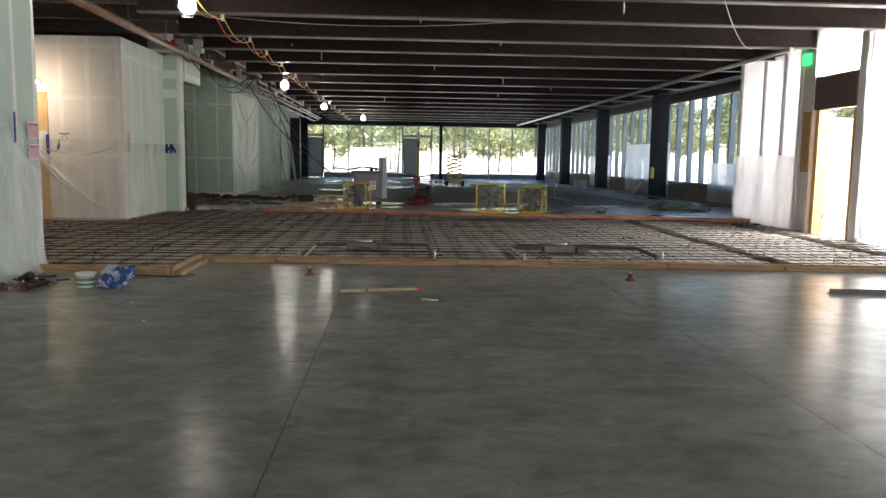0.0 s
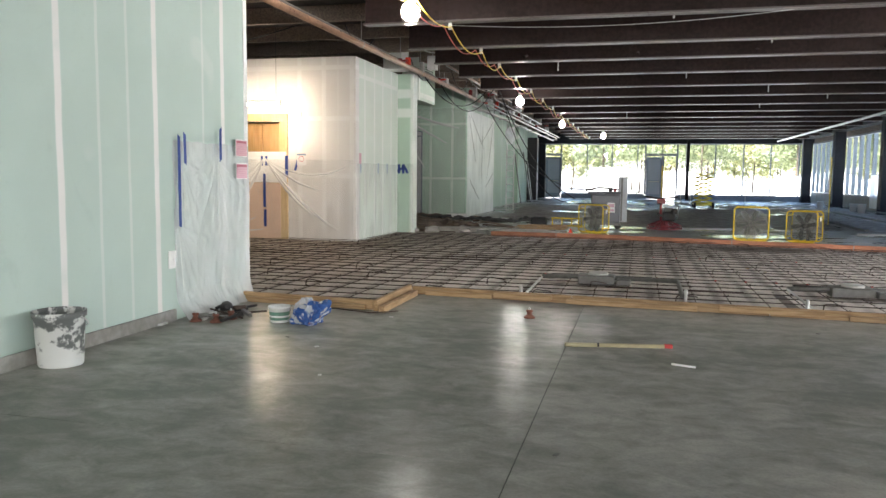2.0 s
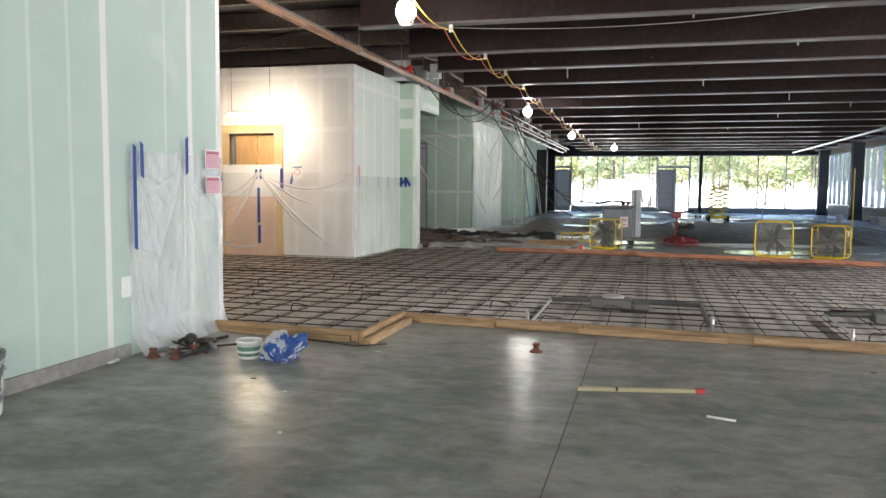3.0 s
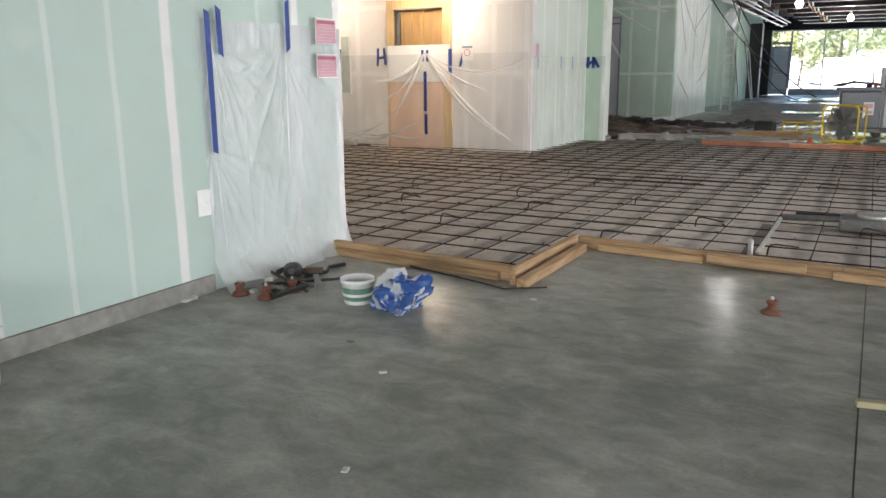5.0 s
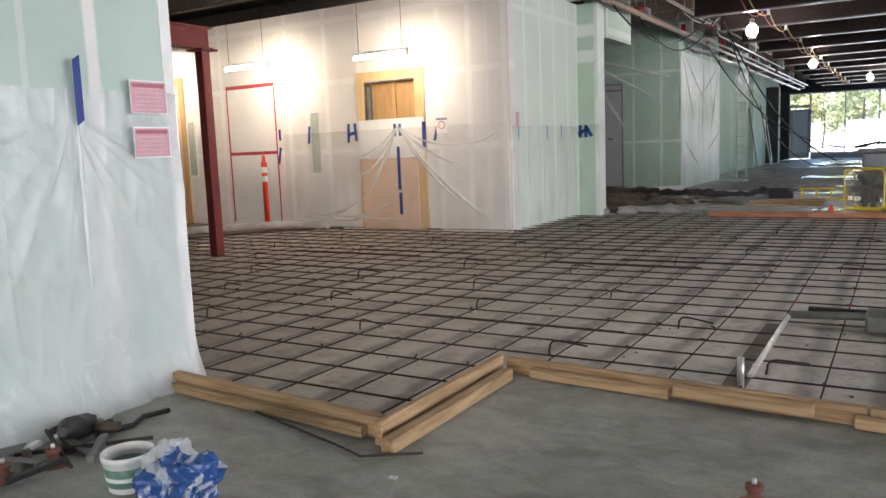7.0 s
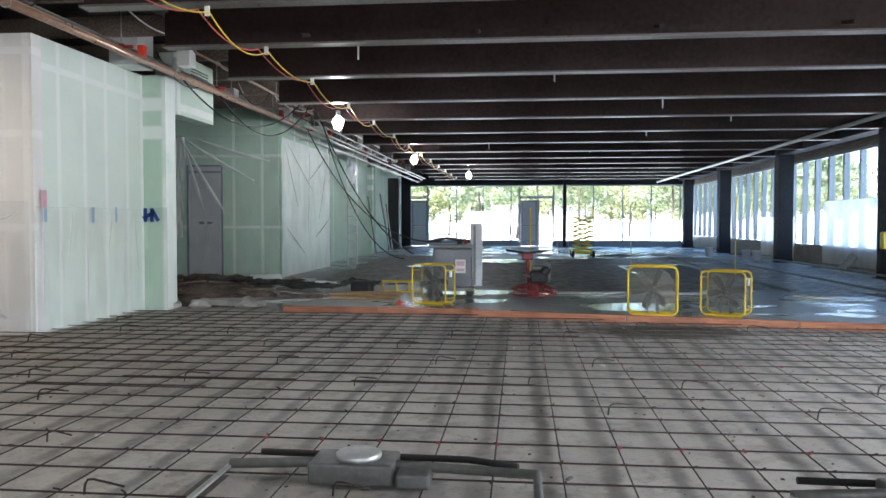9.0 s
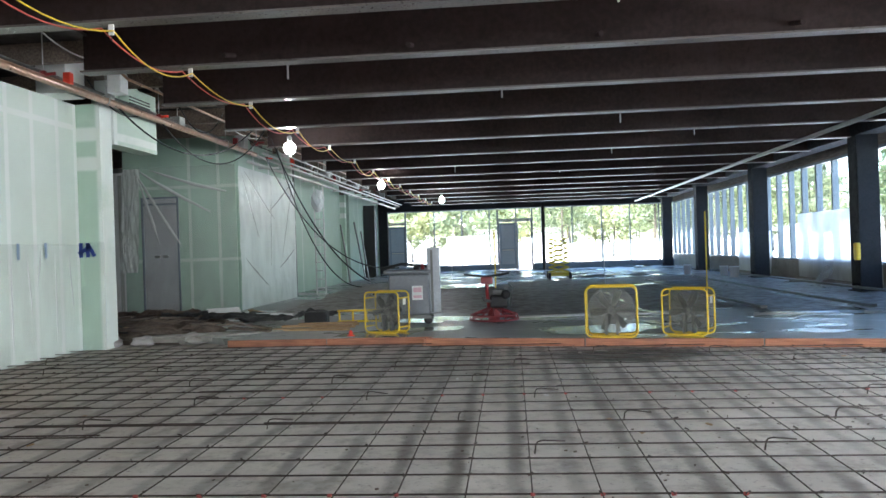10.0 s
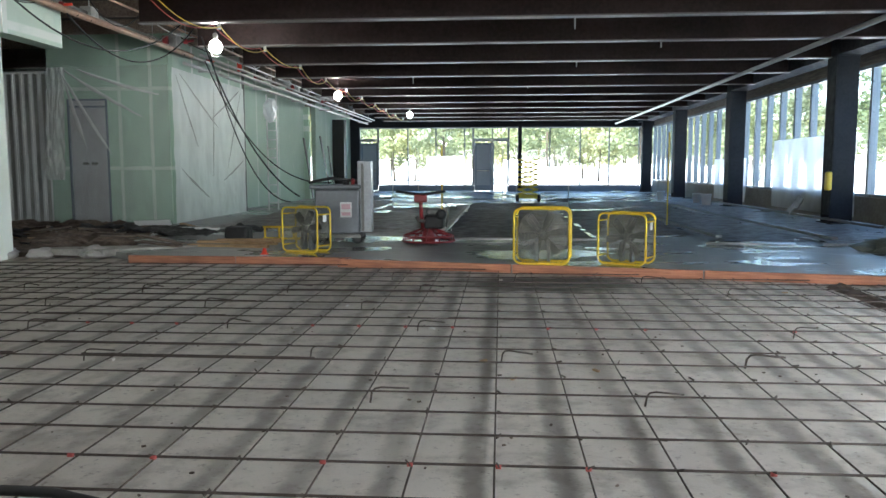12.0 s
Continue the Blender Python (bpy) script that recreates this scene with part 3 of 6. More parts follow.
for k in range(5):
    tube([(0.16 * math.cos(a) * (1 + 0.08 * k), 0.02 * k - 0.05, 0.16 * math.sin(a) * (1 - 0.03 * k)) for a in (2 * math.pi * i / 18 for i in range(18))], 0.012, 6, coil, True)
single("cord_coil", coil, M_YELLOW, "coiled yellow extension cord on the red beam", "cord", pose(-8.74, 12.5, 3.09, 8, 0, 80))


# ---------------------------------------------------------------- window walls
def window_wall(name, origin, turn, marks, sill, head, label, depth=0.12, width=0.06):
    """Mullions at the marks, with sill, head and panes between."""
    w = thing(name, label, "window", pose(*origin, 0, 0, turn), kind="structure")
    a, b = marks[0], marks[-1]
    part("window_sill", boxes((a, b, -depth / 2, depth / 2, sill - 0.06, sill)), M_MULLION, w)
    part("window_head", boxes((a, b, -depth / 2, depth / 2, head, head + 0.07)), M_MULLION, w)
    bar = mesh_of("mullion", boxes((-width / 2, width / 2, -depth / 2, depth / 2, sill, head)), M_MULLION)
    for x in marks:
        o = new("mullion", bar)
        o.parent, o.location = w, (x, 0, 0)
    for x0, x1 in zip(marks, marks[1:]):
        p = part("pane", boxes((x0 + width / 2, x1 - width / 2, -0.004, 0.004, sill, head)), M_GLASS, w)
        p.visible_shadow = False
    return w


FAR = 49.9
window_wall("window_far_left", (0, FAR, 0), 0, (-5.05, -3.48, -1.99, -0.48), 0.33, 3.28, "tall far window bays in dark metal frames")
window_wall("window_far_right", (0, FAR, 0), 0, (2.35, 3.96, 5.52, 7.01, 8.53, 9.3), 0.33, 3.28, "tall far window bays in dark metal frames")
structure("wall_far_sill", boxes((-5.05, -0.5, FAR - 0.06, FAR + 0.14, -0.13, 0.265), (1.75, 9.3, FAR - 0.06, FAR + 0.14, -0.13, 0.265), (-0.5, -0.02, FAR - 0.06, FAR + 0.14, -0.13, 0.265)), M_SPANDREL, "blue-grey panel below the far windows", "wall")
structure("wall_far_head", boxes((-7.2, 9.5, FAR - 0.1, FAR + 0.14, 3.352, 4.25), (-6.75, -6.06, FAR - 0.06, FAR + 0.14, -0.13, 3.35)), M_COL, "dark header above the far windows", "wall")
structure("far_post", boxes((2.33, 2.50, FAR - 0.35, FAR - 0.1, -0.13, 3.6)), M_COL, "dark post at the far windows", "post")


def far_door(name, x0, x1, swing, label):
    d = thing(name, label, "door", pose(x0, FAR, 0), kind="structure")
    wd = x1 - x0
    part("door_frame", boxes((0, 0.06, -0.08, 0.08, 0, 2.6), (wd - 0.06, wd, -0.08, 0.08, 0, 2.6), (0, wd, -0.08, 0.08, 2.6, 2.68)), M_MULLION, d)
    leaf = part("door_leaf", boxes((0.0, 0.1, -0.03, 0.03, 0, 2.5), (0.8, 0.9, -0.03, 0.03, 0, 2.5), (0.1, 0.8, -0.03, 0.03, 0, 0.28), (0.1, 0.8, -0.03, 0.03, 2.4, 2.5), (0.1, 0.8, -0.03, 0.03, 1.0, 1.12)), M_BLUEGREY, d)
    leaf.matrix_basis = pose(0.065, 0, 0.02, 0, 0, swing)
    part("door_pane", boxes((0.1, 0.8, -0.012, 0.012, 0.28, 1.0), (0.1, 0.8, -0.012, 0.012, 1.12, 2.4)), plain("door_panel", (0.36, 0.43, 0.52), 0.35, 0, 20, 0.1), leaf)
    part("push_bar", boxes((0.12, 0.78, -0.09, -0.05, 1.02, 1.08)), M_CONDUIT, leaf)
    return d


far_door("door_far_closed", -6.05, -5.08, 0, "closed blue-grey metal door in a dark frame")
far_door("door_far_leaf", -0.02, 0.96, 0, "closed blue-grey leaf of the double door")
far_door("door_far_open", 0.965, 1.80, 100, "open blue-grey metal leaf letting in daylight")
window_wall("window_door_side", (0, FAR, 0), 0, (-0.48, -0.05), 0.33, 3.28, "narrow pane beside the double door")
window_wall("window_door_end", (0, FAR, 0), 0, (1.83, 2.33), 0.33, 3.28, "narrow pane beside the open leaf")
window_wall("window_transom", (0, FAR, 0), 0, (-6.05, -5.08), 2.75, 3.28, "clear transom above the far door")
window_wall("window_transom_open", (0, FAR, 0), 0, (-0.02, 0.96, 1.80), 2.75, 3.28, "clear transom above the double door")

RX = 9.35
ym = [18.9 + 1.07 * i for i in range(30)]
window_wall("window_right", (RX, 0, 0), 90, ym, 0.62, 3.28, "long row of windows with blue-grey mullions", 0.16, 0.10)
structure("wall_right_sill", boxes((RX - 0.1, RX + 0.12, 18.9, 50, -0.13, 0.555)), plain("cement_board", (0.36, 0.33, 0.29), 0.8, 0, 12, 0.3), "grey-brown board below the side windows", "wall")
structure("wall_right_head", boxes((RX - 0.08, RX + 0.12, 18.9, 50, 3.352, 4.25)), M_BLOCKING, "brown board above the side windows", "wall")

# nearer part of the right-hand side
NX = 7.95
pb = thing("wall_right_panel", "white board panels with film along their foot", "wall", kind="structure")
for y0, y1 in ((15.66, 16.36), (16.42, 17.24), (17.32, 18.42)):
    part("panel", boxes((NX, NX + 0.03, y0, y1, -0.1, 3.58)), film_mat("panel_skin", 0.02, (0.78, 0.78, 0.79), 0.55, 0.30), pb)
for y in (15.62, 16.39, 17.28, 18.45):
    part("stud", boxes((NX - 0.05, NX + 0.05, y - 0.03, y + 0.03, -0.13, 3.6)), plain("pale_stud", (0.50, 0.47, 0.46), 0.6, 0.1), pb)
part("top_rail", boxes((NX - 0.06, NX + 0.06, 15.6, 18.5, 3.6, 3.68)), M_BLOCKING, pb)
single("film_curtain", sheet((NX - 0.07, 18.5, -0.1), (0, -2.9, 0), (0, 0, 1.55), 40, 16, 0.05, 3.1), M_FILM_MILKY, "white film hung over the foot of the panels", "plastic sheet")
structure("wall_right_return", boxes((NX, RX, 18.5, 18.6, -0.13, 4.2)), M_WHITE, "plain board return beside the side windows", "wall")
wp = structure("wall_right_post", boxes((NX - 0.1, NX + 0.12, 15.05, 15.58, -0.13, 4.2)), plain("bare_block", (0.74, 0.71, 0.69), 0.8, 0, 12, 0.2), "pale pier clad in board beside the side doorway", "wall")
part("trim_board", boxes((NX - 0.125, NX - 0.101, 15.46, 15.57, -0.1, 3.55)), M_WHITE, wp)
part("plywood_cladding", boxes((NX - 0.122, NX - 0.101, 15.06, 15.36, 1.12, 2.3)), M_PLY, wp, "raw plywood facing")
structure("wall_right_pier", boxes((NX - 0.06, NX + 0.12, 13.35, 13.65, -0.13, 4.2)), M_WHITE, "pale pier beside the side doorway", "wall")
structure("door_beam", boxes((NX - 0.08, NX + 0.1, 13.66, 15.04, 2.32, 2.95)), plain("brown_beam", (0.13, 0.075, 0.07), 0.6, 0, 14, 0.3), "brown beam over the side doorway", "beam")
df = thing("door_side", "open plywood doorway full of daylight", "door", kind="structure")
part("door_jamb", boxes((NX - 0.04, NX + 0.14, 14.9, 15.03, -0.1, 2.31)), M_PLY, df)
part("door_jamb", boxes((NX - 0.04, NX + 0.14, 13.67, 13.76, -0.1, 2.31)), M_PLY, df)
leaf = part("door_leaf", boxes((0, 0.9, -0.045, 0, 0, 2.28)), wood("pale_plywood", (0.40, 0.285, 0.17), (0.33, 0.22, 0.12), 5, 2), df, "pale plywood leaf swung outwards")
leaf.matrix_basis = pose(NX + 0.16, 15.0, -0.08, 0, 0, 32)
part("edge_strip", boxes((0.86, 0.905, -0.053, -0.046, 0, 2.28), (0, 0.03, -0.053, -0.046, 0, 2.28)), M_PLY, leaf)
for z in (0.28, 1.1, 1.9):
    part("hinge", boxes((-0.03, 0.05, -0.062, -0.054, z, z + 0.1)), M_BLACK, leaf)
part("door_rail", boxes((NX + 0.16, NX + 1.1, 13.72, 13.77, 0.8, 0.95), (NX + 0.16, NX + 1.1, 13.72, 13.77, 1.8, 1.95)), M_PLY, df)
single("film_curtain", sheet((NX + 0.02, 15.03, 2.96), (0, -1.36, 0), (0, 0, 1.2), 16, 10, 0.03, 5.5), M_FILM_MILKY, "white film over the opening above the doorway", "plastic sheet")
ex = thing("exit_sign", "green exit sign on the pier", "sign", pose(NX - 0.13, 15.35, 3.33))
part("sign_box", soft_box(-0.025, 0.02, -0.14, 0.14, -0.11, 0.11, 0.01), M_EXIT, ex)
window_wall("window_near", (NX, 0, 0), 90, [-7.6 + 1.3 * i for i in range(17)], 0.10, 3.9, "tall film-covered openings along the side wall", 0.12, 0.08)
# Mostly out of view; raised to full height to cut glare on the slab.
single("film_curtain", sheet((NX - 0.1, 13.3, -0.02), (0, -20.5, 0), (0, 0, 3.85), 160, 24, 0.05, 7.7), M_FILM_MILKY, "white film hung along the near side wall", "plastic sheet")
for k, (y0, y1, top) in enumerate(((20.2, 23.3, 1.25), (26.75, 31.9, 1.95), (34.4, 38.0, 1.5))):
    single("film_curtain", sheet((RX - 0.12, y1, 0.1), (0, y0 - y1, 0), (0, 0, top - 0.1), 40, 12, 0.06, 11.3 + k), M_FILM_MILKY, "white film taped over the lower windows", "plastic sheet", group="window film")


# ---------------------------------------------------------------- lamps
def string_lamp(x, y, z):
    l = thing("string_lamp", "bright caged work lamp hung from the ceiling cord", "lamp", pose(x, y, z), "string lamps")
    part("bulb", lathe([(0.01, -0.125), (0.06, -0.115), (0.10, -0.055), (0.105, 0.0), (0.08, 0.055), (0.035, 0.09), (0.03, 0.10)], 16), M_BULB, l)
    socket = part("socket", lathe([(0.04, 0.10), (0.045, 0.11), (0.045, 0.2), (0.02, 0.22)], 12), M_MESH, l)
    cage = bmesh.new()
    for k in range(8):
        a = 2 * math.pi * k / 8
        tube([(r * math.cos(a), r * math.sin(a), h) for r, h in ((0.045, 0.11), (0.115, 0.05), (0.125, -0.05), (0.07, -0.17))], 0.003, 4, cage)
    for r, h in ((0.122, 0.0), (0.07, -0.17)):
        tube([(r * math.cos(a), r * math.sin(a), h) for a in (2 * math.pi * k / 16 for k in range(16))], 0.003, 4, cage, True)
    part("cage", cage, M_MESH, socket)
    part("hanger", tube(((0, 0, 0.2), (0.0, 0.0, 1.0)), 0.006, 5), M_BLACK, l)
    return l


lamp = string_lamp(-3.13, 11.2, 3.33)
for x, y, z in ((-3.48, 22.5, 3.30), (-3.22, 31.3, 3.28), (-2.02, 38.55, 3.22)):
    copy_thing(lamp, pose(x, y, z))


def tube_light(x, y, z):
    l = thing("tube_light", "bare fluorescent strip light on the grey wall", "lamp", pose(x, y, z), "strip lights")
    part("housing", soft_box(-0.50, 0.50, -0.045, 0.025, 0.055, 0.10, 0.01), M_WHITE, l)
    part("tube", tube(((-0.47, -0.02, 0.02), (0.47, -0.02, 0.02)), 0.024, 10), M_TUBE, l)
    for x in (-0.50, 0.47):
        part("end_cap", boxes((x, x + 0.03, -0.045, 0.005, -0.01, 0.054)), M_WHITE, l)
    return l


tl = tube_light(-7.65, 15.75, 2.62)
copy_thing(tl, pose(-10.42, 15.75, 2.69))
copy_thing(tl, pose(-13.2, 15.75, 2.74))
for x, z in ((-7.65, 2.62), (-10.42, 2.69), (-13.2, 2.74)):
    for d in (-0.4, 0.4):
        single("lamp_wire", tube(((x + d, 15.74, z + 0.095), (x + d, 15.74, 4.25)), 0.004, 5), M_BLACK, "thin wire holding the strip light", "wire", group="lamp wires")

# ---------------------------------------------------------------- near wall dressing
def tape(y, z0, z1, lean=0.0, x=-4.128):
    bm = boxes((x, x + 0.003, y - 0.019, y + 0.019, z0, z1))
    for v in bm.verts:
        end = v.co.z > (z0 + z1) / 2
        v.co.y += 0.006 * math.sin(37 * y + 5 * end) + lean * (v.co.z - z0)
        v.co.z += 0.014 * math.sin(90 * v.co.y + 11 * z0)
    return single("tape_strip", bm, M_BLUETAPE, "strip of blue masking tape on the wall film", "tape", group="wall tape")


def taped_film():
    """Film pinned along its top, loose below and spreading over the floor at its foot."""
    bm = bmesh.new()
    nu, nv = 150, 130
    y0 = 7.56
    grid = []
    for j in range(nv + 1):
        row = []
        for i in range(nu + 1):
            a, b = i / nu, j / nv
            low = max(0.0, 1 - b / 0.17)
            pulls = 0.0
            for ay, az in ((7.67, 1.40), (8.26, 1.42), (7.60, 0.85)):
                zz = 1.54 * b
                ang = math.atan2(y0 + 1.30 * a - ay, max(az - zz, 0.03))
                rr = math.hypot(y0 + 1.30 * a - ay, az - zz)
                pulls += ((1 - abs(math.sin(ang * 4.2 + ay))) ** 5 + 0.5 * (1 - abs(math.sin(ang * 9.7 + 1.3 * ay))) ** 4) * min(rr * 4, 1) * math.exp(-rr * 2.2)
            y = 7.56 + 1.30 * a - 0.05 * low * (1 - a) + 0.02 * noise.noise(Vector((b * 5, 0, 3)))
            loose = 0.35 + 0.65 * (1 - b)
            d = 0.010 + loose * (0.008 * noise.noise(Vector((y * 5, b * 1.4, 1))) + 0.006 * (1 - abs(noise.noise(Vector((y * 9, b * 3.0, 7))) * 2)) ** 3)
            d += 0.022 * pulls + 0.006 * noise.noise(Vector((y * 14, b * 16, 3)))
            d += low ** 2 * (0.17 - 0.10 * a + 0.035 * noise.noise(Vector((y * 9, b * 6, 4)))) + low * 0.018 * abs(noise.noise(Vector((y * 16, b * 18, 9))))
            ragged = 0.03 * noise.noise(Vector((y * 6, 0, 8)))
            row.append(bm.verts.new((-4.137 + max(d, 0.004), y, max(0.006 + 1.54 * b ** 1.05 + (ragged if j > nv - 3 else 0), 0.006))))
        grid.append(row)
    for j in range(nv):
        for i in range(nu):
            f = bm.faces.new((grid[j][i], grid[j][i + 1], grid[j + 1][i + 1], grid[j + 1][i]))
            f.smooth = True
    return bm


def pleat(film, a, b, drop, push, r=0.008, seed=0.0):
    """A gathered fold standing proud of a film, from a to b, bowed by drop; push is out of the wall."""
    pts = sag(a, b, drop, 16)
    push = Vector(push)
    for k, p in enumerate(pts):
        w = noise.noise(Vector((k * 0.45, seed, 1.0)))
        p += push * (0.006 * w) + Vector((0, 0, 0.012 * w))
    bm = tube(pts, lambda q: r * (0.25 + 1.2 * q * (1 - q) * 2.2) * (1 + 0.4 * noise.noise(Vector((q * 7, seed, 5)))), 8)
    bm.verts.ensure_lookup_table()
    for k, v in enumerate(bm.verts):
        out = v.co - pts[k // 8]
        v.co -= push * (0.75 * out.dot(push))
    part("pleat", bm, M_FOLD, film)


M_FOLD = film_mat("folded_film", 0.52, (0.97, 0.97, 0.95), 0.25, 0.3)
nf = single("wall_film", taped_film(), M_FILM, "clear film taped over the green wall, bunched at its foot", "plastic sheet")
for k, (y0, z0, y1, z1) in enumerate(((7.64, 1.50, 7.72, 0.95), (8.28, 1.50, 8.26, 0.6), (7.63, 0.80, 7.66, 0.15))):
    pleat(nf, (-4.122, y0, z0), (-4.110, y1, z1), 0.0, (1, 0, 0), 0.012, k * 1.7)
tape(7.61, 0.81, 1.59, x=-4.098)
tape(7.69, 1.35, 1.61, x=-4.098)
tape(8.285, 1.39, 1.69, x=-4.098)
for z0, z1 in ((1.44, 1.60), (1.22, 1.37)):
    sg = thing("warning_sign", "rose-coloured printed notice with a white edge on the wall film", "sign", pose(-4.096, 8.665, z0), "wall notices")
    page = part("sheet", boxes((0, 0.003, -0.110, 0.110, -0.002, z1 - z0 + 0.004)), M_WHITE, sg)
    part("panel", boxes((0.0031, 0.004, -0.105, 0.105, 0.004, z1 - z0 - 0.004)), M_SIGN, page)
    lines = bmesh.new()
    for k in range(6):
        w = 0.085 - 0.02 * (k % 3 == 2)
        box(lines, 0.0041, 0.005, -w, w, 0.016 + k * 0.021, 0.022 + k * 0.021)
    part("print", lines, M_SIGNRED, page)
    part("heading", boxes((0.0041, 0.0052, -0.095, 0.095, z1 - z0 - 0.032, z1 - z0 - 0.012)), M_SIGNHEAD, page, "darker red heading bar")
ob_ = thing("outlet_cover", "white cover plate low on the green wall", "outlet", pose(-4.139, 7.53, 0.53))
part("plate", soft_box(0, 0.012, -0.055, 0.055, -0.075, 0.075, 0.004), M_WHITE, ob_)
part("screw", boxes((0.012, 0.014, -0.004, 0.004, -0.004, 0.004)), M_CONDUIT, ob_)
single("corner_bead", boxes((-4.15, -4.132, 8.80, 8.866, -0.1, 4.2)), M_WHITE, "white filled corner bead at the wall end", "trim", kind="structure")
drip = soft_box(-0.02, 0.022, -0.05, 0.05, 0, 0.022, 0.009)
for v in drip.verts:
    w = noise.noise(v.co * 34)
    v.co = Vector((v.co.x * (1 + 0.5 * w), v.co.y * (1 + 0.35 * w), v.co.z * (0.8 + 0.6 * w)))
single("plaster_drip", drip, M_PLASTER, "lump of white filler at the wall foot", "plaster", pose(-4.11, 7.33, 0))

# plastered bucket
bk = thing("bucket", "dark bucket smeared with dried white plaster by the wall", "bucket", pose(-3.95, 5.98, 0))
part("body", lathe([(0.135, 0.0), (0.140, 0.01), (0.158, 0.32), (0.168, 0.325), (0.168, 0.36), (0.158, 0.36), (0.150, 0.30), (0.130, 0.03), (0.02, 0.025)], 32), M_BUCKET, bk)
part("handle", tube([(0.172 * math.cos(a), 0.172 * math.sin(a), 0.33 - 0.10 * math.sin(a)) for a in (math.pi * k / 14 for k in range(15))], 0.004, 6), M_CONDUIT, bk)

# tub of compound
tb = thing("tub", "small white plastic tub with a green label", "tub", pose(-3.25, 7.76, 0) @ Matrix.Scale(0.76, 4))
tub_body = part("body", lathe([(0.095, 0), (0.10, 0.005), (0.118, 0.155), (0.126, 0.157), (0.126, 0.185), (0.118, 0.185), (0.112, 0.14), (0.09, 0.02), (0.01, 0.02)], 28), M_WHITE, tb)
part("label", lathe([(0.103, 0.03), (0.1045, 0.031), (0.1155, 0.125), (0.1145, 0.126)], 28), plain("green_label", (0.13, 0.27, 0.20), 0.5, 0, 30, 0.35), tub_body, "green printed label")
part("label_band", lathe([(0.1105, 0.062), (0.1112, 0.0625), (0.1132, 0.082), (0.1125, 0.083)], 28), M_WHITE, tub_body)

# crumpled blue bag
bagm = bmesh.new()
bmesh.ops.create_icosphere(bagm, subdivisions=5, radius=0.17)
for v in bagm.verts:
    d = v.co.normalized()
    k = 1 + 0.65 * noise.noise(d * 1.7) + 0.20 * abs(noise.noise(d * 5.0)) + 0.14 * abs(noise.noise(d * 12))
    v.co = Vector((d.x * 0.135 * k + 0.12 * d.z * abs(d.x), d.y * 0.10 * k, max(d.z * 0.115 * k + 0.075, 0.002)))
def bag_skin():
    n = Nodes("printed_bag")
    f = n.noise(8, 3, 0.5, None, 1.5)
    c = n.mix(n.ramp(f, 0.47, 0.56), (0.03, 0.085, 0.27), (0.46, 0.50, 0.56))
    c = n.mix(n.ramp(n.noise(7, 2), 0.64, 0.67), c, (0.22, 0.12, 0.10))
    n.link(c, n.bsdf.inputs["Base Color"])
    n.bsdf.inputs["Roughness"].default_value = 0.22
    n.bump(n.noise(22, 4), 0.4, 0.01)
    return n.mat
bg = thing("plastic_bag", "crumpled blue and clear plastic bag on the slab", "bag", pose(-2.94, 7.74, 0))
part("printed_side", bagm, bag_skin(), bg)
wrap = bmesh.new()
bmesh.ops.create_icosphere(wrap, subdivisions=4, radius=0.1)
for v in wrap.verts:
    d = v.co.normalized()
    k = 1 + 0.7 * noise.noise(d * 1.9 + Vector((4, 0, 0))) + 0.3 * abs(noise.noise(d * 6))
    v.co = Vector((d.x * 0.085 * k - 0.06, d.y * 0.09 * k + 0.01, max(d.z * 0.10 * k + 0.09, 0.002)))
part("clear_side", wrap, film_mat("bag_film", 0.55, (0.80, 0.83, 0.86), 0.12), bg, "clear crumpled side of the bag")

# tools by the wall
tool = thing("vibrator_tool", "red and black power tool with a cable by the wall", "tool", pose(-3.93, 7.78, 0))
part("motor", lathe([(0.02, -0.13), (0.05, -0.12), (0.055, 0.06), (0.03, 0.10), (0.02, 0.13)], 14), M_BLACK, tool).matrix_basis = pose(0.05, 0.18, 0.06, 78, 0, 35)
part("grip", tube(sag((0.0, 0.1, 0.06), (-0.02, 0.32, 0.05), -0.012, 8), 0.016, 8), M_BLACK, tool)
part("spade", soft_box(-0.06, 0.06, -0.22, 0.0, 0.02, 0.035, 0.006), M_BLADE, tool).matrix_basis = pose(0.0, 0.0, 0, 0, 0, -20)
part("cord", tube([(0.1, 0.25, 0.02), (0.14, 0.4, 0.012), (0.08, 0.5, 0.012), (0.12, 0.62, 0.012)], 0.012, 6), M_BLACK, tool)
def foot(name, x, y, s=1.0, label="rust-red threaded screed foot standing on the slab"):
    f = thing(name, label, "screed foot", pose(x, y, 0, 0, 0, 30 * x) @ Matrix.Diagonal((0.85, 0.85, 0.68, 1)), "screed feet")
    part("base", lathe([(0.062 * s, 0), (0.062 * s, 0.014), (0.045 * s, 0.03), (0.026 * s, 0.045), (0.024 * s, 0.075), (0.034 * s, 0.08), (0.034 * s, 0.105), (0.012 * s, 0.11)], 18), plain("rusty_iron", (0.22, 0.09, 0.06), 0.7, 0.3, 30, 0.4), f)
    part("bolt", lathe([(0.010, 0.108), (0.010, 0.135), (0.004, 0.137)], 8), M_CONDUIT, f)
    return f
for x, y in ((-1.2, 8.60), (2.28, 8.33), (-3.94, 7.56), (-3.75, 7.57), (-3.71, 7.75)):
    foot("screed_foot", x, y)
for x, y, a in ((-3.86, 7.95, 30), (-3.95, 8.1, 70)):
    single("trowel", soft_box(-0.05, 0.05, -0.13, 0.13, 0.0, 0.02, 0.006), M_BLADE, "dirty steel hand tool lying by the wall", "tool", pose(x, y, 0.0, 0, 0, a))

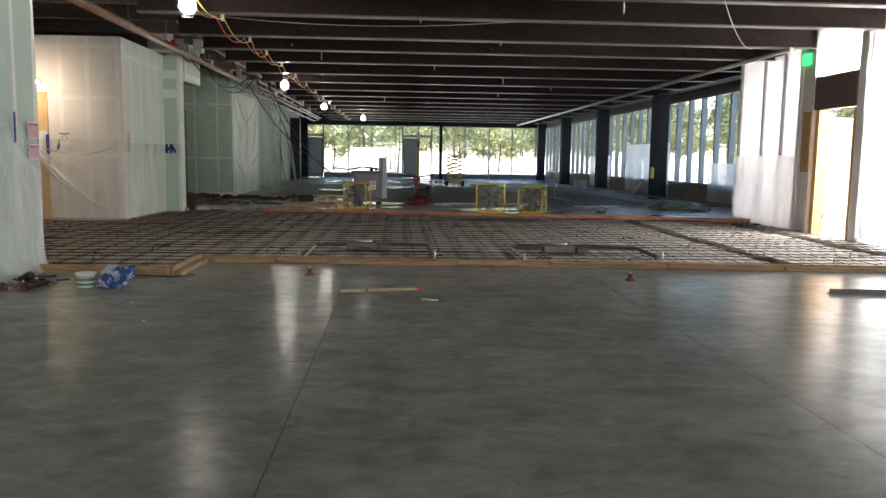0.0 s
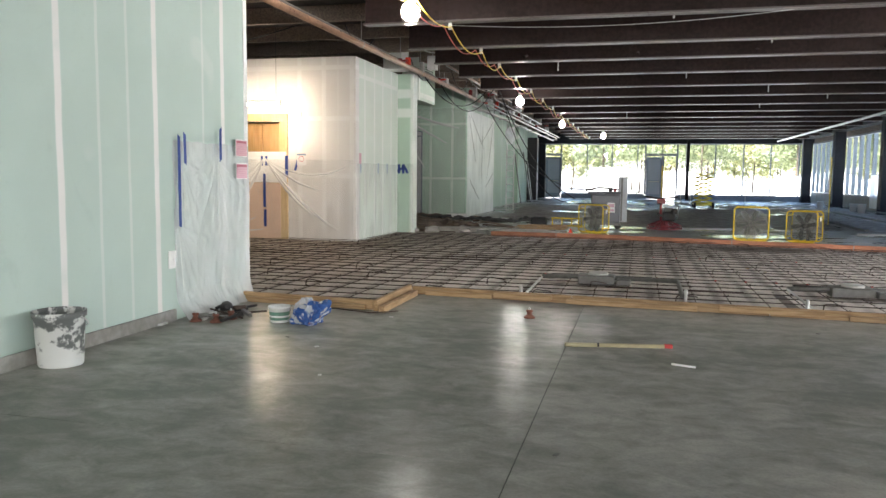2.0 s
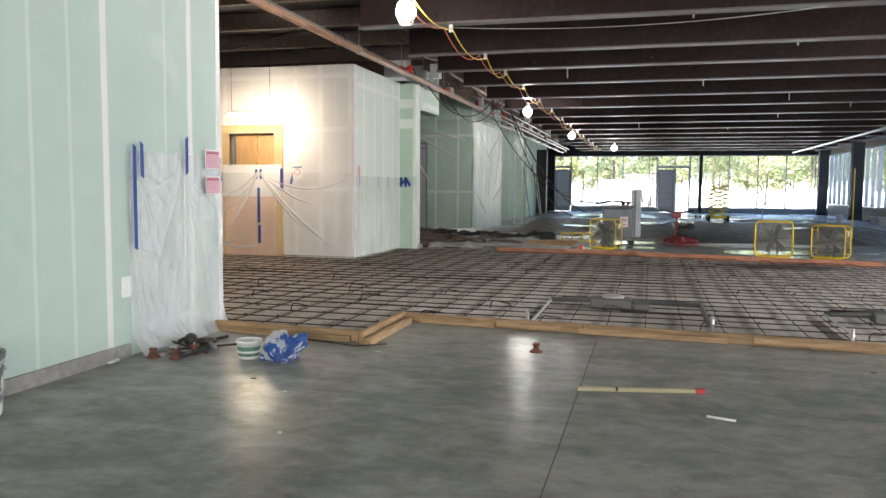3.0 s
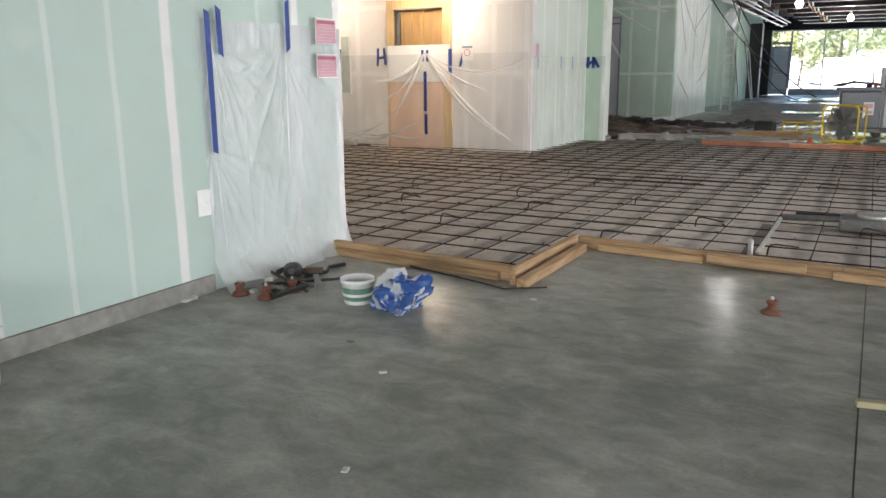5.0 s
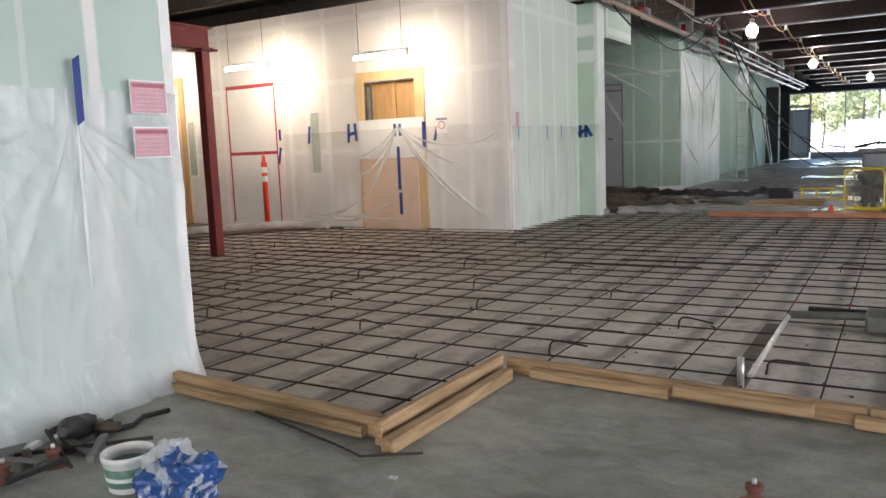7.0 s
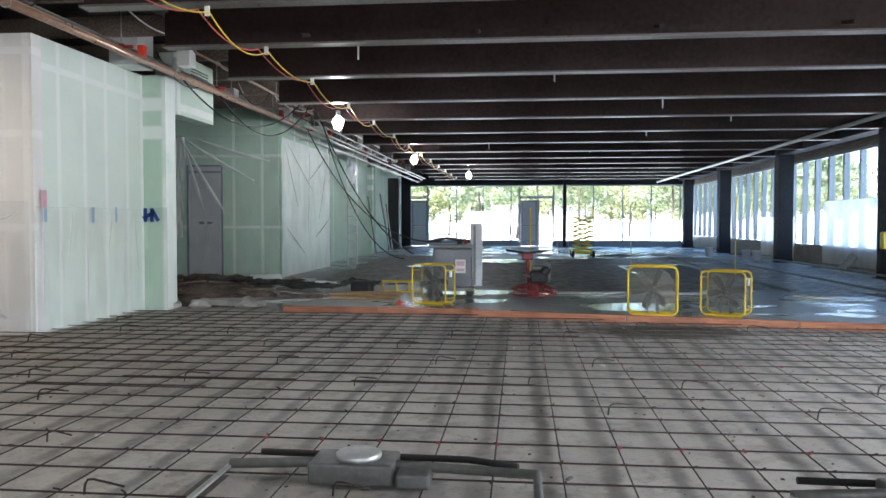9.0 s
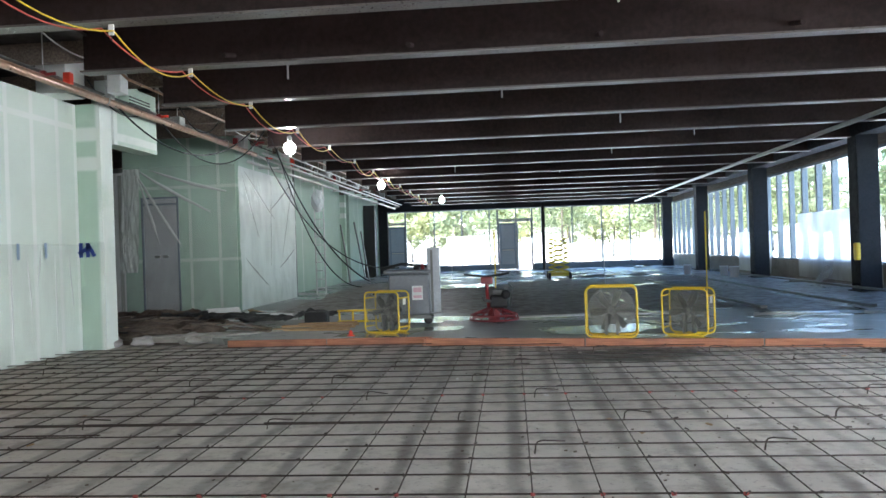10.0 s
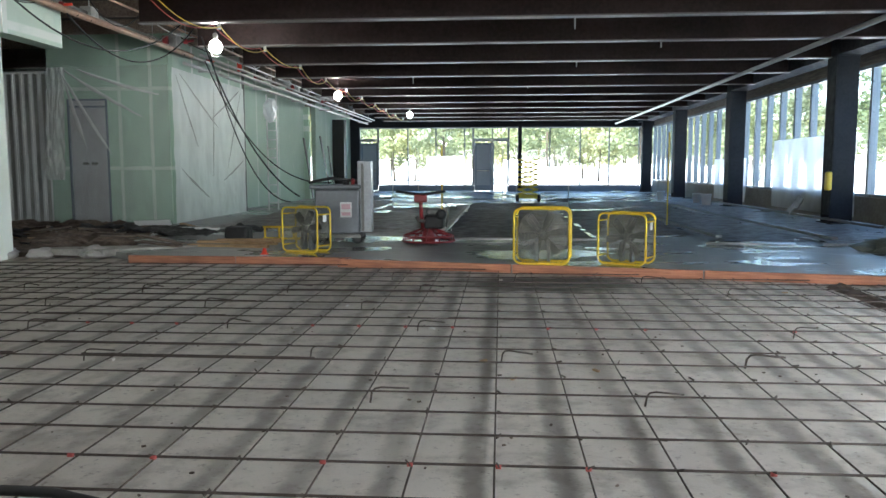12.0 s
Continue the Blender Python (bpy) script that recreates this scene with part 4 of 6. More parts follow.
rng = random.Random(77)
for i in range(9):
    L = rng.uniform(0.10, 0.26)
    single("tool_part", soft_box(-L / 2, L / 2, -0.018, 0.018, 0, rng.uniform(0.012, 0.04), 0.005), (M_BLACK, M_BLADE, M_DIRT, M_PLASTER)[i % 4] if i % 4 != 3 or i < 4 else M_BLADE, "dirty loose tool part piled by the wall foot", "tool", pose(rng.uniform(-4.0, -3.62), rng.uniform(7.62, 8.15), 0.004 + 0.012 * (i % 3), rng.uniform(-10, 10), rng.uniform(-10, 10), rng.uniform(0, 180)), "tool parts")
for i, (a, b) in enumerate((((-3.9, 7.7, 0.03), (-3.55, 8.1, 0.02)), ((-4.0, 7.9, 0.05), (-3.6, 7.75, 0.015)))):
    single("steel_pin", tube((a, b), 0.009, 6), M_REBAR, "rusty steel pin lying by the wall foot", "rod", group="steel pins")

# level and scraps on the slab
lv = thing("wooden_straightedge", "pale yellow straightedge with a red end on the slab", "straightedge", pose(-0.78, 7.52, 0.0, 0, 0, 11.5))
bar_ = part("bar", soft_box(0, 0.74, -0.018, 0.018, 0, 0.026, 0.004), plain("yellow_wood", (0.42, 0.37, 0.22), 0.5, 0, 20, 0.2), lv)
part("red_end", soft_box(0.742, 0.80, -0.019, 0.019, 0, 0.028, 0.004), M_REDTRIM, bar_)
part("vial", boxes((0.24, 0.255, -0.0185, 0.0185, 0.004, 0.027)), M_BLACK, bar_)
single("pencil", tube(((0, 0, 0.008), (0.15, -0.05, 0.008)), 0.008, 6), M_WHITE, "short white stick on the slab", "stick", pose(-0.02, 7.13, 0))
single("steel_angle", boxes((0, 1.6, 0, 0.05, 0, 0.006), (0, 1.6, 0, 0.006, 0.006, 0.05)), M_BLADE, "dark steel angle lying on the slab", "steel bar", pose(4.06, 7.55, 0, 0, 0, -6))
for i, (x, y) in enumerate(((-2.9, 7.2), (-2.55, 6.95), (-0.6, 5.2), (-2.2, 6.2), (1.2, 8.6), (-2.4, 8.25))):
    single("scrap", soft_box(-0.018, 0.018, -0.012, 0.012, 0, 0.006, 0.003), M_PLASTER if i % 2 else M_BLADE, "tiny scrap of rubbish on the slab", "scrap", pose(x, y, 0, 0, 0, 37 * i), "scraps")


# ---------------------------------------------------------------- timber forms
def plank(length, w=0.09, h=0.038):
    return soft_box(0, length, -w / 2, w / 2, 0, h, 0.004, 1)


form = thing("front_form", "pale lumber edge form along the slab", "formwork")
def lay(parent, p, q, z, w, h, mat, name="plank", off=0.0):
    p, q = Vector(p), Vector(q)
    d = q - p
    a = math.degrees(math.atan2(d.y, d.x))
    o = part(name, plank(d.length, w, h), mat, parent)
    o.matrix_basis = pose(p.x, p.y, z, 0, 0, a) @ pose(0, off, 0)
    return o
xs = [-2.62, -0.9, 0.95, 2.8, 4.6, 6.4, 7.9]
for i, (a, b) in enumerate(zip(xs, xs[1:])):
    pa, pb2 = (a, front_line(a)), (b - 0.01, front_line(b - 0.01))
    lay(form, pa, pb2, -0.125, 0.04, 0.205, M_LUMBER, "form_board", 0.03)
for i, (a, b, w) in enumerate(((-2.45, -1.72, 0.05), (-1.70, -1.1, 0.05), (-0.95, 0.3, 0.05), (0.5, 1.4, 0.05), (1.6, 2.9, 0.05), (3.0, 4.2, 0.05), (4.4, 6.2, 0.05))):
    lay(form, (a, front_line(a)), (b, front_line(b)), 0.024 if i % 2 else 0.002, w, 0.05, M_LUMBER, "plank", -0.022)
notch = thing("notch_form", "pale lumber corner form around the slab notch", "formwork")
lay(notch, (-4.13, 8.69), (-2.68, 8.58), 0.002, 0.05, 0.09, M_LUMBER, "form_board", 0.0)
lay(notch, (-4.05, 8.69), (-2.74, 8.585), 0.002, 0.045, 0.05, M_LUMBER, "plank", -0.05)
lay(notch, (-2.60, 8.48), (-2.60, 9.60), 0.002, 0.04, 0.105, M_LUMBER, "form_board", 0.03)
lay(notch, (-2.58, 8.42), (-2.58, 9.52), 0.002, 0.06, 0.06, M_LUMBER, "plank", -0.032)
single("tie_rod", tube([(-3.4, 8.56, 0.012), (-2.8, 8.40, 0.012), (-2.62, 8.34, 0.012), (-2.4, 8.46, 0.02)], 0.006, 6), M_REBAR, "thin bent dark steel rod by the form corner", "rod")
rear = thing("rear_form", "orange-stained edge form before the far slab", "formwork")
for a, b in ((-0.6, 1.6), (1.62, 3.8), (3.82, 5.9), (5.92, 8.0)):
    lay(rear, (a, rear_line(a)), (b, rear_line(b)), -0.125, 0.045, 0.130, M_REDLUMBER, "form_board")
for a, b in ((-3.6, -2.1), (-2.08, -0.5)):
    lay(rear, (a, 19.30 - 0.03 * (a + 3)), (b, 19.30 - 0.03 * (b + 3)), -0.125, 0.045, 0.132, M_REDLUMBER, "form_board")
lay(rear, (-0.63, 19.06), (-0.63, 19.20), -0.125, 0.045, 0.128, M_REDLUMBER, "form_board")

# ---------------------------------------------------------------- floor sleeves and boxes inside the mat
# Darker colour for a flat strip laid in place of a sunken trench.
M_TRENCH = plain("dark_trench", (0.17, 0.145, 0.125), 0.85, 0, 9, 0.4)
for k, (x0, x1, y0, y1) in enumerate(((-1.46, 0.22, 10.12, 11.70), (1.45, 3.3, 10.05, 11.50))):
    r = thing("floor_trunking", "grey floor box with dark conduits and white legs among the bars", "floor box", pose(0, 0, -0.10), "floor boxes")
    part("conduit", tube([(x0, y1 - 0.05, 0.09), (x0 + 0.5, y1, 0.10), (x0 + 0.8, y1, 0.10), (x1, y1 - 0.1, 0.10), (x1, y0 + 0.4, 0.08)], 0.028, 8), M_BLADE, r)
    part("conduit", tube([(x0 + 0.1, y1 + 0.18, 0.09), (x0 + 1.3, y1 + 0.15, 0.09), (x1 - 0.1, y1 + 0.05, 0.09)], 0.02, 8), M_BLACK, r)
    part("box", soft_box(x0 + 0.46, x0 + 0.92, y1 - 0.15, y1 + 0.14, 0.02, 0.135, 0.015), M_BLADE, r)
    part("box", soft_box(x0 + 0.94, x0 + 1.12, y1 - 0.18, y1 + 0.02, 0.02, 0.10, 0.015), M_BLADE, r)
    part("cover", lathe([(0.125, 0.1355), (0.125, 0.158), (0.115, 0.164), (0.02, 0.166)], 24), M_CONDUIT, r, "pale round cover").matrix_basis = pose(x0 + 0.71, y1, 0)
    part("leg", boxes((x0 - 0.014, x0 + 0.014, y0, y1 - 0.05, 0.075, 0.09)), M_CONDUIT, r)
    part("trench", boxes((x0 - 0.15, x0 - 0.03, y0, y1, 0.002, 0.006)), M_TRENCH, r)
    part("sleeve", tube(((x0 - 0.05, y0 + 0.02, 0.0), (x0 - 0.05, y0 + 0.02, 0.17)), 0.018, 10), M_CONDUIT, r)
    part("sleeve", tube(((x1 + 0.03, y0 + 0.3, 0.0), (x1 + 0.03, y0 + 0.3, 0.17)), 0.018, 10), M_CONDUIT, r)

# low dark ridges right of the mat, the outer for a dark gap
def spoil_ridge(y0, y1, width, height, seed):
    """A low broken ridge of spoil along y."""
    bm = bmesh.new()
    nx, ny = 8, int((y1 - y0) / 0.09)
    grid = []
    for j in range(ny + 1):
        y = y0 + (y1 - y0) * j / ny
        sway = 0.14 * noise.noise(Vector((y * 0.6, seed, 0)))
        fat = 0.75 + 0.6 * noise.noise(Vector((y * 1.7, seed, 4)))
        row = []
        for i in range(nx + 1):
            a = i / nx * 2 - 1
            h = height * max(0.0, (1 - a * a) * fat + 0.5 * noise.noise(Vector((a * 2, y * 5, seed))))
            row.append(bm.verts.new((sway + a * width * fat, y, -0.101 + h)))
        grid.append(row)
    for j in range(ny):
        for i in range(nx):
            bm.faces.new((grid[j][i], grid[j][i + 1], grid[j + 1][i + 1], grid[j + 1][i]))
    return bm


single("spoil_ridge", spoil_ridge(10.1, 17.7, 0.15, 0.055, 2.0), M_DIRT, "long low ridge of dark spoil across the bar mat", "spoil", pose(5.05, 0, 0))
single("spoil_ridge", spoil_ridge(11.5, 17.0, 0.22, 0.05, 7.0), M_DIRT, "low dark ridge standing for the dark gap along the side panels", "spoil", pose(7.25, 0, 0))

# ---------------------------------------------------------------- grey wall: doors, signs, film
wd = thing("door_plywood", "timber-cased opening closed with plywood and tan paper", "door", pose(-0.18, FY, -0.1) @ Matrix.Diagonal((1, 1, 0.958, 1)), kind="structure")
part("casing", boxes((-8.58, -8.42, -0.03, 0.12, 0, 2.74), (-7.42, -7.24, -0.03, 0.12, 0, 2.74), (-8.42, -7.42, -0.03, 0.12, 2.58, 2.74)), M_PINE, wd)
part("infill", boxes((-8.42, -7.42, 0.16, 0.19, 0, 2.56)), M_PLY, wd)
part("post", boxes((-7.93, -7.89, 0.11, 0.16, 1.8, 2.56)), M_PLY, wd)
part("white_sheet", boxes((-8.56, -7.26, -0.05, -0.04, 1.25, 1.92)), M_WHITE, wd)
part("tan_paper", boxes((-8.52, -7.40, -0.042, -0.034, 0.02, 1.24)), M_PAPER, wd)
part("red_strip", boxes((-8.40, -8.32, 0.02, 0.05, 1.9, 2.5)), M_DARKWALL, wd)
ld = thing("door_timber", "timber-cased opening with a tan board leaf", "door", pose(0, FY, -0.1), kind="structure")
part("casing", boxes((-14.0, -13.87, -0.03, 0.12, 0, 2.9), (-13.12, -12.99, -0.03, 0.12, 0, 2.9), (-13.87, -13.12, -0.03, 0.12, 2.76, 2.9)), M_PLY, ld)
part("infill", boxes((-13.87, -13.12, 0.1, 0.13, 0, 2.76)), M_PAPER, ld)
rd = thing("door_red_trim", "white sheeted door edged with red tape", "door", pose(-1.495, FY, -0.1) @ Matrix.Diagonal((0.868, 1, 0.935, 1)), kind="structure")
part("sheet", boxes((-11.86, -10.52, -0.022, -0.004, 0.06, 2.76)), M_WHITE, rd)
part("tape", boxes((-11.89, -10.49, -0.03, -0.023, 2.74, 2.81)), M_REDTRIM, rd)
part("tape", boxes((-11.88, -10.50, -0.03, -0.023, 1.44, 1.50)), M_REDTRIM, rd)
part("tape", boxes((-11.89, -11.86, -0.03, -0.023, 0.1, 2.735)), M_REDTRIM, rd)
part("tape", boxes((-10.52, -10.49, -0.03, -0.023, 0.1, 2.735)), M_REDTRIM, rd)
for x in (-9.81, -12.95):
    vp_ = thing("vision_panel", "narrow upright vision panel in the grey wall", "window", pose(x, FY, 0.89), "vision panels")
    part("frame", boxes((-0.01, 0.21, -0.025, -0.002, -0.02, 0.0), (-0.01, 0.21, -0.025, -0.002, 1.04, 1.06), (-0.02, 0.0, -0.025, -0.002, 0, 1.04), (0.20, 0.22, -0.025, -0.002, 0, 1.04)), M_WHITE, vp_)
    part("pane", boxes((0, 0.2, -0.012, -0.003, 0, 1.04)), plain("pale_glass", (0.50, 0.55, 0.49), 0.12, 0, 20, 0.2), vp_)


def wall_tape(x, z, w, h, lean, y=FY - 0.075):
    single("tape_strip", boxes((-w / 2, w / 2, -0.003, 0.0, -h / 2, h / 2)), M_BLUETAPE, "strip of blue tape on the film", "tape", pose(x, y, z - 0.07, 0, lean, 0), "wall tape")


for x, z, w, h, lean in ((-8.93, 1.61, 0.05, 0.32, 3), (-8.78, 1.62, 0.05, 0.30, -6), (-8.85, 1.6, 0.16, 0.05, -8), (-7.42, 1.52, 0.07, 0.42, 0), (-7.19, 1.55, 0.05, 0.26, 16), 
                         (-9.8, 1.62, 0.05, 0.30, 6), (-10.55, 1.65, 0.05, 0.2, 0), (-10.58, 1.28, 0.05, 0.3, 12), (-7.98, 1.62, 0.05, 0.2, 0), (-7.88, 1.62, 0.05, 0.2, 0), (-7.93, 1.0, 0.06, 0.70, 0), (-7.92, 0.42, 0.06, 0.36, 0)):
    wall_tape(x, z, w, h, lean, FY - (0.075 if x > -10.45 else 0.003))
nt = thing("notice", "white notice with a red ring on the grey wall", "sign", pose(-7.08, FY - 0.08, 1.46))
page = part("sheet", boxes((-0.1, 0.1, -0.002, 0.002, 0, 0.24)), M_WHITE, nt)
part("heading", boxes((-0.1, 0.1, -0.004, -0.0021, 0.205, 0.24)), M_BLUEGREY, page, "blue heading bar")
part("ring", tube([(0.055 * math.cos(a), -0.006, 0.13 + 0.055 * math.sin(a)) for a in (2 * math.pi * k / 20 for k in range(20))], 0.006, 5, None, True), M_REDTRIM, page)
for x, z in ((-7.15, 2.5), (-10.25, 2.42)):
    single("alarm_box", soft_box(-0.05, 0.05, -0.03, 0.0, -0.06, 0.06, 0.008), M_WHITE, "small white box fixed on the grey wall", "box", pose(x, FY, z), "small boxes")


def swag(p0, width, height, peaks, seed):
    """Film gathered towards a peak at its upper edge, with folds running out from it."""
    bm = bmesh.new()
    nu, nv = 150, 70
    grid = []
    for j in range(nv + 1):
        row = []
        for i in range(nu + 1):
            a, b = i / nu * width, j / nv * height
            d = 0.0
            for px, pz in peaks:
                ang = math.atan2(a - px, max(pz - b, 0.02))
                rr = math.hypot(a - px, pz - b)
                d += 0.030 * ((1 - abs(math.sin(ang * 5.5 + seed + 0.5 * math.sin(ang * 3)))) ** 4 + 0.5 * (1 - abs(math.sin(ang * 9.0 + 1))) ** 3) * min(rr * 2.2, 1) * math.exp(-rr * 0.7)
            d += 0.012 * noise.noise(Vector((a * 3, b * 1.4, seed))) + 0.008 * (1 - abs(noise.noise(Vector((a * 2.2 - b, b * 5.0, seed))) * 2)) ** 3
            row.append(bm.verts.new((p0[0] + a, p0[1] - 0.035 - d, p0[2] + b)))
        grid.append(row)
    for j in range(nv):
        for i in range(nu):
            f = bm.faces.new((grid[j][i], grid[j][i + 1], grid[j + 1][i + 1], grid[j + 1][i]))
            f.smooth = True
    return bm


M_FILM_SHEER = film_mat("sheer_film", 0.86, (0.98, 0.98, 0.96), 0.32, 0.4, 0.18, 0.0)
gf = single("wall_film", swag((-10.4, FY - 0.03, -0.1), 4.46, 1.68, ((2.45, 1.70), (4.4, 1.66)), 0.7), M_FILM_SHEER, "clear film draped in folds over the doorway and grey wall", "plastic sheet")
sf = single("wall_film", sheet((-5.905, FY, -0.1), (0, 2.78, 0), (0, 0, 1.62), 90, 50, 0.020, 9.2, 0.3, 0.3), M_FILM_SHEER, "clear film over the foot of the pale wall", "plastic sheet")
single("wall_film", sheet((-5.53, 19.42, -0.1), (-0.38, 0, 0), (0, 0, 1.65), 14, 30, -0.03, 14.2, 0.3), M_FILM_SHEER, "clear film over the foot of the pier", "plastic sheet")
bf = single("wall_film", sheet((-5.60, BY + 0.02, -0.05), (0, 4.6, 0), (0, 0, 3.40), 100, 80, 0.03, 21.0, 0.5, 0.5), film_mat("large_film", 0.20, (0.93, 0.96, 0.94), 0.34, 0.30), "large clear film sheet hung over the green wall", "plastic sheet")
tf = single("wall_film", sheet((-5.60, BY - 0.05, -0.02), (-3.4, 0, 0), (0, 0, 3.4), 50, 40, -0.09, 31.0, 0.8), film_mat("thin_film", 0.82), "loose clear film hung before the back wall and studs", "plastic sheet")
single("film_strip", sheet((-8.42, BY - 0.17, 0.95), (0.42, 0, 0), (0.12, 0, 2.4), 24, 40, -0.07, 44.0, 0.6, 0.6), film_mat("strip_film", 0.42, (0.93, 0.94, 0.91), 0.3, 0.3), "torn strip of milky film hanging beside the grey door", "plastic sheet")
PX, PY = -7.93, FY - 0.100
for k, (x, z, d) in enumerate(((-9.0, 1.12, 0.16), (-8.95, 0.78, 0.20), (-8.75, 0.42, 0.16), (-8.5, 0.70, 0.08), (-7.35, 1.05, 0.05), (-6.9, 0.45, 0.10), (-6.25, 0.12, 0.16), (-6.7, 0.95, 0.10), (-6.05, 1.46, 0.26))):
    pleat(gf, (PX + 0.004 * k, PY, 1.60), (x, PY + 0.01, z), d, (0, -1, 0), 0.022 if k % 3 else 0.034, k * 2.3)
for k in range(9):
    x = -10.2 + 0.17 * k
    pleat(gf, (x, PY + 0.02, 0.05 + 0.05 * (k % 3)), (x + 0.9, PY + 0.02, 0.12 + 0.09 * (k % 4)), 0.05, (0, -1, 0), 0.018, k * 1.1)
for k in range(8):
    y = 16.7 + 0.33 * k
    pleat(sf, (-5.872, y, 1.46), (-5.868, y + 0.12 * math.sin(k * 2.1), 0.1 + 0.4 * (k % 3)), 0.0, (1, 0, 0), 0.016, k * 3.1)
for k, (y0, z0, y1, z1) in enumerate(((0.2, 3.2, 1.3, 1.7), (0.4, 3.25, 2.6, 2.2), (4.3, 3.2, 3.2, 1.2), (4.2, 3.25, 2.2, 2.4), (2.4, 3.2, 2.2, 1.0), (0.3, 1.2, 1.9, 0.5), (4.4, 1.4, 2.9, 0.9))):
    pleat(bf, (-5.56, BY + y0, z0), (-5.555, BY + y1, z1), 0.02, (1, 0, 0), 0.03, k * 1.3)
for k, (x0, z0, x1, z1, d) in enumerate(((-8.0, 3.2, -8.25, 1.5, 0.0), (-8.15, 3.25, -8.3, 1.3, 0.0), (-7.9, 3.1, -7.45, 1.6, 0.03), (-7.9, 3.3, -6.2, 2.3, 0.04), (-8.0, 3.3, -6.9, 1.5, 0.03), (-7.6, 3.3, -5.8, 2.75, 0.03), (-8.3, 2.9, -8.35, 1.2, 0.0))):
    pleat(tf, (x0, BY - 0.13, z0), (x1, BY - 0.13, z1), d, (0, -1, 0), 0.04, k * 2.7)
for y, z in ((16.75, 1.42), (17.84, 1.41), (18.45, 1.42)):
    single("tape_strip", boxes((-5.865, -5.862, y - 0.03, y + 0.03, z - 0.1, z + 0.12)), plain("faded_tape", (0.22, 0.30, 0.42), 0.6), "faded blue tape on the pale wall", "tape", group="wall tape")
for dx, lean in ((0.0, 0), (0.12, 0), (0.06, 60), (0.18, -30)):
    single("tape_strip", boxes((-0.03, 0.03, -0.003, 0.0, -0.11, 0.11)), M_BLUETAPE, "crossed blue tape on the pier", "tape", pose(-5.86 + dx * 0.9, 19.33, 1.43, 0, lean, 0), "wall tape")
single("paper_tag", boxes((-5.865, -5.861, 16.66, 16.78, 1.5, 1.72)), M_SIGN, "small pink paper tag on the pale wall", "sign")

# delineator and curb
dl = thing("delineator_post", "orange delineator post with white bands on a black base", "delineator", pose(-10.66, 16.25, -0.1))
part("base", lathe([(0.17, 0), (0.17, 0.03), (0.06, 0.06), (0.05, 0.07)], 16), M_BLACK, dl)
dpost = part("post", lathe([(0.05, 0.06), (0.05, 1.2), (0.03, 1.22), (0.03, 1.30), (0.015, 1.33)], 16), M_ORANGE, dl)
for z in (0.86, 1.02):
    part("band", lathe([(0.052, z), (0.0535, z + 0.005), (0.0535, z + 0.095), (0.052, z + 0.10)], 16), M_WHITE, dpost)
single("curb_board", tube([(-12.6, 13.6, -0.05), (-11.6, 14.7, -0.04), (-11.0, 15.6, -0.03), (-10.3, 16.25, -0.03), (-9.4, 16.42, -0.05)], 0.09, 8), M_COVER, "low pale concrete kerb beside the earth", "kerb")

# ---------------------------------------------------------------- recess: door, studs
d2 = thing("door_back", "grey primed steel door in a dark frame behind film", "door", pose(-7.92, BY, -0.03), kind="structure")
part("door_leaf", boxes((0.04, 0.86, 0.02, 0.07, 0, 2.52)), M_DOOR, d2)
part("door_frame", boxes((0, 0.04, -0.03, 0.12, 0, 2.72), (0.86, 0.90, -0.03, 0.12, 0, 2.72), (0.04, 0.86, -0.03, 0.12, 2.53, 2.57), (0.04, 0.86, -0.03, 0.12, 2.68, 2.72)), M_MULLION, d2)
part("transom_panel", boxes((0.04, 0.86, 0.02, 0.06, 2.57, 2.68)), M_DOOR, d2)
part("handle", boxes((0.30, 0.42, -0.03, 0.02, 1.30, 1.36), (0.5, 0.62, -0.03, 0.02, 1.30, 1.36)), M_BLADE, d2)
M_STUD = plain("bright_galvanised", (0.78, 0.78, 0.76), 0.4, 0.15, 24, 0.12)
st = thing("stud_wall", "bare galvanised stud wall beside the grey door", "stud wall", pose(0, BY + 0.02, -0.05))
for i in range(15):
    x = -11.2 + i * 0.2
    part("stud", boxes((x, x + 0.005, 0, 0.09, 0.04, 3.3), (x, x + 0.055, 0, 0.004, 0.04, 3.3), (x, x + 0.055, 0.086, 0.09, 0.04, 3.3)), M_STUD, st)
part("track", boxes((-11.3, -8.36, -0.01, 0.1, 0, 0.04)), M_STUD, st)
part("track", boxes((-11.3, -8.36, -0.01, 0.1, 3.3, 3.34)), M_STUD, st)


structure("wall_stud_back", boxes((-11.3, -8.36, BY + 0.125, BY + 0.14, -0.05, 3.3)), plain("bare_gypsum_back", (0.50, 0.49, 0.45), 0.85, 0, 14, 0.2), "pale back of the board behind the bare studs", "wall")

# ---------------------------------------------------------------- pipes and ceiling clutter on the left
single("copper_pipe", tube(((-5.30, 5.0, 3.66), (-5.30, 25.9, 3.64)), 0.055, 10), M_COPPER, "long copper-coloured pipe under the beams", "pipe")
single("steel_pipe", tube(((-5.45, 5.0, 3.78), (-5.45, 25.5, 3.76)), 0.045, 10), M_BLADE, "dark pipe beside the copper pipe", "pipe")
for x, z, r in ((-5.30, 3.62, 0.035), (-5.52, 3.50, 0.04), (-5.15, 3.68, 0.03)):
    single("conduit", tube(((x, 26.0, z), (x, 49.2, z)), r, 8), M_CONDUIT, "pale galvanised conduit along the far board wall", "pipe", group="conduits")
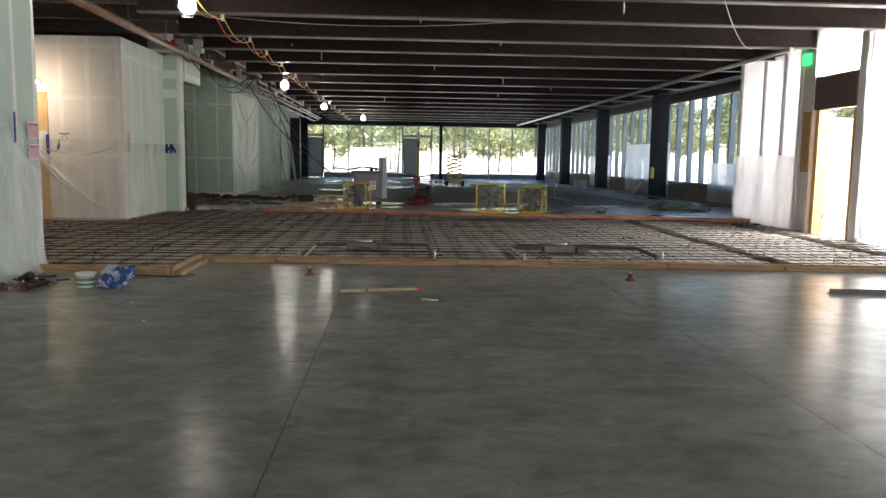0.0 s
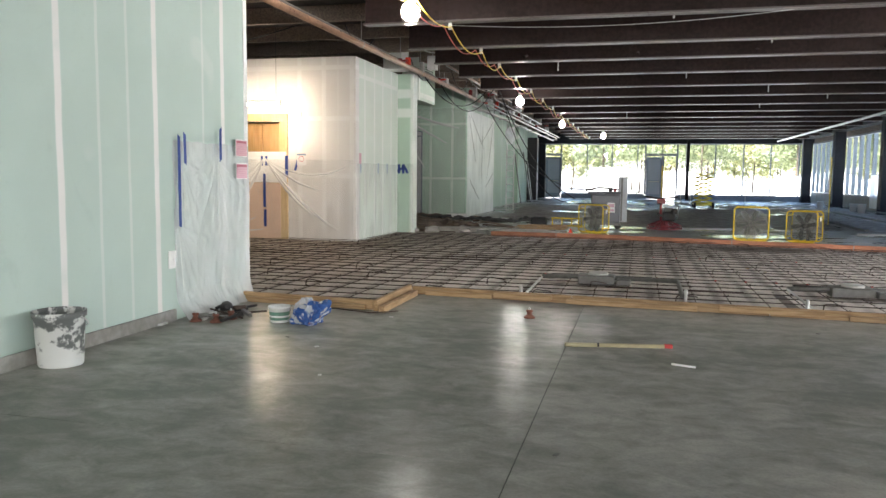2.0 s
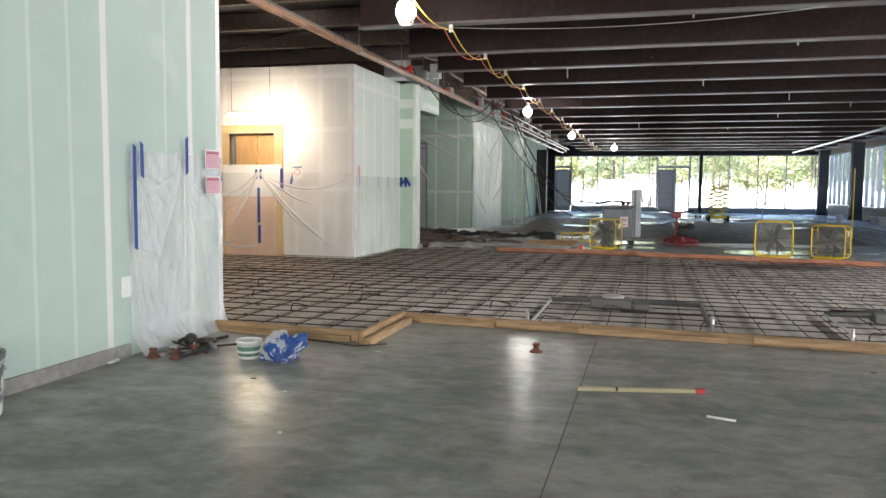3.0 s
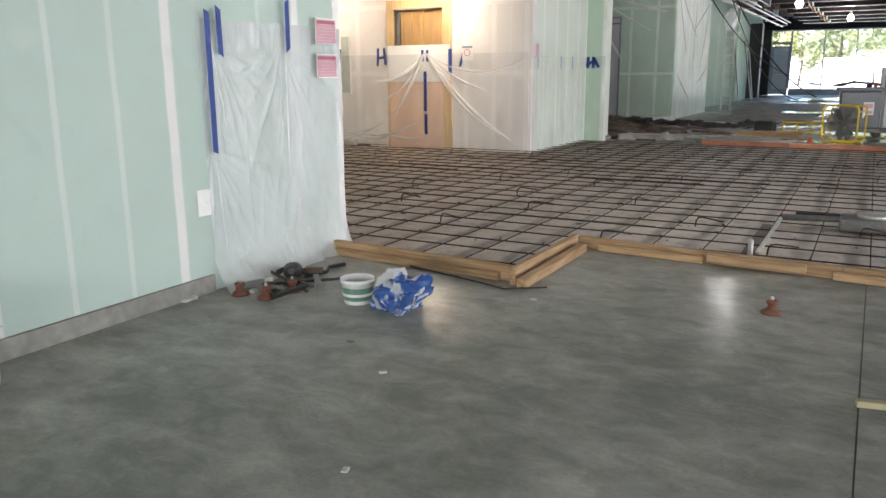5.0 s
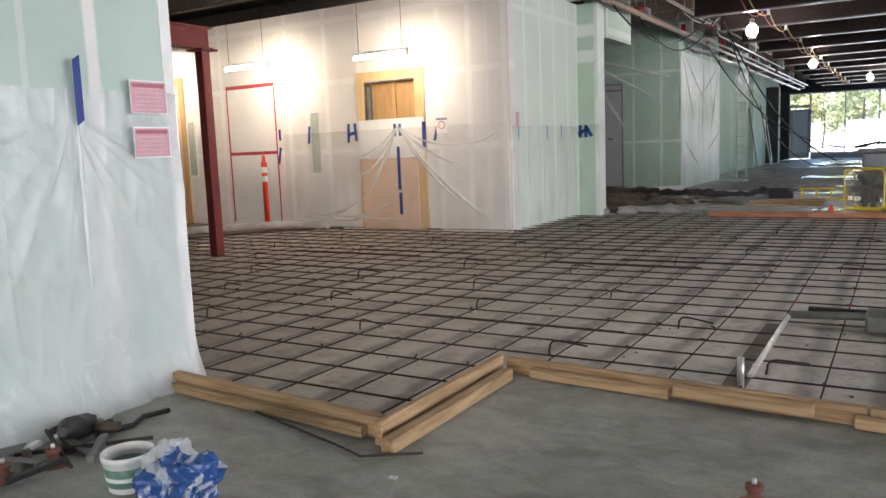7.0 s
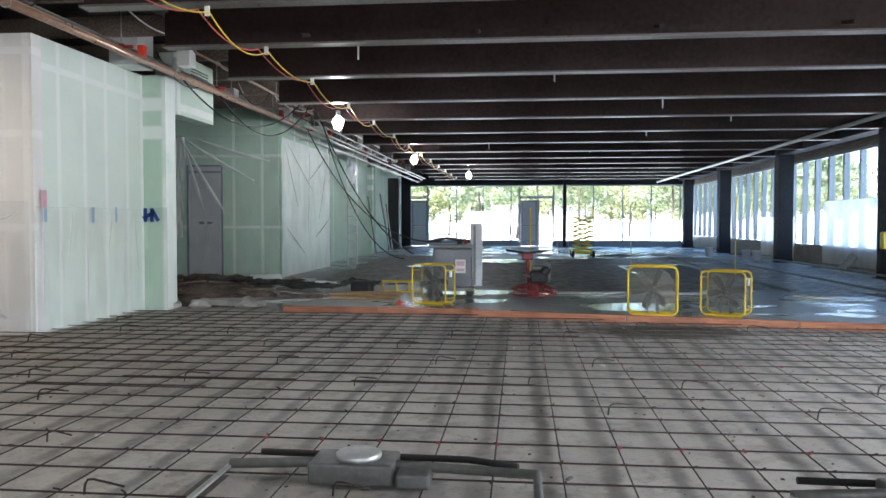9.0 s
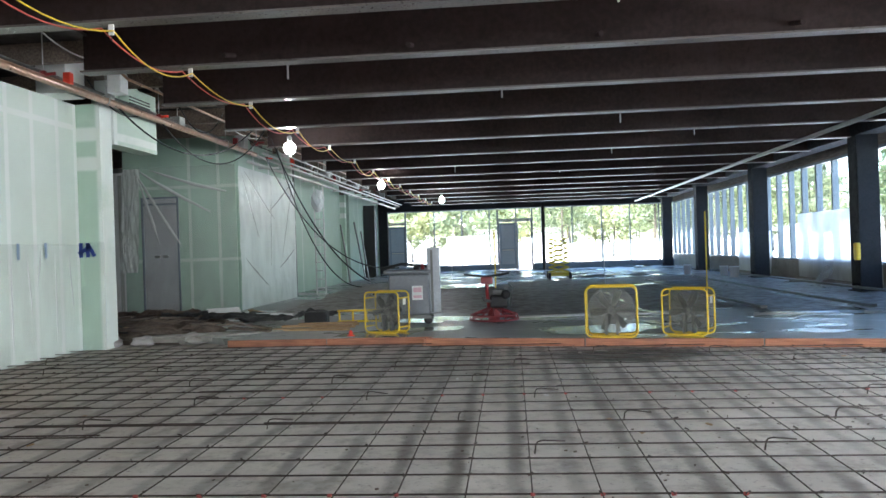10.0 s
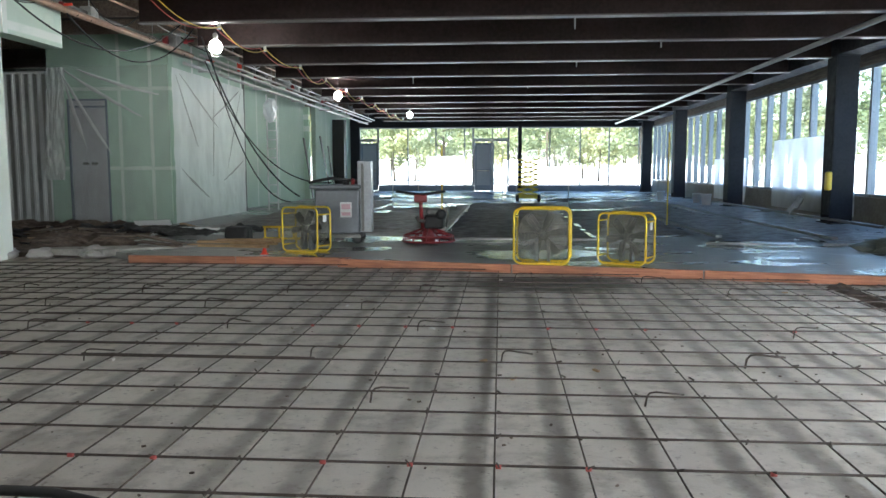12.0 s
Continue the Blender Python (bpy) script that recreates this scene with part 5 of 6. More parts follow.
for y in (7.4, 11.05, 15.15, 19.05, 23.9):
    h = thing("pipe_hanger", "thin steel hanger rod with a clevis for the pipe", "hanger", pose(-5.30, y, 3.5), "pipe hangers")
    part("rod", tube(((0, 0.12, 0.23), (0, 0.12, 0.74)), 0.006, 5), M_CONDUIT, h)
    part("clevis", tube([(0.065 * math.cos(a), 0.12, 0.16 + 0.075 * math.sin(a)) for a in (2 * math.pi * k / 12 for k in range(12))], 0.008, 5, None, True), M_CONDUIT, h)
single("duct_box", soft_box(-6.0, -5.55, 18.55, 19.05, 3.66, 4.24, 0.01), M_WHITE, "white boxed duct end above the pale wall", "duct")
single("duct_box", soft_box(-6.0, -5.75, 20.0, 21.1, 3.72, 4.24, 0.01), M_HEAD, "green boarded bulkhead box above the header", "bulkhead")
vd = thing("vent_box", "grey louvred vent on the bulkhead", "vent", pose(-5.498, 20.62, 3.70))
for k in range(5):
    part("slat", boxes((0, 0.02, -0.35, 0.35, 0.03 + k * 0.05, 0.045 + k * 0.05)), M_BLADE, vd)
for i, (y, z) in enumerate(((18.2, 3.95), (19.3, 3.82), (24.6, 3.86), (29.0, 3.85), (31.6, 3.8), (34.1, 3.8))):
    single("junction_box", soft_box(-0.05, 0.05, -0.05, 0.05, 0, 0.22 if i % 2 else 0.16, 0.01), (M_ORANGE, M_CONDUIT, M_RED)[i % 3], "small junction box fixed to the ceiling pipework", "junction box", pose(-5.3, y, 3.69), "junction boxes")
rng = random.Random(4)
for i in range(16):
    y = 14.8 + i * 2.1
    x = -5.6 + rng.uniform(0, 0.7)
    a = (x, y, 4.0 + rng.uniform(-0.1, 0.2))
    b = (x + rng.uniform(-0.3, 0.9), y + rng.uniform(0.8, 2.6), 3.95 + rng.uniform(-0.1, 0.25))
    single("loose_cable", tube(sag(a, b, rng.uniform(0.15, 0.5)), 0.011, 5), (M_BLACK, M_WHITE, M_BLACK)[i % 3], "loose cable looped under the beams", "cable", group="ceiling cables")
for i in range(7):
    y0, y1 = 26.5 + i * 2.56, 26.5 + i * 2.56 + 1.1
    single("duct_section", lathe([(0.14, 0), (0.14, 0.9), (0.12, 0.92)], 14), M_CONDUIT if i % 2 else M_BLADE, "short duct length hung by the far board wall", "duct", pose(-5.75, y0, 4.05, -90, 0, 0), "duct lengths")

rng = random.Random(33)
for i in range(26):
    y = 17.6 + i * 1.05 + rng.uniform(-0.2, 0.2)
    x = rng.choice((-5.3, -5.3, -4.9, -4.6, -5.45))
    lo = 3.70 if x < -5 else 3.55 + rng.uniform(0, 0.25)
    single("drop_rod", tube(((x, y, lo), (x, y, 4.25)), 0.008, 5), M_CONDUIT, "thin threaded rod hung from the deck", "rod", group="drop rods")
    if i % 3 == 0:
        fx = thing("pipe_fitting", "red sprinkler fitting on the ceiling rod", "fitting", pose(x, y, lo), "pipe fittings")
        part("body", lathe([(0.02, -0.05), (0.045, -0.04), (0.045, 0.04), (0.02, 0.05)], 12), M_RED, fx)
        part("stub", tube(((0.03, 0, 0), (0.16, 0.02, 0.01)), 0.022, 8), M_ORANGE if i % 2 else M_RED, fx)
    elif i % 3 == 1:
        single("ceiling_box", soft_box(x - 0.10, x + 0.10, y - 0.12, y + 0.12, lo - 0.02, lo + 0.18 + 0.1 * (i % 2), 0.012), (M_CONDUIT, M_WHITE, M_MACHINE)[i % 4 % 3], "grey metal box hung on a ceiling rod", "box", group="ceiling boxes")
for i, (y0, y1, x, z) in enumerate(((18.5, 24.0, -4.75, 3.86), (20.0, 27.5, -4.95, 3.95), (22.5, 33.0, -4.62, 3.80), (26.0, 38.0, -4.85, 3.72))):
    single("conduit", tube([(x, y0, 4.27), (x, y0 + 0.1, z + 0.05), (x, y0 + 0.3, z), (x, y1, z), (x + 0.05, y1 + 0.2, 4.27)], 0.02, 8), M_CONDUIT if i % 2 else M_COPPER, "bent conduit run along the ceiling edge", "pipe", group="conduits")

for y in (27.0, 31.0, 35.0, 39.0, 43.0, 47.0):
    tz = thing("pipe_trapeze", "steel trapeze hanger under the conduits", "hanger", pose(-5.33, y, 3.44), "trapeze hangers")
    part("channel", boxes((-0.27, 0.27, -0.02, 0.02, -0.02, 0.02)), M_CONDUIT, tz)
    for x in (-0.26, 0.26):
        part("rod", tube(((x, 0, 0.02), (x, 0, 0.81)), 0.006, 5), M_CONDUIT, tz)

# festooned cord with lamps
hooks = [b for b in BEAMS if 5 < b < 46]
for shade, x, dz, mat, label in ((0, -3.02, 0.0, M_YELLOW, "yellow festoon cord slung between the beams"), (1, -3.14, 0.03, plain("red_cord", (0.62, 0.10, 0.08), 0.5), "red festoon cord slung between the beams")):
    pts = []
    for a, b in zip(hooks, hooks[1:]):
        pts += sag((x, a, 3.44 + dz), (x, b, 3.44 + dz), 0.16 + 0.05 * math.sin(a + shade), 10)[:-1]
    single("festoon_cord", tube(pts, 0.0085, 6), mat, label, "cord")
for y in hooks:
    hk = thing("cord_hanger", "white plastic hanger holding the festoon cord", "hanger", pose(-3.04, y, 3.50), "cord hangers")
    part("tie", boxes((-0.025, 0.025, -0.01, 0.01, -0.10, 0.0)), M_WHITE, hk)
    part("wire", tube(((0, 0.0, -0.16), (0, 0.0, -0.10)), 0.006, 4), M_BLACK, hk)
for i, (x, y) in enumerate(((-1.9, 16.95), (0.6, 19.05), (1.7, 15.15), (2.6, 21.5), (3.1, 26.5), (2.2, 31.6), (-0.8, 29.0), (4.4, 23.9), (0.1, 12.9), (2.9, 11.05))):
    single("hanger_rod", tube(((x, y + 0.11, 3.34 + 0.06 * (i % 3)), (x, y + 0.11, 3.9)), 0.012, 6), M_CONDUIT, "cut steel hanger rod below the beam", "rod", group="hanger rods")
for i, (a, b, d) in enumerate((((-3.4, 12.9, 3.495), (1.6, 12.9, 3.495), 0.12), ((3.4, 9.2, 3.49), (6.6, 15.15, 3.49), 0.25))):
    single("loose_cable", tube(sag(a, b, d), 0.005, 5), M_CONDUIT, "thin pale cable slung under the beams", "cable", group="ceiling cables")
single("loose_cable", tube(sag((-8.74, 12.5, 2.95), (-6.5, 15.8, 4.24), 0.12), 0.012, 5), M_BLACK, "black cable slung from the red frame", "cable", group="ceiling cables")

# black hoses falling to the machine
for i, (a, b, d, r) in enumerate((((-4.4, 24.0, 3.96), (-1.9, 21.9, 0.72), 0.55, 0.014), ((-4.4, 24.3, 3.96), (-2.1, 22.1, 0.62), 0.85, 0.011), ((-5.2, 26.4, 3.6), (-1.4, 22.1, 0.95), 0.75, 0.012), ((-5.3, 21.0, 3.62), (-4.4, 24.0, 3.96), 0.75, 0.013), ((-5.3, 19.5, 3.62), (-4.4, 23.5, 3.96), 0.7, 0.014))):
    single("power_cable", tube(sag(a, b, d, 20), r, 8), M_BLACK, "black power cable drooping from the ceiling", "cable", group="drooping cables")


# ---------------------------------------------------------------- fans
def fan(m, deep=0.30, label="yellow-framed floor fan with a wire guard at the slab edge"):
    f = thing("floor_fan", label, "fan", m, "floor fans")
    w, h = 0.74, 0.76
    def ring(y):
        r = 0.09
        pts = []
        for cx, cz, a0 in ((w / 2 - r, h - r, 0), (-w / 2 + r, h - r, 90), (-w / 2 + r, r + 0.02, 180), (w / 2 - r, r + 0.02, 270)):
            for k in range(5):
                a = radians(a0 + k * 22.5)
                pts.append((cx + r * math.cos(a), y, cz + r * math.sin(a)))
        return pts
    for y in (-deep / 2, deep / 2):
        part("frame", tube(ring(y), 0.017, 8, None, True), M_YELLOW, f)
    for x, z in ((-w / 2, h * 0.85), (w / 2, h * 0.85), (-w / 2, 0.12), (w / 2, 0.12)):
        part("strut", tube(((x, -deep / 2, z), (x, deep / 2, z)), 0.014, 6), M_YELLOW, f)
    part("side_panel", boxes((w / 2 - 0.004, w / 2 + 0.004, -0.02, 0.07, 0.52, 0.64)), M_WHITE, f)
    for y in (-deep / 2 + 0.02, deep / 2 - 0.02):
        g = bmesh.new()
        for k in range(18):
            tube([((0.03 + 0.0185 * k) * math.cos(a), y, 0.40 + (0.03 + 0.0185 * k) * math.sin(a)) for a in (2 * math.pi * i / 26 for i in range(26))], 0.0030, 4, g, True)
        for k in range(12):
            a = 2 * math.pi * k / 12
            tube(((0.04 * math.cos(a), y, 0.40 + 0.04 * math.sin(a)), (0.345 * math.cos(a), y, 0.40 + 0.345 * math.sin(a))), 0.0028, 4, g)
        tagged(part("guard", g, M_MESH, f), kind="stuff")
    part("hub", lathe([(0.02, -0.06), (0.065, -0.05), (0.065, 0.05), (0.02, 0.06)], 14), M_BLADE, f).matrix_basis = pose(0, 0, 0.40, 90, 0, 0)
    for k in range(6):
        b = bmesh.new()
        prev = None
        for j in range(7):
            r = 0.06 + 0.26 * j / 6
            cw = 0.022 + 0.040 * math.sin(math.pi * (0.15 + 0.6 * j / 6))
            tw = radians(50 - 28 * j / 6)
            pa = b.verts.new((-cw * math.cos(tw), -cw * math.sin(tw), r))
            pb_ = b.verts.new((cw * math.cos(tw), cw * math.sin(tw), r))
            if prev:
                b.faces.new((prev[0], prev[1], pb_, pa))
            prev = (pa, pb_)
        bmesh.ops.solidify(b, geom=b.faces[:], thickness=0.006)
        part("blade", b, M_BLADE, f).matrix_basis = pose(0, 0, 0.40) @ pose(0, 0, 0, 0, 22 + 60 * k, 0)
    part("motor", lathe([(0.02, 0), (0.085, 0.01), (0.085, 0.13), (0.03, 0.15)], 14), M_BLADE, f).matrix_basis = pose(0, 0.03, 0.40, -90, 0, 0)
    part("motor_stand", boxes((-0.10, -0.06, -0.02, 0.10, 0.03, 0.33), (0.06, 0.10, -0.02, 0.10, 0.03, 0.33)), M_BLADE, f)
    part("foot", boxes((-0.3, 0.3, -deep / 2 - 0.01, -deep / 2 + 0.03, 0.0, 0.014), (-0.3, 0.3, deep / 2 - 0.03, deep / 2 + 0.01, 0.0, 0.014)), M_YELLOW, f)
    return f


fn = fan(pose(1.99, 18.80, 0.0, 0, 0, -8) @ Matrix.Scale(0.91, 4), 0.36)
copy_thing(fn, pose(3.02, 18.84, 0.0, 0, 0, -31) @ Matrix.Scale(0.91, 4))
copy_thing(fn, pose(-1.30, 20.0, 0.0, 0, 0, -24) @ Matrix.Scale(0.92, 4))

# ---------------------------------------------------------------- grey machine
mc = thing("floor_grinder", "grey wheeled machine cabinet with a tall mast", "machine", pose(-1.04, 21.40, 0, 0, 0, 4))
part("body", soft_box(-0.42, 0.28, -0.3, 0.3, 0.16, 0.86, 0.03), M_MACHINE, mc)
part("top_deck", soft_box(-0.5, 0.30, -0.33, 0.33, 0.862, 0.93, 0.02), M_MACHINE, mc)
mast_ = part("mast", soft_box(0.24, 0.46, -0.18, 0.12, 0.18, 1.30, 0.015), plain("pale_grey_paint", (0.40, 0.42, 0.44), 0.4, 0.1), mc)
part("mast_rail", boxes((0.30, 0.34, -0.21, -0.182, 0.2, 1.26)), M_BLADE, mast_)
part("skirt", boxes((-0.44, 0.3, -0.32, 0.32, 0.10, 0.158)), M_BLADE, mc)
part("handle_bar", tube(((-0.55, -0.05, 0.96), (-0.2, -0.05, 1.03), (0.25, -0.05, 0.98)), 0.025, 8), M_BLACK, mc)
part("gauge", lathe([(0.05, 0), (0.05, 0.05), (0.01, 0.055)], 12), M_BLACK, mc).matrix_basis = pose(0.05, -0.1, 0.93)
part("valve", lathe([(0.03, 0), (0.035, 0.06), (0.01, 0.10)], 10), M_RED, mc).matrix_basis = pose(0.16, -0.1, 0.93)
plate_ = part("label", boxes((-0.02, 0.16, -0.304, -0.301, 0.42, 0.66)), M_WHITE, mc)
part("label_print", boxes((0.0, 0.14, -0.307, -0.305, 0.55, 0.63), (0.0, 0.14, -0.307, -0.305, 0.45, 0.50)), M_SIGNRED, plate_)
for x in (-0.34, 0.24):
    for y in (-0.26, 0.26):
        part("wheel", lathe([(0.03, -0.025), (0.075, -0.025), (0.08, 0), (0.075, 0.025), (0.03, 0.025)], 14), M_BLACK, mc).matrix_basis = pose(x, y, 0.08, 90, 0, 0)

# red power trowel
tr_ = thing("power_trowel", "red walk-behind power trowel with a black engine", "power trowel", pose(0.33, 21.28, 0, 0, 0, 0))
ring_ = part("guard_ring", tube([(0.39 * math.cos(a), 0.39 * math.sin(a), 0.13) for a in (2 * math.pi * k / 28 for k in range(28))], 0.017, 6, None, True), M_RED, tr_)
part("guard_ring", tube([(0.41 * math.cos(a), 0.41 * math.sin(a), 0.05) for a in (2 * math.pi * k / 28 for k in range(28))], 0.017, 6, None, True), M_RED, tr_)
for k in range(12):
    a = 2 * math.pi * k / 12
    part("spoke", tube(((0.41 * math.cos(a), 0.41 * math.sin(a), 0.05), (0.39 * math.cos(a), 0.39 * math.sin(a), 0.13), (0.1 * math.cos(a), 0.1 * math.sin(a), 0.24)), 0.012, 5), M_RED, ring_)
for k in range(4):
    part("trowel_blade", soft_box(0.06, 0.36, -0.07, 0.07, 0.004, 0.012, 0.002, 1), M_BLADE, tr_).matrix_basis = pose(0, 0, 0, 0, 0, 90 * k + 20)
part("gearbox", lathe([(0.1, 0.012), (0.11, 0.1), (0.09, 0.22), (0.06, 0.26)], 14), M_RED, tr_)
engine_ = part("engine", soft_box(-0.06, 0.25, -0.14, 0.16, 0.24, 0.46, 0.04), M_BLACK, tr_)
part("air_filter", lathe([(0.02, -0.06), (0.075, -0.055), (0.08, 0.05), (0.03, 0.06)], 14), M_BLACK, engine_).matrix_basis = pose(0.21, -0.10, 0.47, 90, 0, 0)
part("exhaust", tube(((-0.04, -0.15, 0.36), (-0.14, -0.18, 0.38), (-0.17, -0.18, 0.44)), 0.028, 8), M_BLADE, engine_)
part("fuel_tank", soft_box(-0.03, 0.20, -0.1, 0.12, 0.465, 0.56, 0.03), M_BLADE, engine_)
part("post", tube(((-0.08, -0.04, 0.22), (-0.10, -0.14, 0.5), (-0.10, -0.2, 0.76)), 0.030, 8), M_RED, tr_)
head_ = part("head", soft_box(-0.2, 0.0, -0.26, -0.12, 0.66, 0.78, 0.02), M_RED, tr_)
part("handle_bar", tube(((-0.48, -0.2, 0.83), (-0.28, -0.2, 0.80), (-0.1, -0.2, 0.78), (0.08, -0.2, 0.80), (0.28, -0.2, 0.83)), 0.02, 8), M_BLACK, head_)
part("lift_bail", tube(((0.28, 0.0, 0.26), (0.32, 0.0, 0.58), (0.26, 0.0, 0.64)), 0.014, 6), M_BLADE, tr_)

# ---------------------------------------------------------------- far slab: covers, stakes, lift
rng = random.Random(9)
cov = thing("curing_covers", "brown-grey curing blankets laid in strips over the far slab", "blanket")
def cover(x0, x1, y0, y1, z=0.002, h=0.022):
    bm = bmesh.new()
    nx, ny = max(int((x1 - x0) / 0.3), 2), max(int((y1 - y0) / 0.6), 2)
    grid = [[bm.verts.new((x0 + (x1 - x0) * i / nx + 0.04 * noise.noise(Vector((j * 0.9, i, x0))), y0 + (y1 - y0) * j / ny + 0.08 * noise.noise(Vector((i * 0.7, j, y0))), z + (0 if i in (0, nx) or j in (0, ny) else h * (0.8 + 0.9 * noise.noise(Vector((i * 0.8 + x0, j * 0.5 + y0, 0))))))) for i in range(nx + 1)] for j in range(ny + 1)]
    for j in range(ny):
        for i in range(nx):
            f = bm.faces.new((grid[j][i], grid[j][i + 1], grid[j + 1][i + 1], grid[j + 1][i]))
            f.smooth = True
    bmesh.ops.solidify(bm, geom=bm.faces[:], thickness=0.01)
    return bm
for x0, x1, y0, y1 in ((-4.6, -2.2, 24.0, 30.0), (-4.9, -2.3, 30.2, 37.5), (-1.9, 0.42, 23.2, 30.0), (-2.1, 0.4, 30.3, 33.6), (0.52, 3.0, 22.4, 31.5), (3.1, 4.9, 22.9, 31.0), (5.0, 6.6, 21.9, 33.0), (6.7, 8.3, 21.4, 33.5), (0.5, 4.6, 31.8, 35.8), (4.7, 8.2, 33.4, 37.0)):
    part("blanket", cover(x0, x1, y0, y1), M_COVER, cov)
for i, (a, b) in enumerate((((0.46, 22.2), (0.47, 31.5)), ((4.98, 21.9), (4.9, 33.0)), ((6.66, 21.6), (6.6, 34.0)), ((8.5, 24), (8.4, 36)))):
    single("weight_board", plank(math.dist(a, b), 0.11, 0.05), M_BASE if i == 0 else M_BLADE, "long board weighting the curing blankets", "board", pose(a[0], a[1], 0.06, 0, 0, math.degrees(math.atan2(b[1] - a[1], b[0] - a[0]))), "weight boards")
for i, (x, y, a) in enumerate(((0.7, 21.75, 3), (2.2, 21.8, -2), (4.6, 21.2, -4), (6.3, 21.1, 2))):
    single("pale_pipe", tube(((0, 0, 0.03), (1.3, 0, 0.035)), 0.025, 8), M_CONDUIT, "pale pipe length on the damp slab", "pipe", pose(x, y, 0, 0, 0, a), "pipe lengths")
# Sheen of the far floor, imitated by added sheets in a glossy bluish colour.
M_SHEEN = plain("floor_sheen", (0.30, 0.36, 0.42), 0.12, 0, 10, 0.35, 0.8, 0.35)
for i in range(26):
    x, y = rng.uniform(-4.4, 8.2), rng.uniform(37.2, 48.5)
    bm = sheet((0, 0, 0), (rng.uniform(0.8, 2.4), 0, 0), (0, rng.uniform(0.6, 2.0), 0), 14, 10, 0.06, i * 3.3)
    single("loose_sheet", bm, M_SHEEN if i % 4 else M_COVER, "sheet laid on the far slab for its bluish sheen", "plastic sheet", pose(x, y, 0.012, 0, 0, rng.uniform(-30, 30)), "loose film")
for i, (x, y) in enumerate(((-3.2, 28.5), (-1.6, 31.0))):
    single("loose_sheet", sheet((0, 0, 0), (1.8, 0, 0), (0, 0.9, 0), 20, 10, 0.05, 50 + i), M_SHEEN, "glossy bluish sheet adding sheen over the blankets", "plastic sheet", pose(x, y, 0.045, 0, 0, 8 * i), "loose film")
for i, (x, y, h) in enumerate(((0.31, 24.3, 1.62), (-1.9, 33.0, 1.7), (-1.7, 38.5, 1.9), (1.5, 38, 1.95), (3.3, 30.5, 1.65), (4.87, 25.3, 1.9), (2.05, 40, 2.0))):
    s_ = thing("grade_stake", "thin yellow-marked grade stake standing on the slab", "stake", pose(x, y, 0), "grade stakes")
    part("foot_plate", lathe([(0.06, 0), (0.06, 0.01), (0.015, 0.02)], 10), M_BLADE, s_)
    part("pole", tube(((0, 0, 0.02), (0, 0, h)), 0.014, 6), M_YELLOW if i in (0, 5) else M_CONDUIT, s_)

M_LIFT = plain("pale_yellow_enamel", (0.62, 0.52, 0.05), 0.45, 0, 25, 0.2)
sl = thing("scissor_lift", "small yellow scissor lift by the far windows", "scissor lift", pose(2.42, 37.4, 0.0, 0, 0, 0) @ Matrix.Diagonal((1, 1, 0.80, 1)))
part("chassis", soft_box(-0.40, 0.40, -0.6, 0.6, 0.14, 0.30, 0.03), M_LIFT, sl)
for x in (-0.38, 0.38):
    for y in (-0.55, 0.55):
        part("wheel", lathe([(0.05, -0.05), (0.15, -0.05), (0.155, 0), (0.15, 0.05), (0.05, 0.05)], 14), M_BLACK, sl).matrix_basis = pose(x, y, 0.155, 0, 90, 0)
for k in range(7):
    z0, z1 = 0.30 + 0.225 * k, 0.525 + 0.225 * k
    for s in (-1, 1):
        for y in (-0.3, 0.3):
            part("scissor_arm", tube(((-0.36 * s, y + 0.02 * s, z0), (0.36 * s, y + 0.02 * s, z1)), 0.034, 6), M_LIFT, sl)
    part("cross_pin", tube(((-0.36, -0.32, z1), (-0.36, 0.32, z1)), 0.015, 6), M_YELLOW, sl)
part("top_plate", boxes((-0.38, 0.38, -0.34, 0.34, 1.875, 1.90)), M_LIFT, sl)
part("rail", tube(((0.36, -0.3, 1.90), (0.36, -0.3, 2.35)), 0.016, 6), M_YELLOW, sl)

# lattice mast at the far left wall
lm = thing("ladder_mast", "slim pale lattice mast with a film bundle on top", "mast", pose(-5.15, 31.2, -0.0))
for x in (-0.14, 0.14):
    part("rail", tube(((x, 0, 0), (x, 0, 3.3)), 0.026, 6), M_STUD, lm)
for k in range(12):
    part("rung", tube(((-0.14, 0, 0.2 + 0.26 * k), (0.14, 0, 0.2 + 0.26 * k)), 0.016, 6), M_STUD, lm)
bd = bmesh.new()
bmesh.ops.create_icosphere(bd, subdivisions=3, radius=0.2)
for v in bd.verts:
    v.co *= 1 + 0.35 * noise.noise(v.co * 9)
    v.co.z *= 1.6
part("film_bundle", bd, M_FILM_MILKY, lm).matrix_basis = pose(0.02, -0.15, 2.85)
for i, (y, h, dx) in enumerate(((41.5, 2.6, 0.5), (43.0, 2.2, 0.35), (38.8, 2.4, 0.4))):
    single("leaning_board", soft_box(-0.02, 0.02, -0.1, 0.1, 0, h, 0.005, 1), M_BLADE, "dark board leaning against the far board wall", "board", pose(-6.25 + dx, y, 0, 0, -math.degrees(math.atan2(dx - 0.05, h)), 0), "leaning boards")
for x, y, s in ((7.95, 34.2, 1.0), (8.1, 36.0, 0.9), (7.4, 38.5, 0.9)):
    single("pail", lathe([(0.13 * s, 0), (0.16 * s, 0.34 * s), (0.165 * s, 0.34 * s), (0.165 * s, 0.37 * s), (0.15 * s, 0.37 * s), (0.12 * s, 0.03), (0.01, 0.03)], 18), M_WHITE, "pale plastic pail by the side windows", "bucket", pose(x, y, 0.0), "pails")
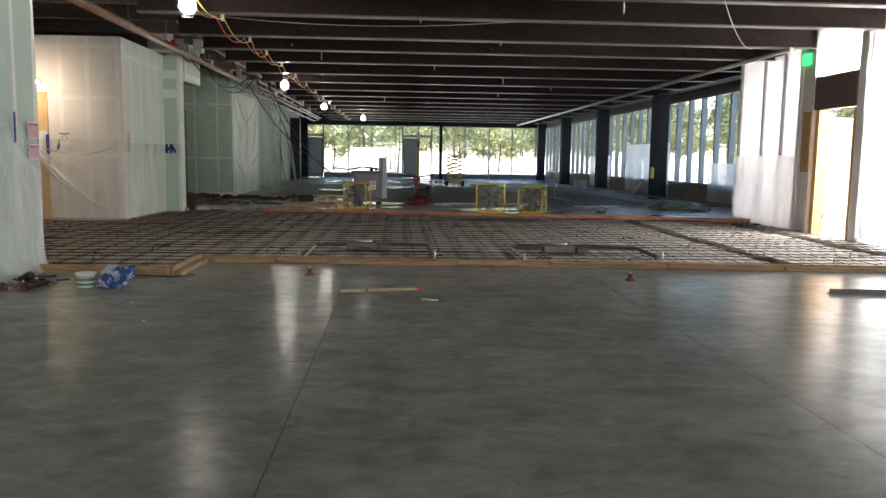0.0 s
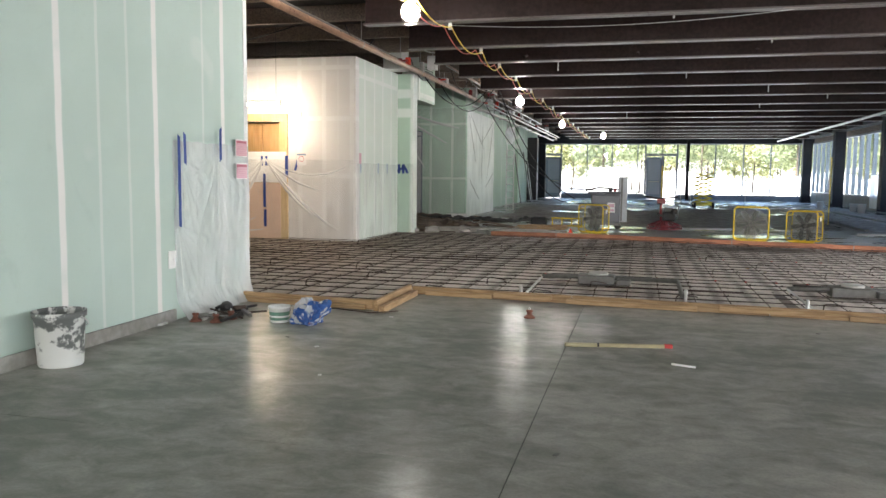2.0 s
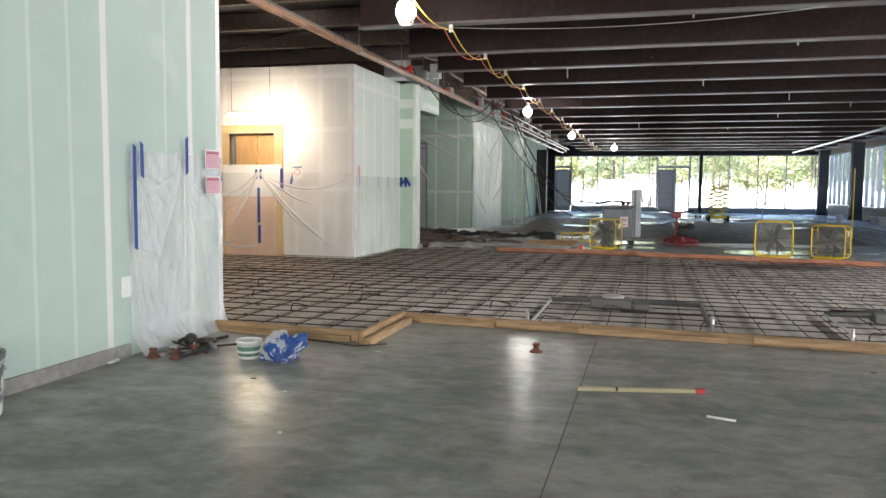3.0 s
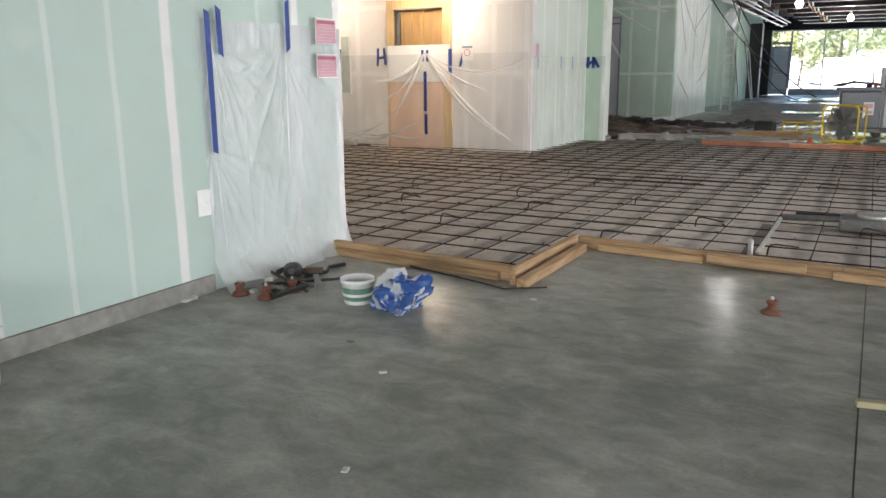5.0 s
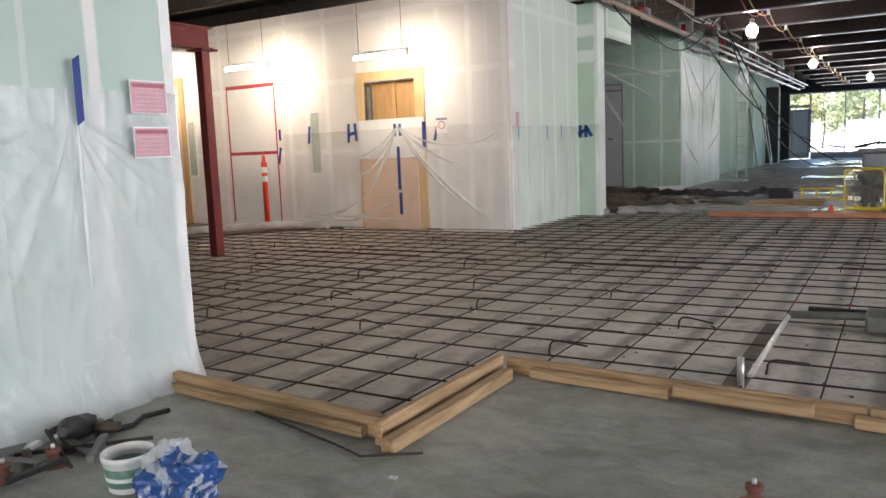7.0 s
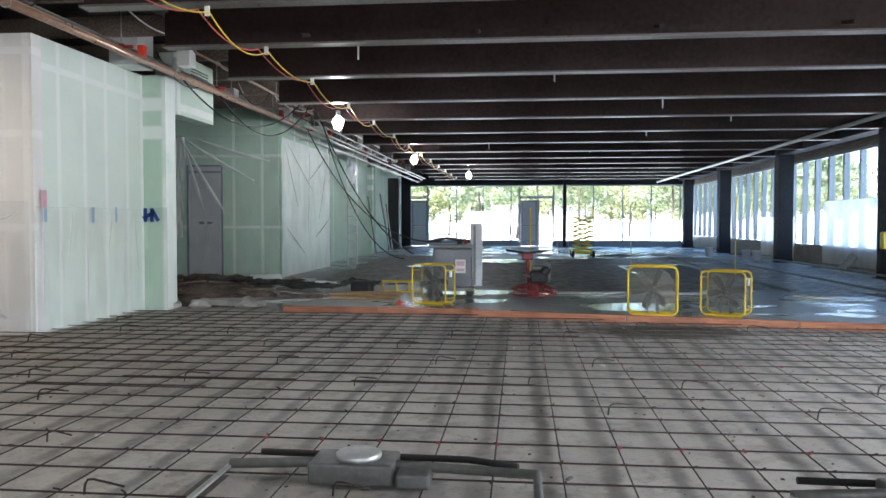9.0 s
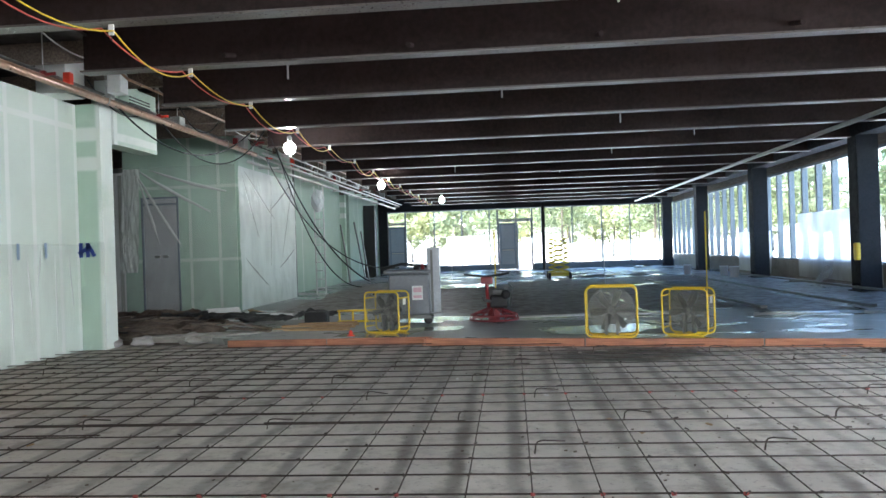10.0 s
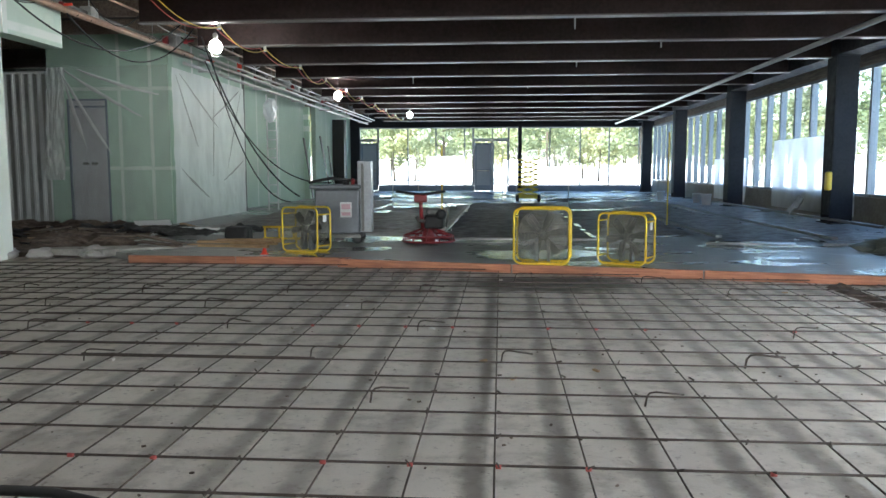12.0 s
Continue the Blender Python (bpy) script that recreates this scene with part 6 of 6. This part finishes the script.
single("hard_hat_vest", soft_box(-0.06, 0.06, -0.08, 0.08, -0.2, 0.2, 0.04), M_YELLOW, "yellow and orange vest hung on the column", "vest", pose(8.40, 26.2, 0.9))
single("film_heap", sheet((8.2, 28.2, 0.01), (0.9, 2.6, 0.0), (0.35, -0.1, 0.5), 30, 10, 0.16, 61, 0.6), M_FILM, "heap of clear film under the side windows", "plastic sheet")
tarp = bmesh.new()
bmesh.ops.create_icosphere(tarp, subdivisions=3, radius=0.5)
for v in tarp.verts:
    d = v.co.normalized()
    k = 1 + 0.4 * noise.noise(d * 3)
    v.co = Vector((d.x * 0.75 * k, d.y * 0.5 * k, max(0.22 * d.z * k, 0)))
single("tarp_bundle", tarp, plain("olive_tarp", (0.16, 0.18, 0.15), 0.6), "folded olive tarp beside the white panels", "tarp", pose(7.3, 20.4, 0.0))

# spoil and scrap timber at the recess
def spoil_bed():
    """Churned earth, low at its rim."""
    bm = bmesh.new()
    nx, ny = 90, 90
    grid = []
    for j in range(ny + 1):
        row = []
        for i in range(nx + 1):
            a, b = i / nx, j / ny
            y = 19.95 + 5.3 * b
            x = -10.2 + a * (6.3 - 1.5 * b)
            rim = min(1, 6 * a, 6 * (1 - a), 6 * b, 8 * (1 - b))
            q = Vector((x, y, 0))
            h = 0.09 + 0.16 * noise.noise(q * 0.9) + 0.10 * noise.noise(q * 2.3) + 0.06 * noise.noise(q * 6) + 0.03 * noise.noise(q * 13)
            row.append(bm.verts.new((x, y, -0.035 + max(h, 0.0) * rim)))
        grid.append(row)
    for j in range(ny):
        for i in range(nx):
            bm.faces.new((grid[j][i], grid[j][i + 1], grid[j + 1][i + 1], grid[j + 1][i]))
    return bm


single("churned_earth", spoil_bed(), M_DIRT, "churned dark brown earth in the side recess", "spoil")
rng = random.Random(21)
M_OLD = wood("weathered_board", (0.22, 0.17, 0.13), (0.11, 0.085, 0.07), 7, 0)
for i in range(40):
    x, y = rng.uniform(-8.6, -3.4), rng.uniform(20.2, 24.6)
    x -= (y - 20.4) * 0.30
    L = rng.uniform(0.3, 1.4)
    single("scrap_board", soft_box(-L / 2, L / 2, -0.045, 0.045, 0, rng.uniform(0.015, 0.04), 0.004, 1), (M_OLD, M_BLADE, M_OLD, M_DIRT, M_OLD, M_BLACK, M_LUMBER, M_OLD)[i % 8], "scrap board thrown on the earth", "board", pose(x, y, 0.02 + 0.035 * (i % 3), rng.uniform(-8, 8), rng.uniform(-6, 6), rng.uniform(-60, 60)), "scrap boards")
for i, (x, y, w, d, a) in enumerate(((-5.2, 22.0, 1.3, 0.6, 8), (-4.3, 21.6, 1.1, 0.5, -6), (-6.3, 22.8, 0.9, 0.5, 20), (-3.5, 22.6, 0.8, 0.5, -15), (-7.6, 21.4, 1.0, 0.5, 12))):
    single("black_sheeting", sheet((0, 0, 0), (w, 0, 0), (0, d, 0.05), 24, 12, 0.12, 70 + i, 0.5), M_BLACK, "crumpled black plastic thrown on the earth", "plastic sheet", pose(x, y, 0.03, 0, 0, a), "black sheeting")
for i in range(14):
    bm = bmesh.new()
    bmesh.ops.create_icosphere(bm, subdivisions=3, radius=rng.uniform(0.10, 0.24))
    for v in bm.verts:
        v.co *= 1 + 0.5 * noise.noise(v.co * 7 + Vector((i, 0, 0)))
        v.co.z *= 0.45
    near = i < 8
    single("spoil_mound", bm, M_COVER if near else M_DIRT, "lump of dug earth beside the bar mat" if near else "small mound of dark earth", "spoil", pose(rng.uniform(-7.4, -4.2) if near else rng.uniform(-8.5, -3.9), rng.uniform(19.75, 20.0) if near else rng.uniform(20.6, 24.6), -0.03 if near else 0.02), "spoil mounds")
for x, y, a in ((-5.8, 24.0, 35), (-4.2, 22.3, 12)):
    single("white_rag", sheet((0, 0, 0), (0.7, 0, 0), (0, 0.18, 0.1), 14, 6, 0.05, x), M_WHITE, "strip of white film on the earth", "plastic sheet", pose(x, y, 0.02, 0, 0, a), "film scraps")
single("concrete_wash", prism(((-5.2, 19.85), (-4.2, 19.75), (-3.6, 20.15), (-2.3, 21.2), (-2.7, 21.35), (-3.9, 20.5), (-5.1, 20.1)), -0.06, 0.03), plain("spilt_concrete", (0.34, 0.32, 0.29), 0.85, 0, 10, 0.4, 2.0, 0.5), "pale spill of hardened concrete", "concrete")
yl = thing("yellow_frame", "low yellow metal frame lying by the fan", "frame", pose(-2.1, 21.7, 0.0, 0, 0, -5))
for x in (-0.35, -0.1, 0.15, 0.4):
    part("upright", tube(((x, 0, 0.02), (x, 0, 0.22)), 0.02, 6), M_YELLOW, yl)
for z in (0.03, 0.22):
    part("rail", tube(((-0.38, 0, z), (0.43, 0, z)), 0.02, 6), M_YELLOW, yl)
for i in range(5):
    single("timber", plank(1.3 - 0.1 * i, 0.09, 0.04), M_LUMBER, "rough lumber stacked by the fan", "lumber", pose(-3.3 + 0.1 * i, 20.6 + 0.14 * i, 0.0 + 0.042 * (i % 2), 0, 0, 4 * i - 6), "lumber stack")
single("motor_unit", soft_box(-0.2, 0.2, -0.15, 0.15, 0, 0.26, 0.06), M_BLACK, "black motor unit on the spoil", "motor", pose(-2.75, 21.3, 0.0))
single("traffic_cone", lathe([(0.10, 0), (0.10, 0.01), (0.07, 0.02), (0.03, 0.14), (0.012, 0.15)], 14), M_ORANGE, "small orange cone at the fan foot", "cone", pose(-1.80, 19.62, 0.0) @ Matrix.Scale(0.6, 4))


# ---------------------------------------------------------------- outdoors
def tree(m, height, spread, mat, seed, dens=900):
    r = random.Random(seed)
    t = thing("tree", "leafy tree outside the windows", "tree", m, "outdoor trees")
    bm = bmesh.new()
    tube([(0.1 * math.sin(k), 0.1 * math.cos(k * 1.3), height * 0.8 * k / 6) for k in range(7)], lambda a: 0.10 * (1 - 0.75 * a) * height / 8, 8, bm)
    limbs = []
    for k in range(11):
        z = height * (0.22 + 0.055 * k)
        a = k * 2.4 + r.uniform(-0.4, 0.4)
        L = spread * (1.05 - 0.055 * k) * r.uniform(0.7, 1.1)
        end = Vector((L * math.cos(a), L * math.sin(a), z + L * r.uniform(0.15, 0.6)))
        tube([(0, 0, z), end * 0.5 + Vector((0, 0, z * 0.5)), end], lambda q: 0.05 * (1 - 0.8 * q), 5, bm)
        limbs.append((Vector((0, 0, z)), end))
    part("trunk", bm, M_BARK, t)
    verts, faces = [], []
    for k in range(dens):
        a, b = limbs[r.randrange(len(limbs))]
        p = a.lerp(b, r.uniform(0.35, 1.12)) + Vector((r.gauss(0, 0.5), r.gauss(0, 0.5), r.gauss(0, 0.4))) * spread * 0.30
        s = r.uniform(0.10, 0.26)
        u = Vector((r.gauss(0, 1), r.gauss(0, 1), r.gauss(0, 1))).normalized()
        v = u.orthogonal().normalized() * s * 0.7
        u = u * s
        i0 = len(verts)
        verts += [p - u, p + v, p + u, p - v]
        faces.append((i0, i0 + 1, i0 + 2, i0 + 3))
    me = bpy.data.meshes.new("crown")
    me.from_pydata(verts, [], faces)
    me.materials.append(mat)
    c = new("crown", me)
    c.parent = t
    return t


kinds = [tree(pose(-60, 140, -0.3), 10, 3.6, M_LEAF, 1, 3000), tree(pose(-68, 140, -0.3), 9, 3.2, M_LEAF2, 2, 2600), tree(pose(-76, 140, -0.3), 13, 3.6, M_LEAF3, 3, 3200)]
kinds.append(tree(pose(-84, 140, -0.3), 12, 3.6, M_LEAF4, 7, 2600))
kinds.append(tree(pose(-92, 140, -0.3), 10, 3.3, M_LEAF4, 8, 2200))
rng = random.Random(5)
for i in range(22):
    copy_thing(kinds[i % 3], pose(-30 + i * 3.2 + rng.uniform(-1.2, 1.2), 84 + rng.uniform(-4, 18), -0.3, 0, 0, rng.uniform(0, 360)))
for i in range(26):
    copy_thing(kinds[(i + 1) % 3], pose(-42 + i * 3.4 + rng.uniform(-1.2, 1.2), 108 + rng.uniform(-6, 14), -0.3, 0, 0, rng.uniform(0, 360)))
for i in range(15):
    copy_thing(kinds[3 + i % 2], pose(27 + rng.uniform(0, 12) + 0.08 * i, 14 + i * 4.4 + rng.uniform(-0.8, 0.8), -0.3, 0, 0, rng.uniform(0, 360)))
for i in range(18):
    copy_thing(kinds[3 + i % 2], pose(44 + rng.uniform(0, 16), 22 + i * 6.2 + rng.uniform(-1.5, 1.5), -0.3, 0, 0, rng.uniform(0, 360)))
fence = thing("site_hoarding", "tall white sunlit hoarding outside the far windows", "fence")
for i in range(26):
    if i % 7 not in (1, 3, 5):
        part("hoarding_panel", boxes((-40 + 3.2 * i, -36.84 + 3.2 * i, 73.9, 74.0, -0.3, (1.5, 1.9, 1.3, 2.2)[i % 4])), M_WHITE, fence)
for i in range(27):
    part("hoarding_post", boxes((-40.1 + 3.2 * i, -39.94 + 3.2 * i, 74.01, 74.15, -0.3, 1.6)), M_CONDUIT, fence)
structure("outdoor_path", boxes((-40, 60, 51.5, 66, -0.299, -0.29)), plain("pale_paving", (0.62, 0.60, 0.56), 0.85, 0, 4, 0.15, 0.3), "pale sunlit paving outside the far windows", "pavement")
structure("outdoor_path_side", boxes((10.5, 18, -20, 51.4, -0.299, -0.29)), plain("pale_paving_side", (0.60, 0.58, 0.55), 0.85, 0, 4, 0.15, 0.3), "pale sunlit paving outside the side windows", "pavement")

# ---------------------------------------------------------------- reinforcement
mat_ = thing("rebar_mat", "rusty steel reinforcing bars tied in a square grid on chairs", "rebar", kind="")
def bar_mesh(name, length, along):
    r = 0.0064 if along == 0 else 0.0046
    end = (length, 0, 0) if along == 0 else (0, length, 0)
    return mesh_of(name, tube(((0, 0, 0), end), r, 6), M_REBAR)
def bar(me, x, y, z, turn=0.0):
    o = new("bar", me)
    o.parent = mat_
    o.matrix_basis = pose(x, y, z, 0, 0, turn)
rng = random.Random(12)
GX, SX, GY, SY = 1.475, 0.372, 12.345, 0.352
long_x = bar_mesh("bar_cross", 19.4, 0)
left_x = bar_mesh("bar_cross_short", 8.6, 0)
for k in range(-10, 20):
    y = GY + SY * k
    dz = rng.uniform(-0.004, 0.004)
    reach = (19.05 - y) / 0.195 - 0.6 + 11.6
    if y < 9.6:
        bar(left_x, -11.3, y, -0.062 + dz)
    elif y < 10.0:
        bar(bar_mesh("bar_cross", 12.2, 0), -11.6, y, -0.062 + dz, rng.uniform(-0.1, 0.0))
    elif reach > 19.4:
        bar(long_x, -11.6 + rng.uniform(-0.1, 0.1), y, -0.062 + dz, rng.uniform(-0.12, 0.12))
    else:
        bar(bar_mesh("bar_cross", max(reach, 10.9), 0), -11.6, y, -0.062 + dz, rng.uniform(-0.05, 0.05))
runs = {}
for k in range(-34, 18):
    x = GX + SX * k + rng.uniform(-0.012, 0.012)
    if x < -4.35:
        y0 = 9.0
    elif x < -2.65:
        y0 = 8.75
    else:
        y0 = front_line(x) + 0.08
    y1 = (16.5 if x < -6.0 else 19.2 if x < -0.6 else rear_line(x) - 0.06)
    L = round(y1 - y0, 1)
    if L not in runs:
        runs[L] = bar_mesh("bar_long", L, 1)
    bar(runs[L], x, y0, -0.080, rng.uniform(-0.25, 0.25))
hookm = mesh_of("hook_bar", tube([(0, 0, -0.05), (0.01, 0, 0.02), (0.03, 0, 0.045), (0.07, 0, 0.052), (0.26, 0.02, 0.03)], 0.0070, 6), M_REBAR)
chair = mesh_of("bar_chair", boxes((-0.02, 0.02, -0.02, 0.02, -0.045, 0.0)), M_BASE)
tie = mesh_of("red_mark", lathe([(0.0095, -0.012), (0.010, 0.0), (0.0095, 0.012)], 8), plain("red_marker", (0.42, 0.07, 0.06), 0.6))
for j in range(9):
    for i in range(12):
        if rng.random() < 0.25:
            continue
        x = -8.6 + i * 1.45 + 0.6 * (j % 2) + rng.uniform(-0.15, 0.15)
        y = 10.45 + j * 0.93 + rng.uniform(-0.1, 0.1)
        if x > 7.6 or (x < -6 and y > 16.2) or y > min(18.7, rear_line(x) - 0.35):
            continue
        o = new("hook_bar", hookm)
        o.parent = mat_
        o.matrix_basis = pose(x, y, -0.06, 0, 0, rng.uniform(-22, 25)) @ Matrix.Scale(rng.uniform(0.75, 1.0), 4)
        o = new("bar_chair", chair)
        o.parent = mat_
        o.matrix_basis = pose(GX + SX * round((x - GX) / SX), GY + SY * round((y - GY) / SY), -0.085)
for row in (0, 8):
    for k in range(-9, 9):
        if rng.random() < 0.35:
            continue
        o = new("red_mark", tie)
        o.parent = mat_
        o.matrix_basis = pose(GX + SX * k, GY + SY * row, -0.062, 0, 90, 0)
spl = mesh_of("lap_bar", tube(((0, 0, 0), (1.6, 0, 0)), 0.0075, 6), M_REBAR)
for i in range(26):
    o = new("lap_bar", spl)
    o.parent = mat_
    o.matrix_basis = pose(rng.uniform(-9, 6), GY + SY * rng.randrange(-4, 14) + 0.022, -0.06, 0, 0, rng.uniform(-0.5, 0.5))

# tie wires at the crossings, and chips swept under the bars
bm = bmesh.new()
for k in range(-10, 18):
    y = GY + SY * k
    for i in range(-34, 17):
        x = GX + SX * i
        if y > min(18.9, rear_line(x) - 0.1) or y < (9.0 if x < -4.3 else front_line(x) + 0.1) or (x < -6 and y > 16.4) or rng.random() < 0.35:
            continue
        m = pose(x + rng.uniform(-0.012, 0.012), y, -0.056, rng.uniform(-30, 30), rng.uniform(-30, 30), rng.uniform(0, 180))
        box(bm, -0.018, 0.018, -0.003, 0.003, -0.004, 0.006, m)
tagged(part("tie_wire", bm, M_REBAR, mat_), kind="stuff")
bm = bmesh.new()
for i in range(420):
    x, y = rng.uniform(-9.5, 7.5), rng.uniform(9.9, 18.6)
    if y > rear_line(x) - 0.1 or (x < -5.7 and y > 16.4) or y < front_line(x) + 0.2:
        continue
    a = rng.uniform(0.004, 0.011)
    box(bm, -a, a, -a * 0.6, a * 0.6, 0, a * 0.7, pose(x, y, -0.10, 0, 0, rng.uniform(0, 180)))
single("floor_chips", bm, M_DIRT, "brown chips and crumbs scattered under the bars", "debris", kind="stuff")
for i in range(24):
    x, y = rng.uniform(-6.5, 6.5), rng.uniform(10.6, 17.4)
    single("scrap", soft_box(-0.03, 0.03, -0.012, 0.012, 0, 0.012, 0.004, 1), (M_WHITE, M_LUMBER, M_BLADE)[i % 3], "small pale offcut lying under the bars", "scrap", pose(x, y, -0.10, 0, 0, rng.uniform(0, 180)), "scraps")
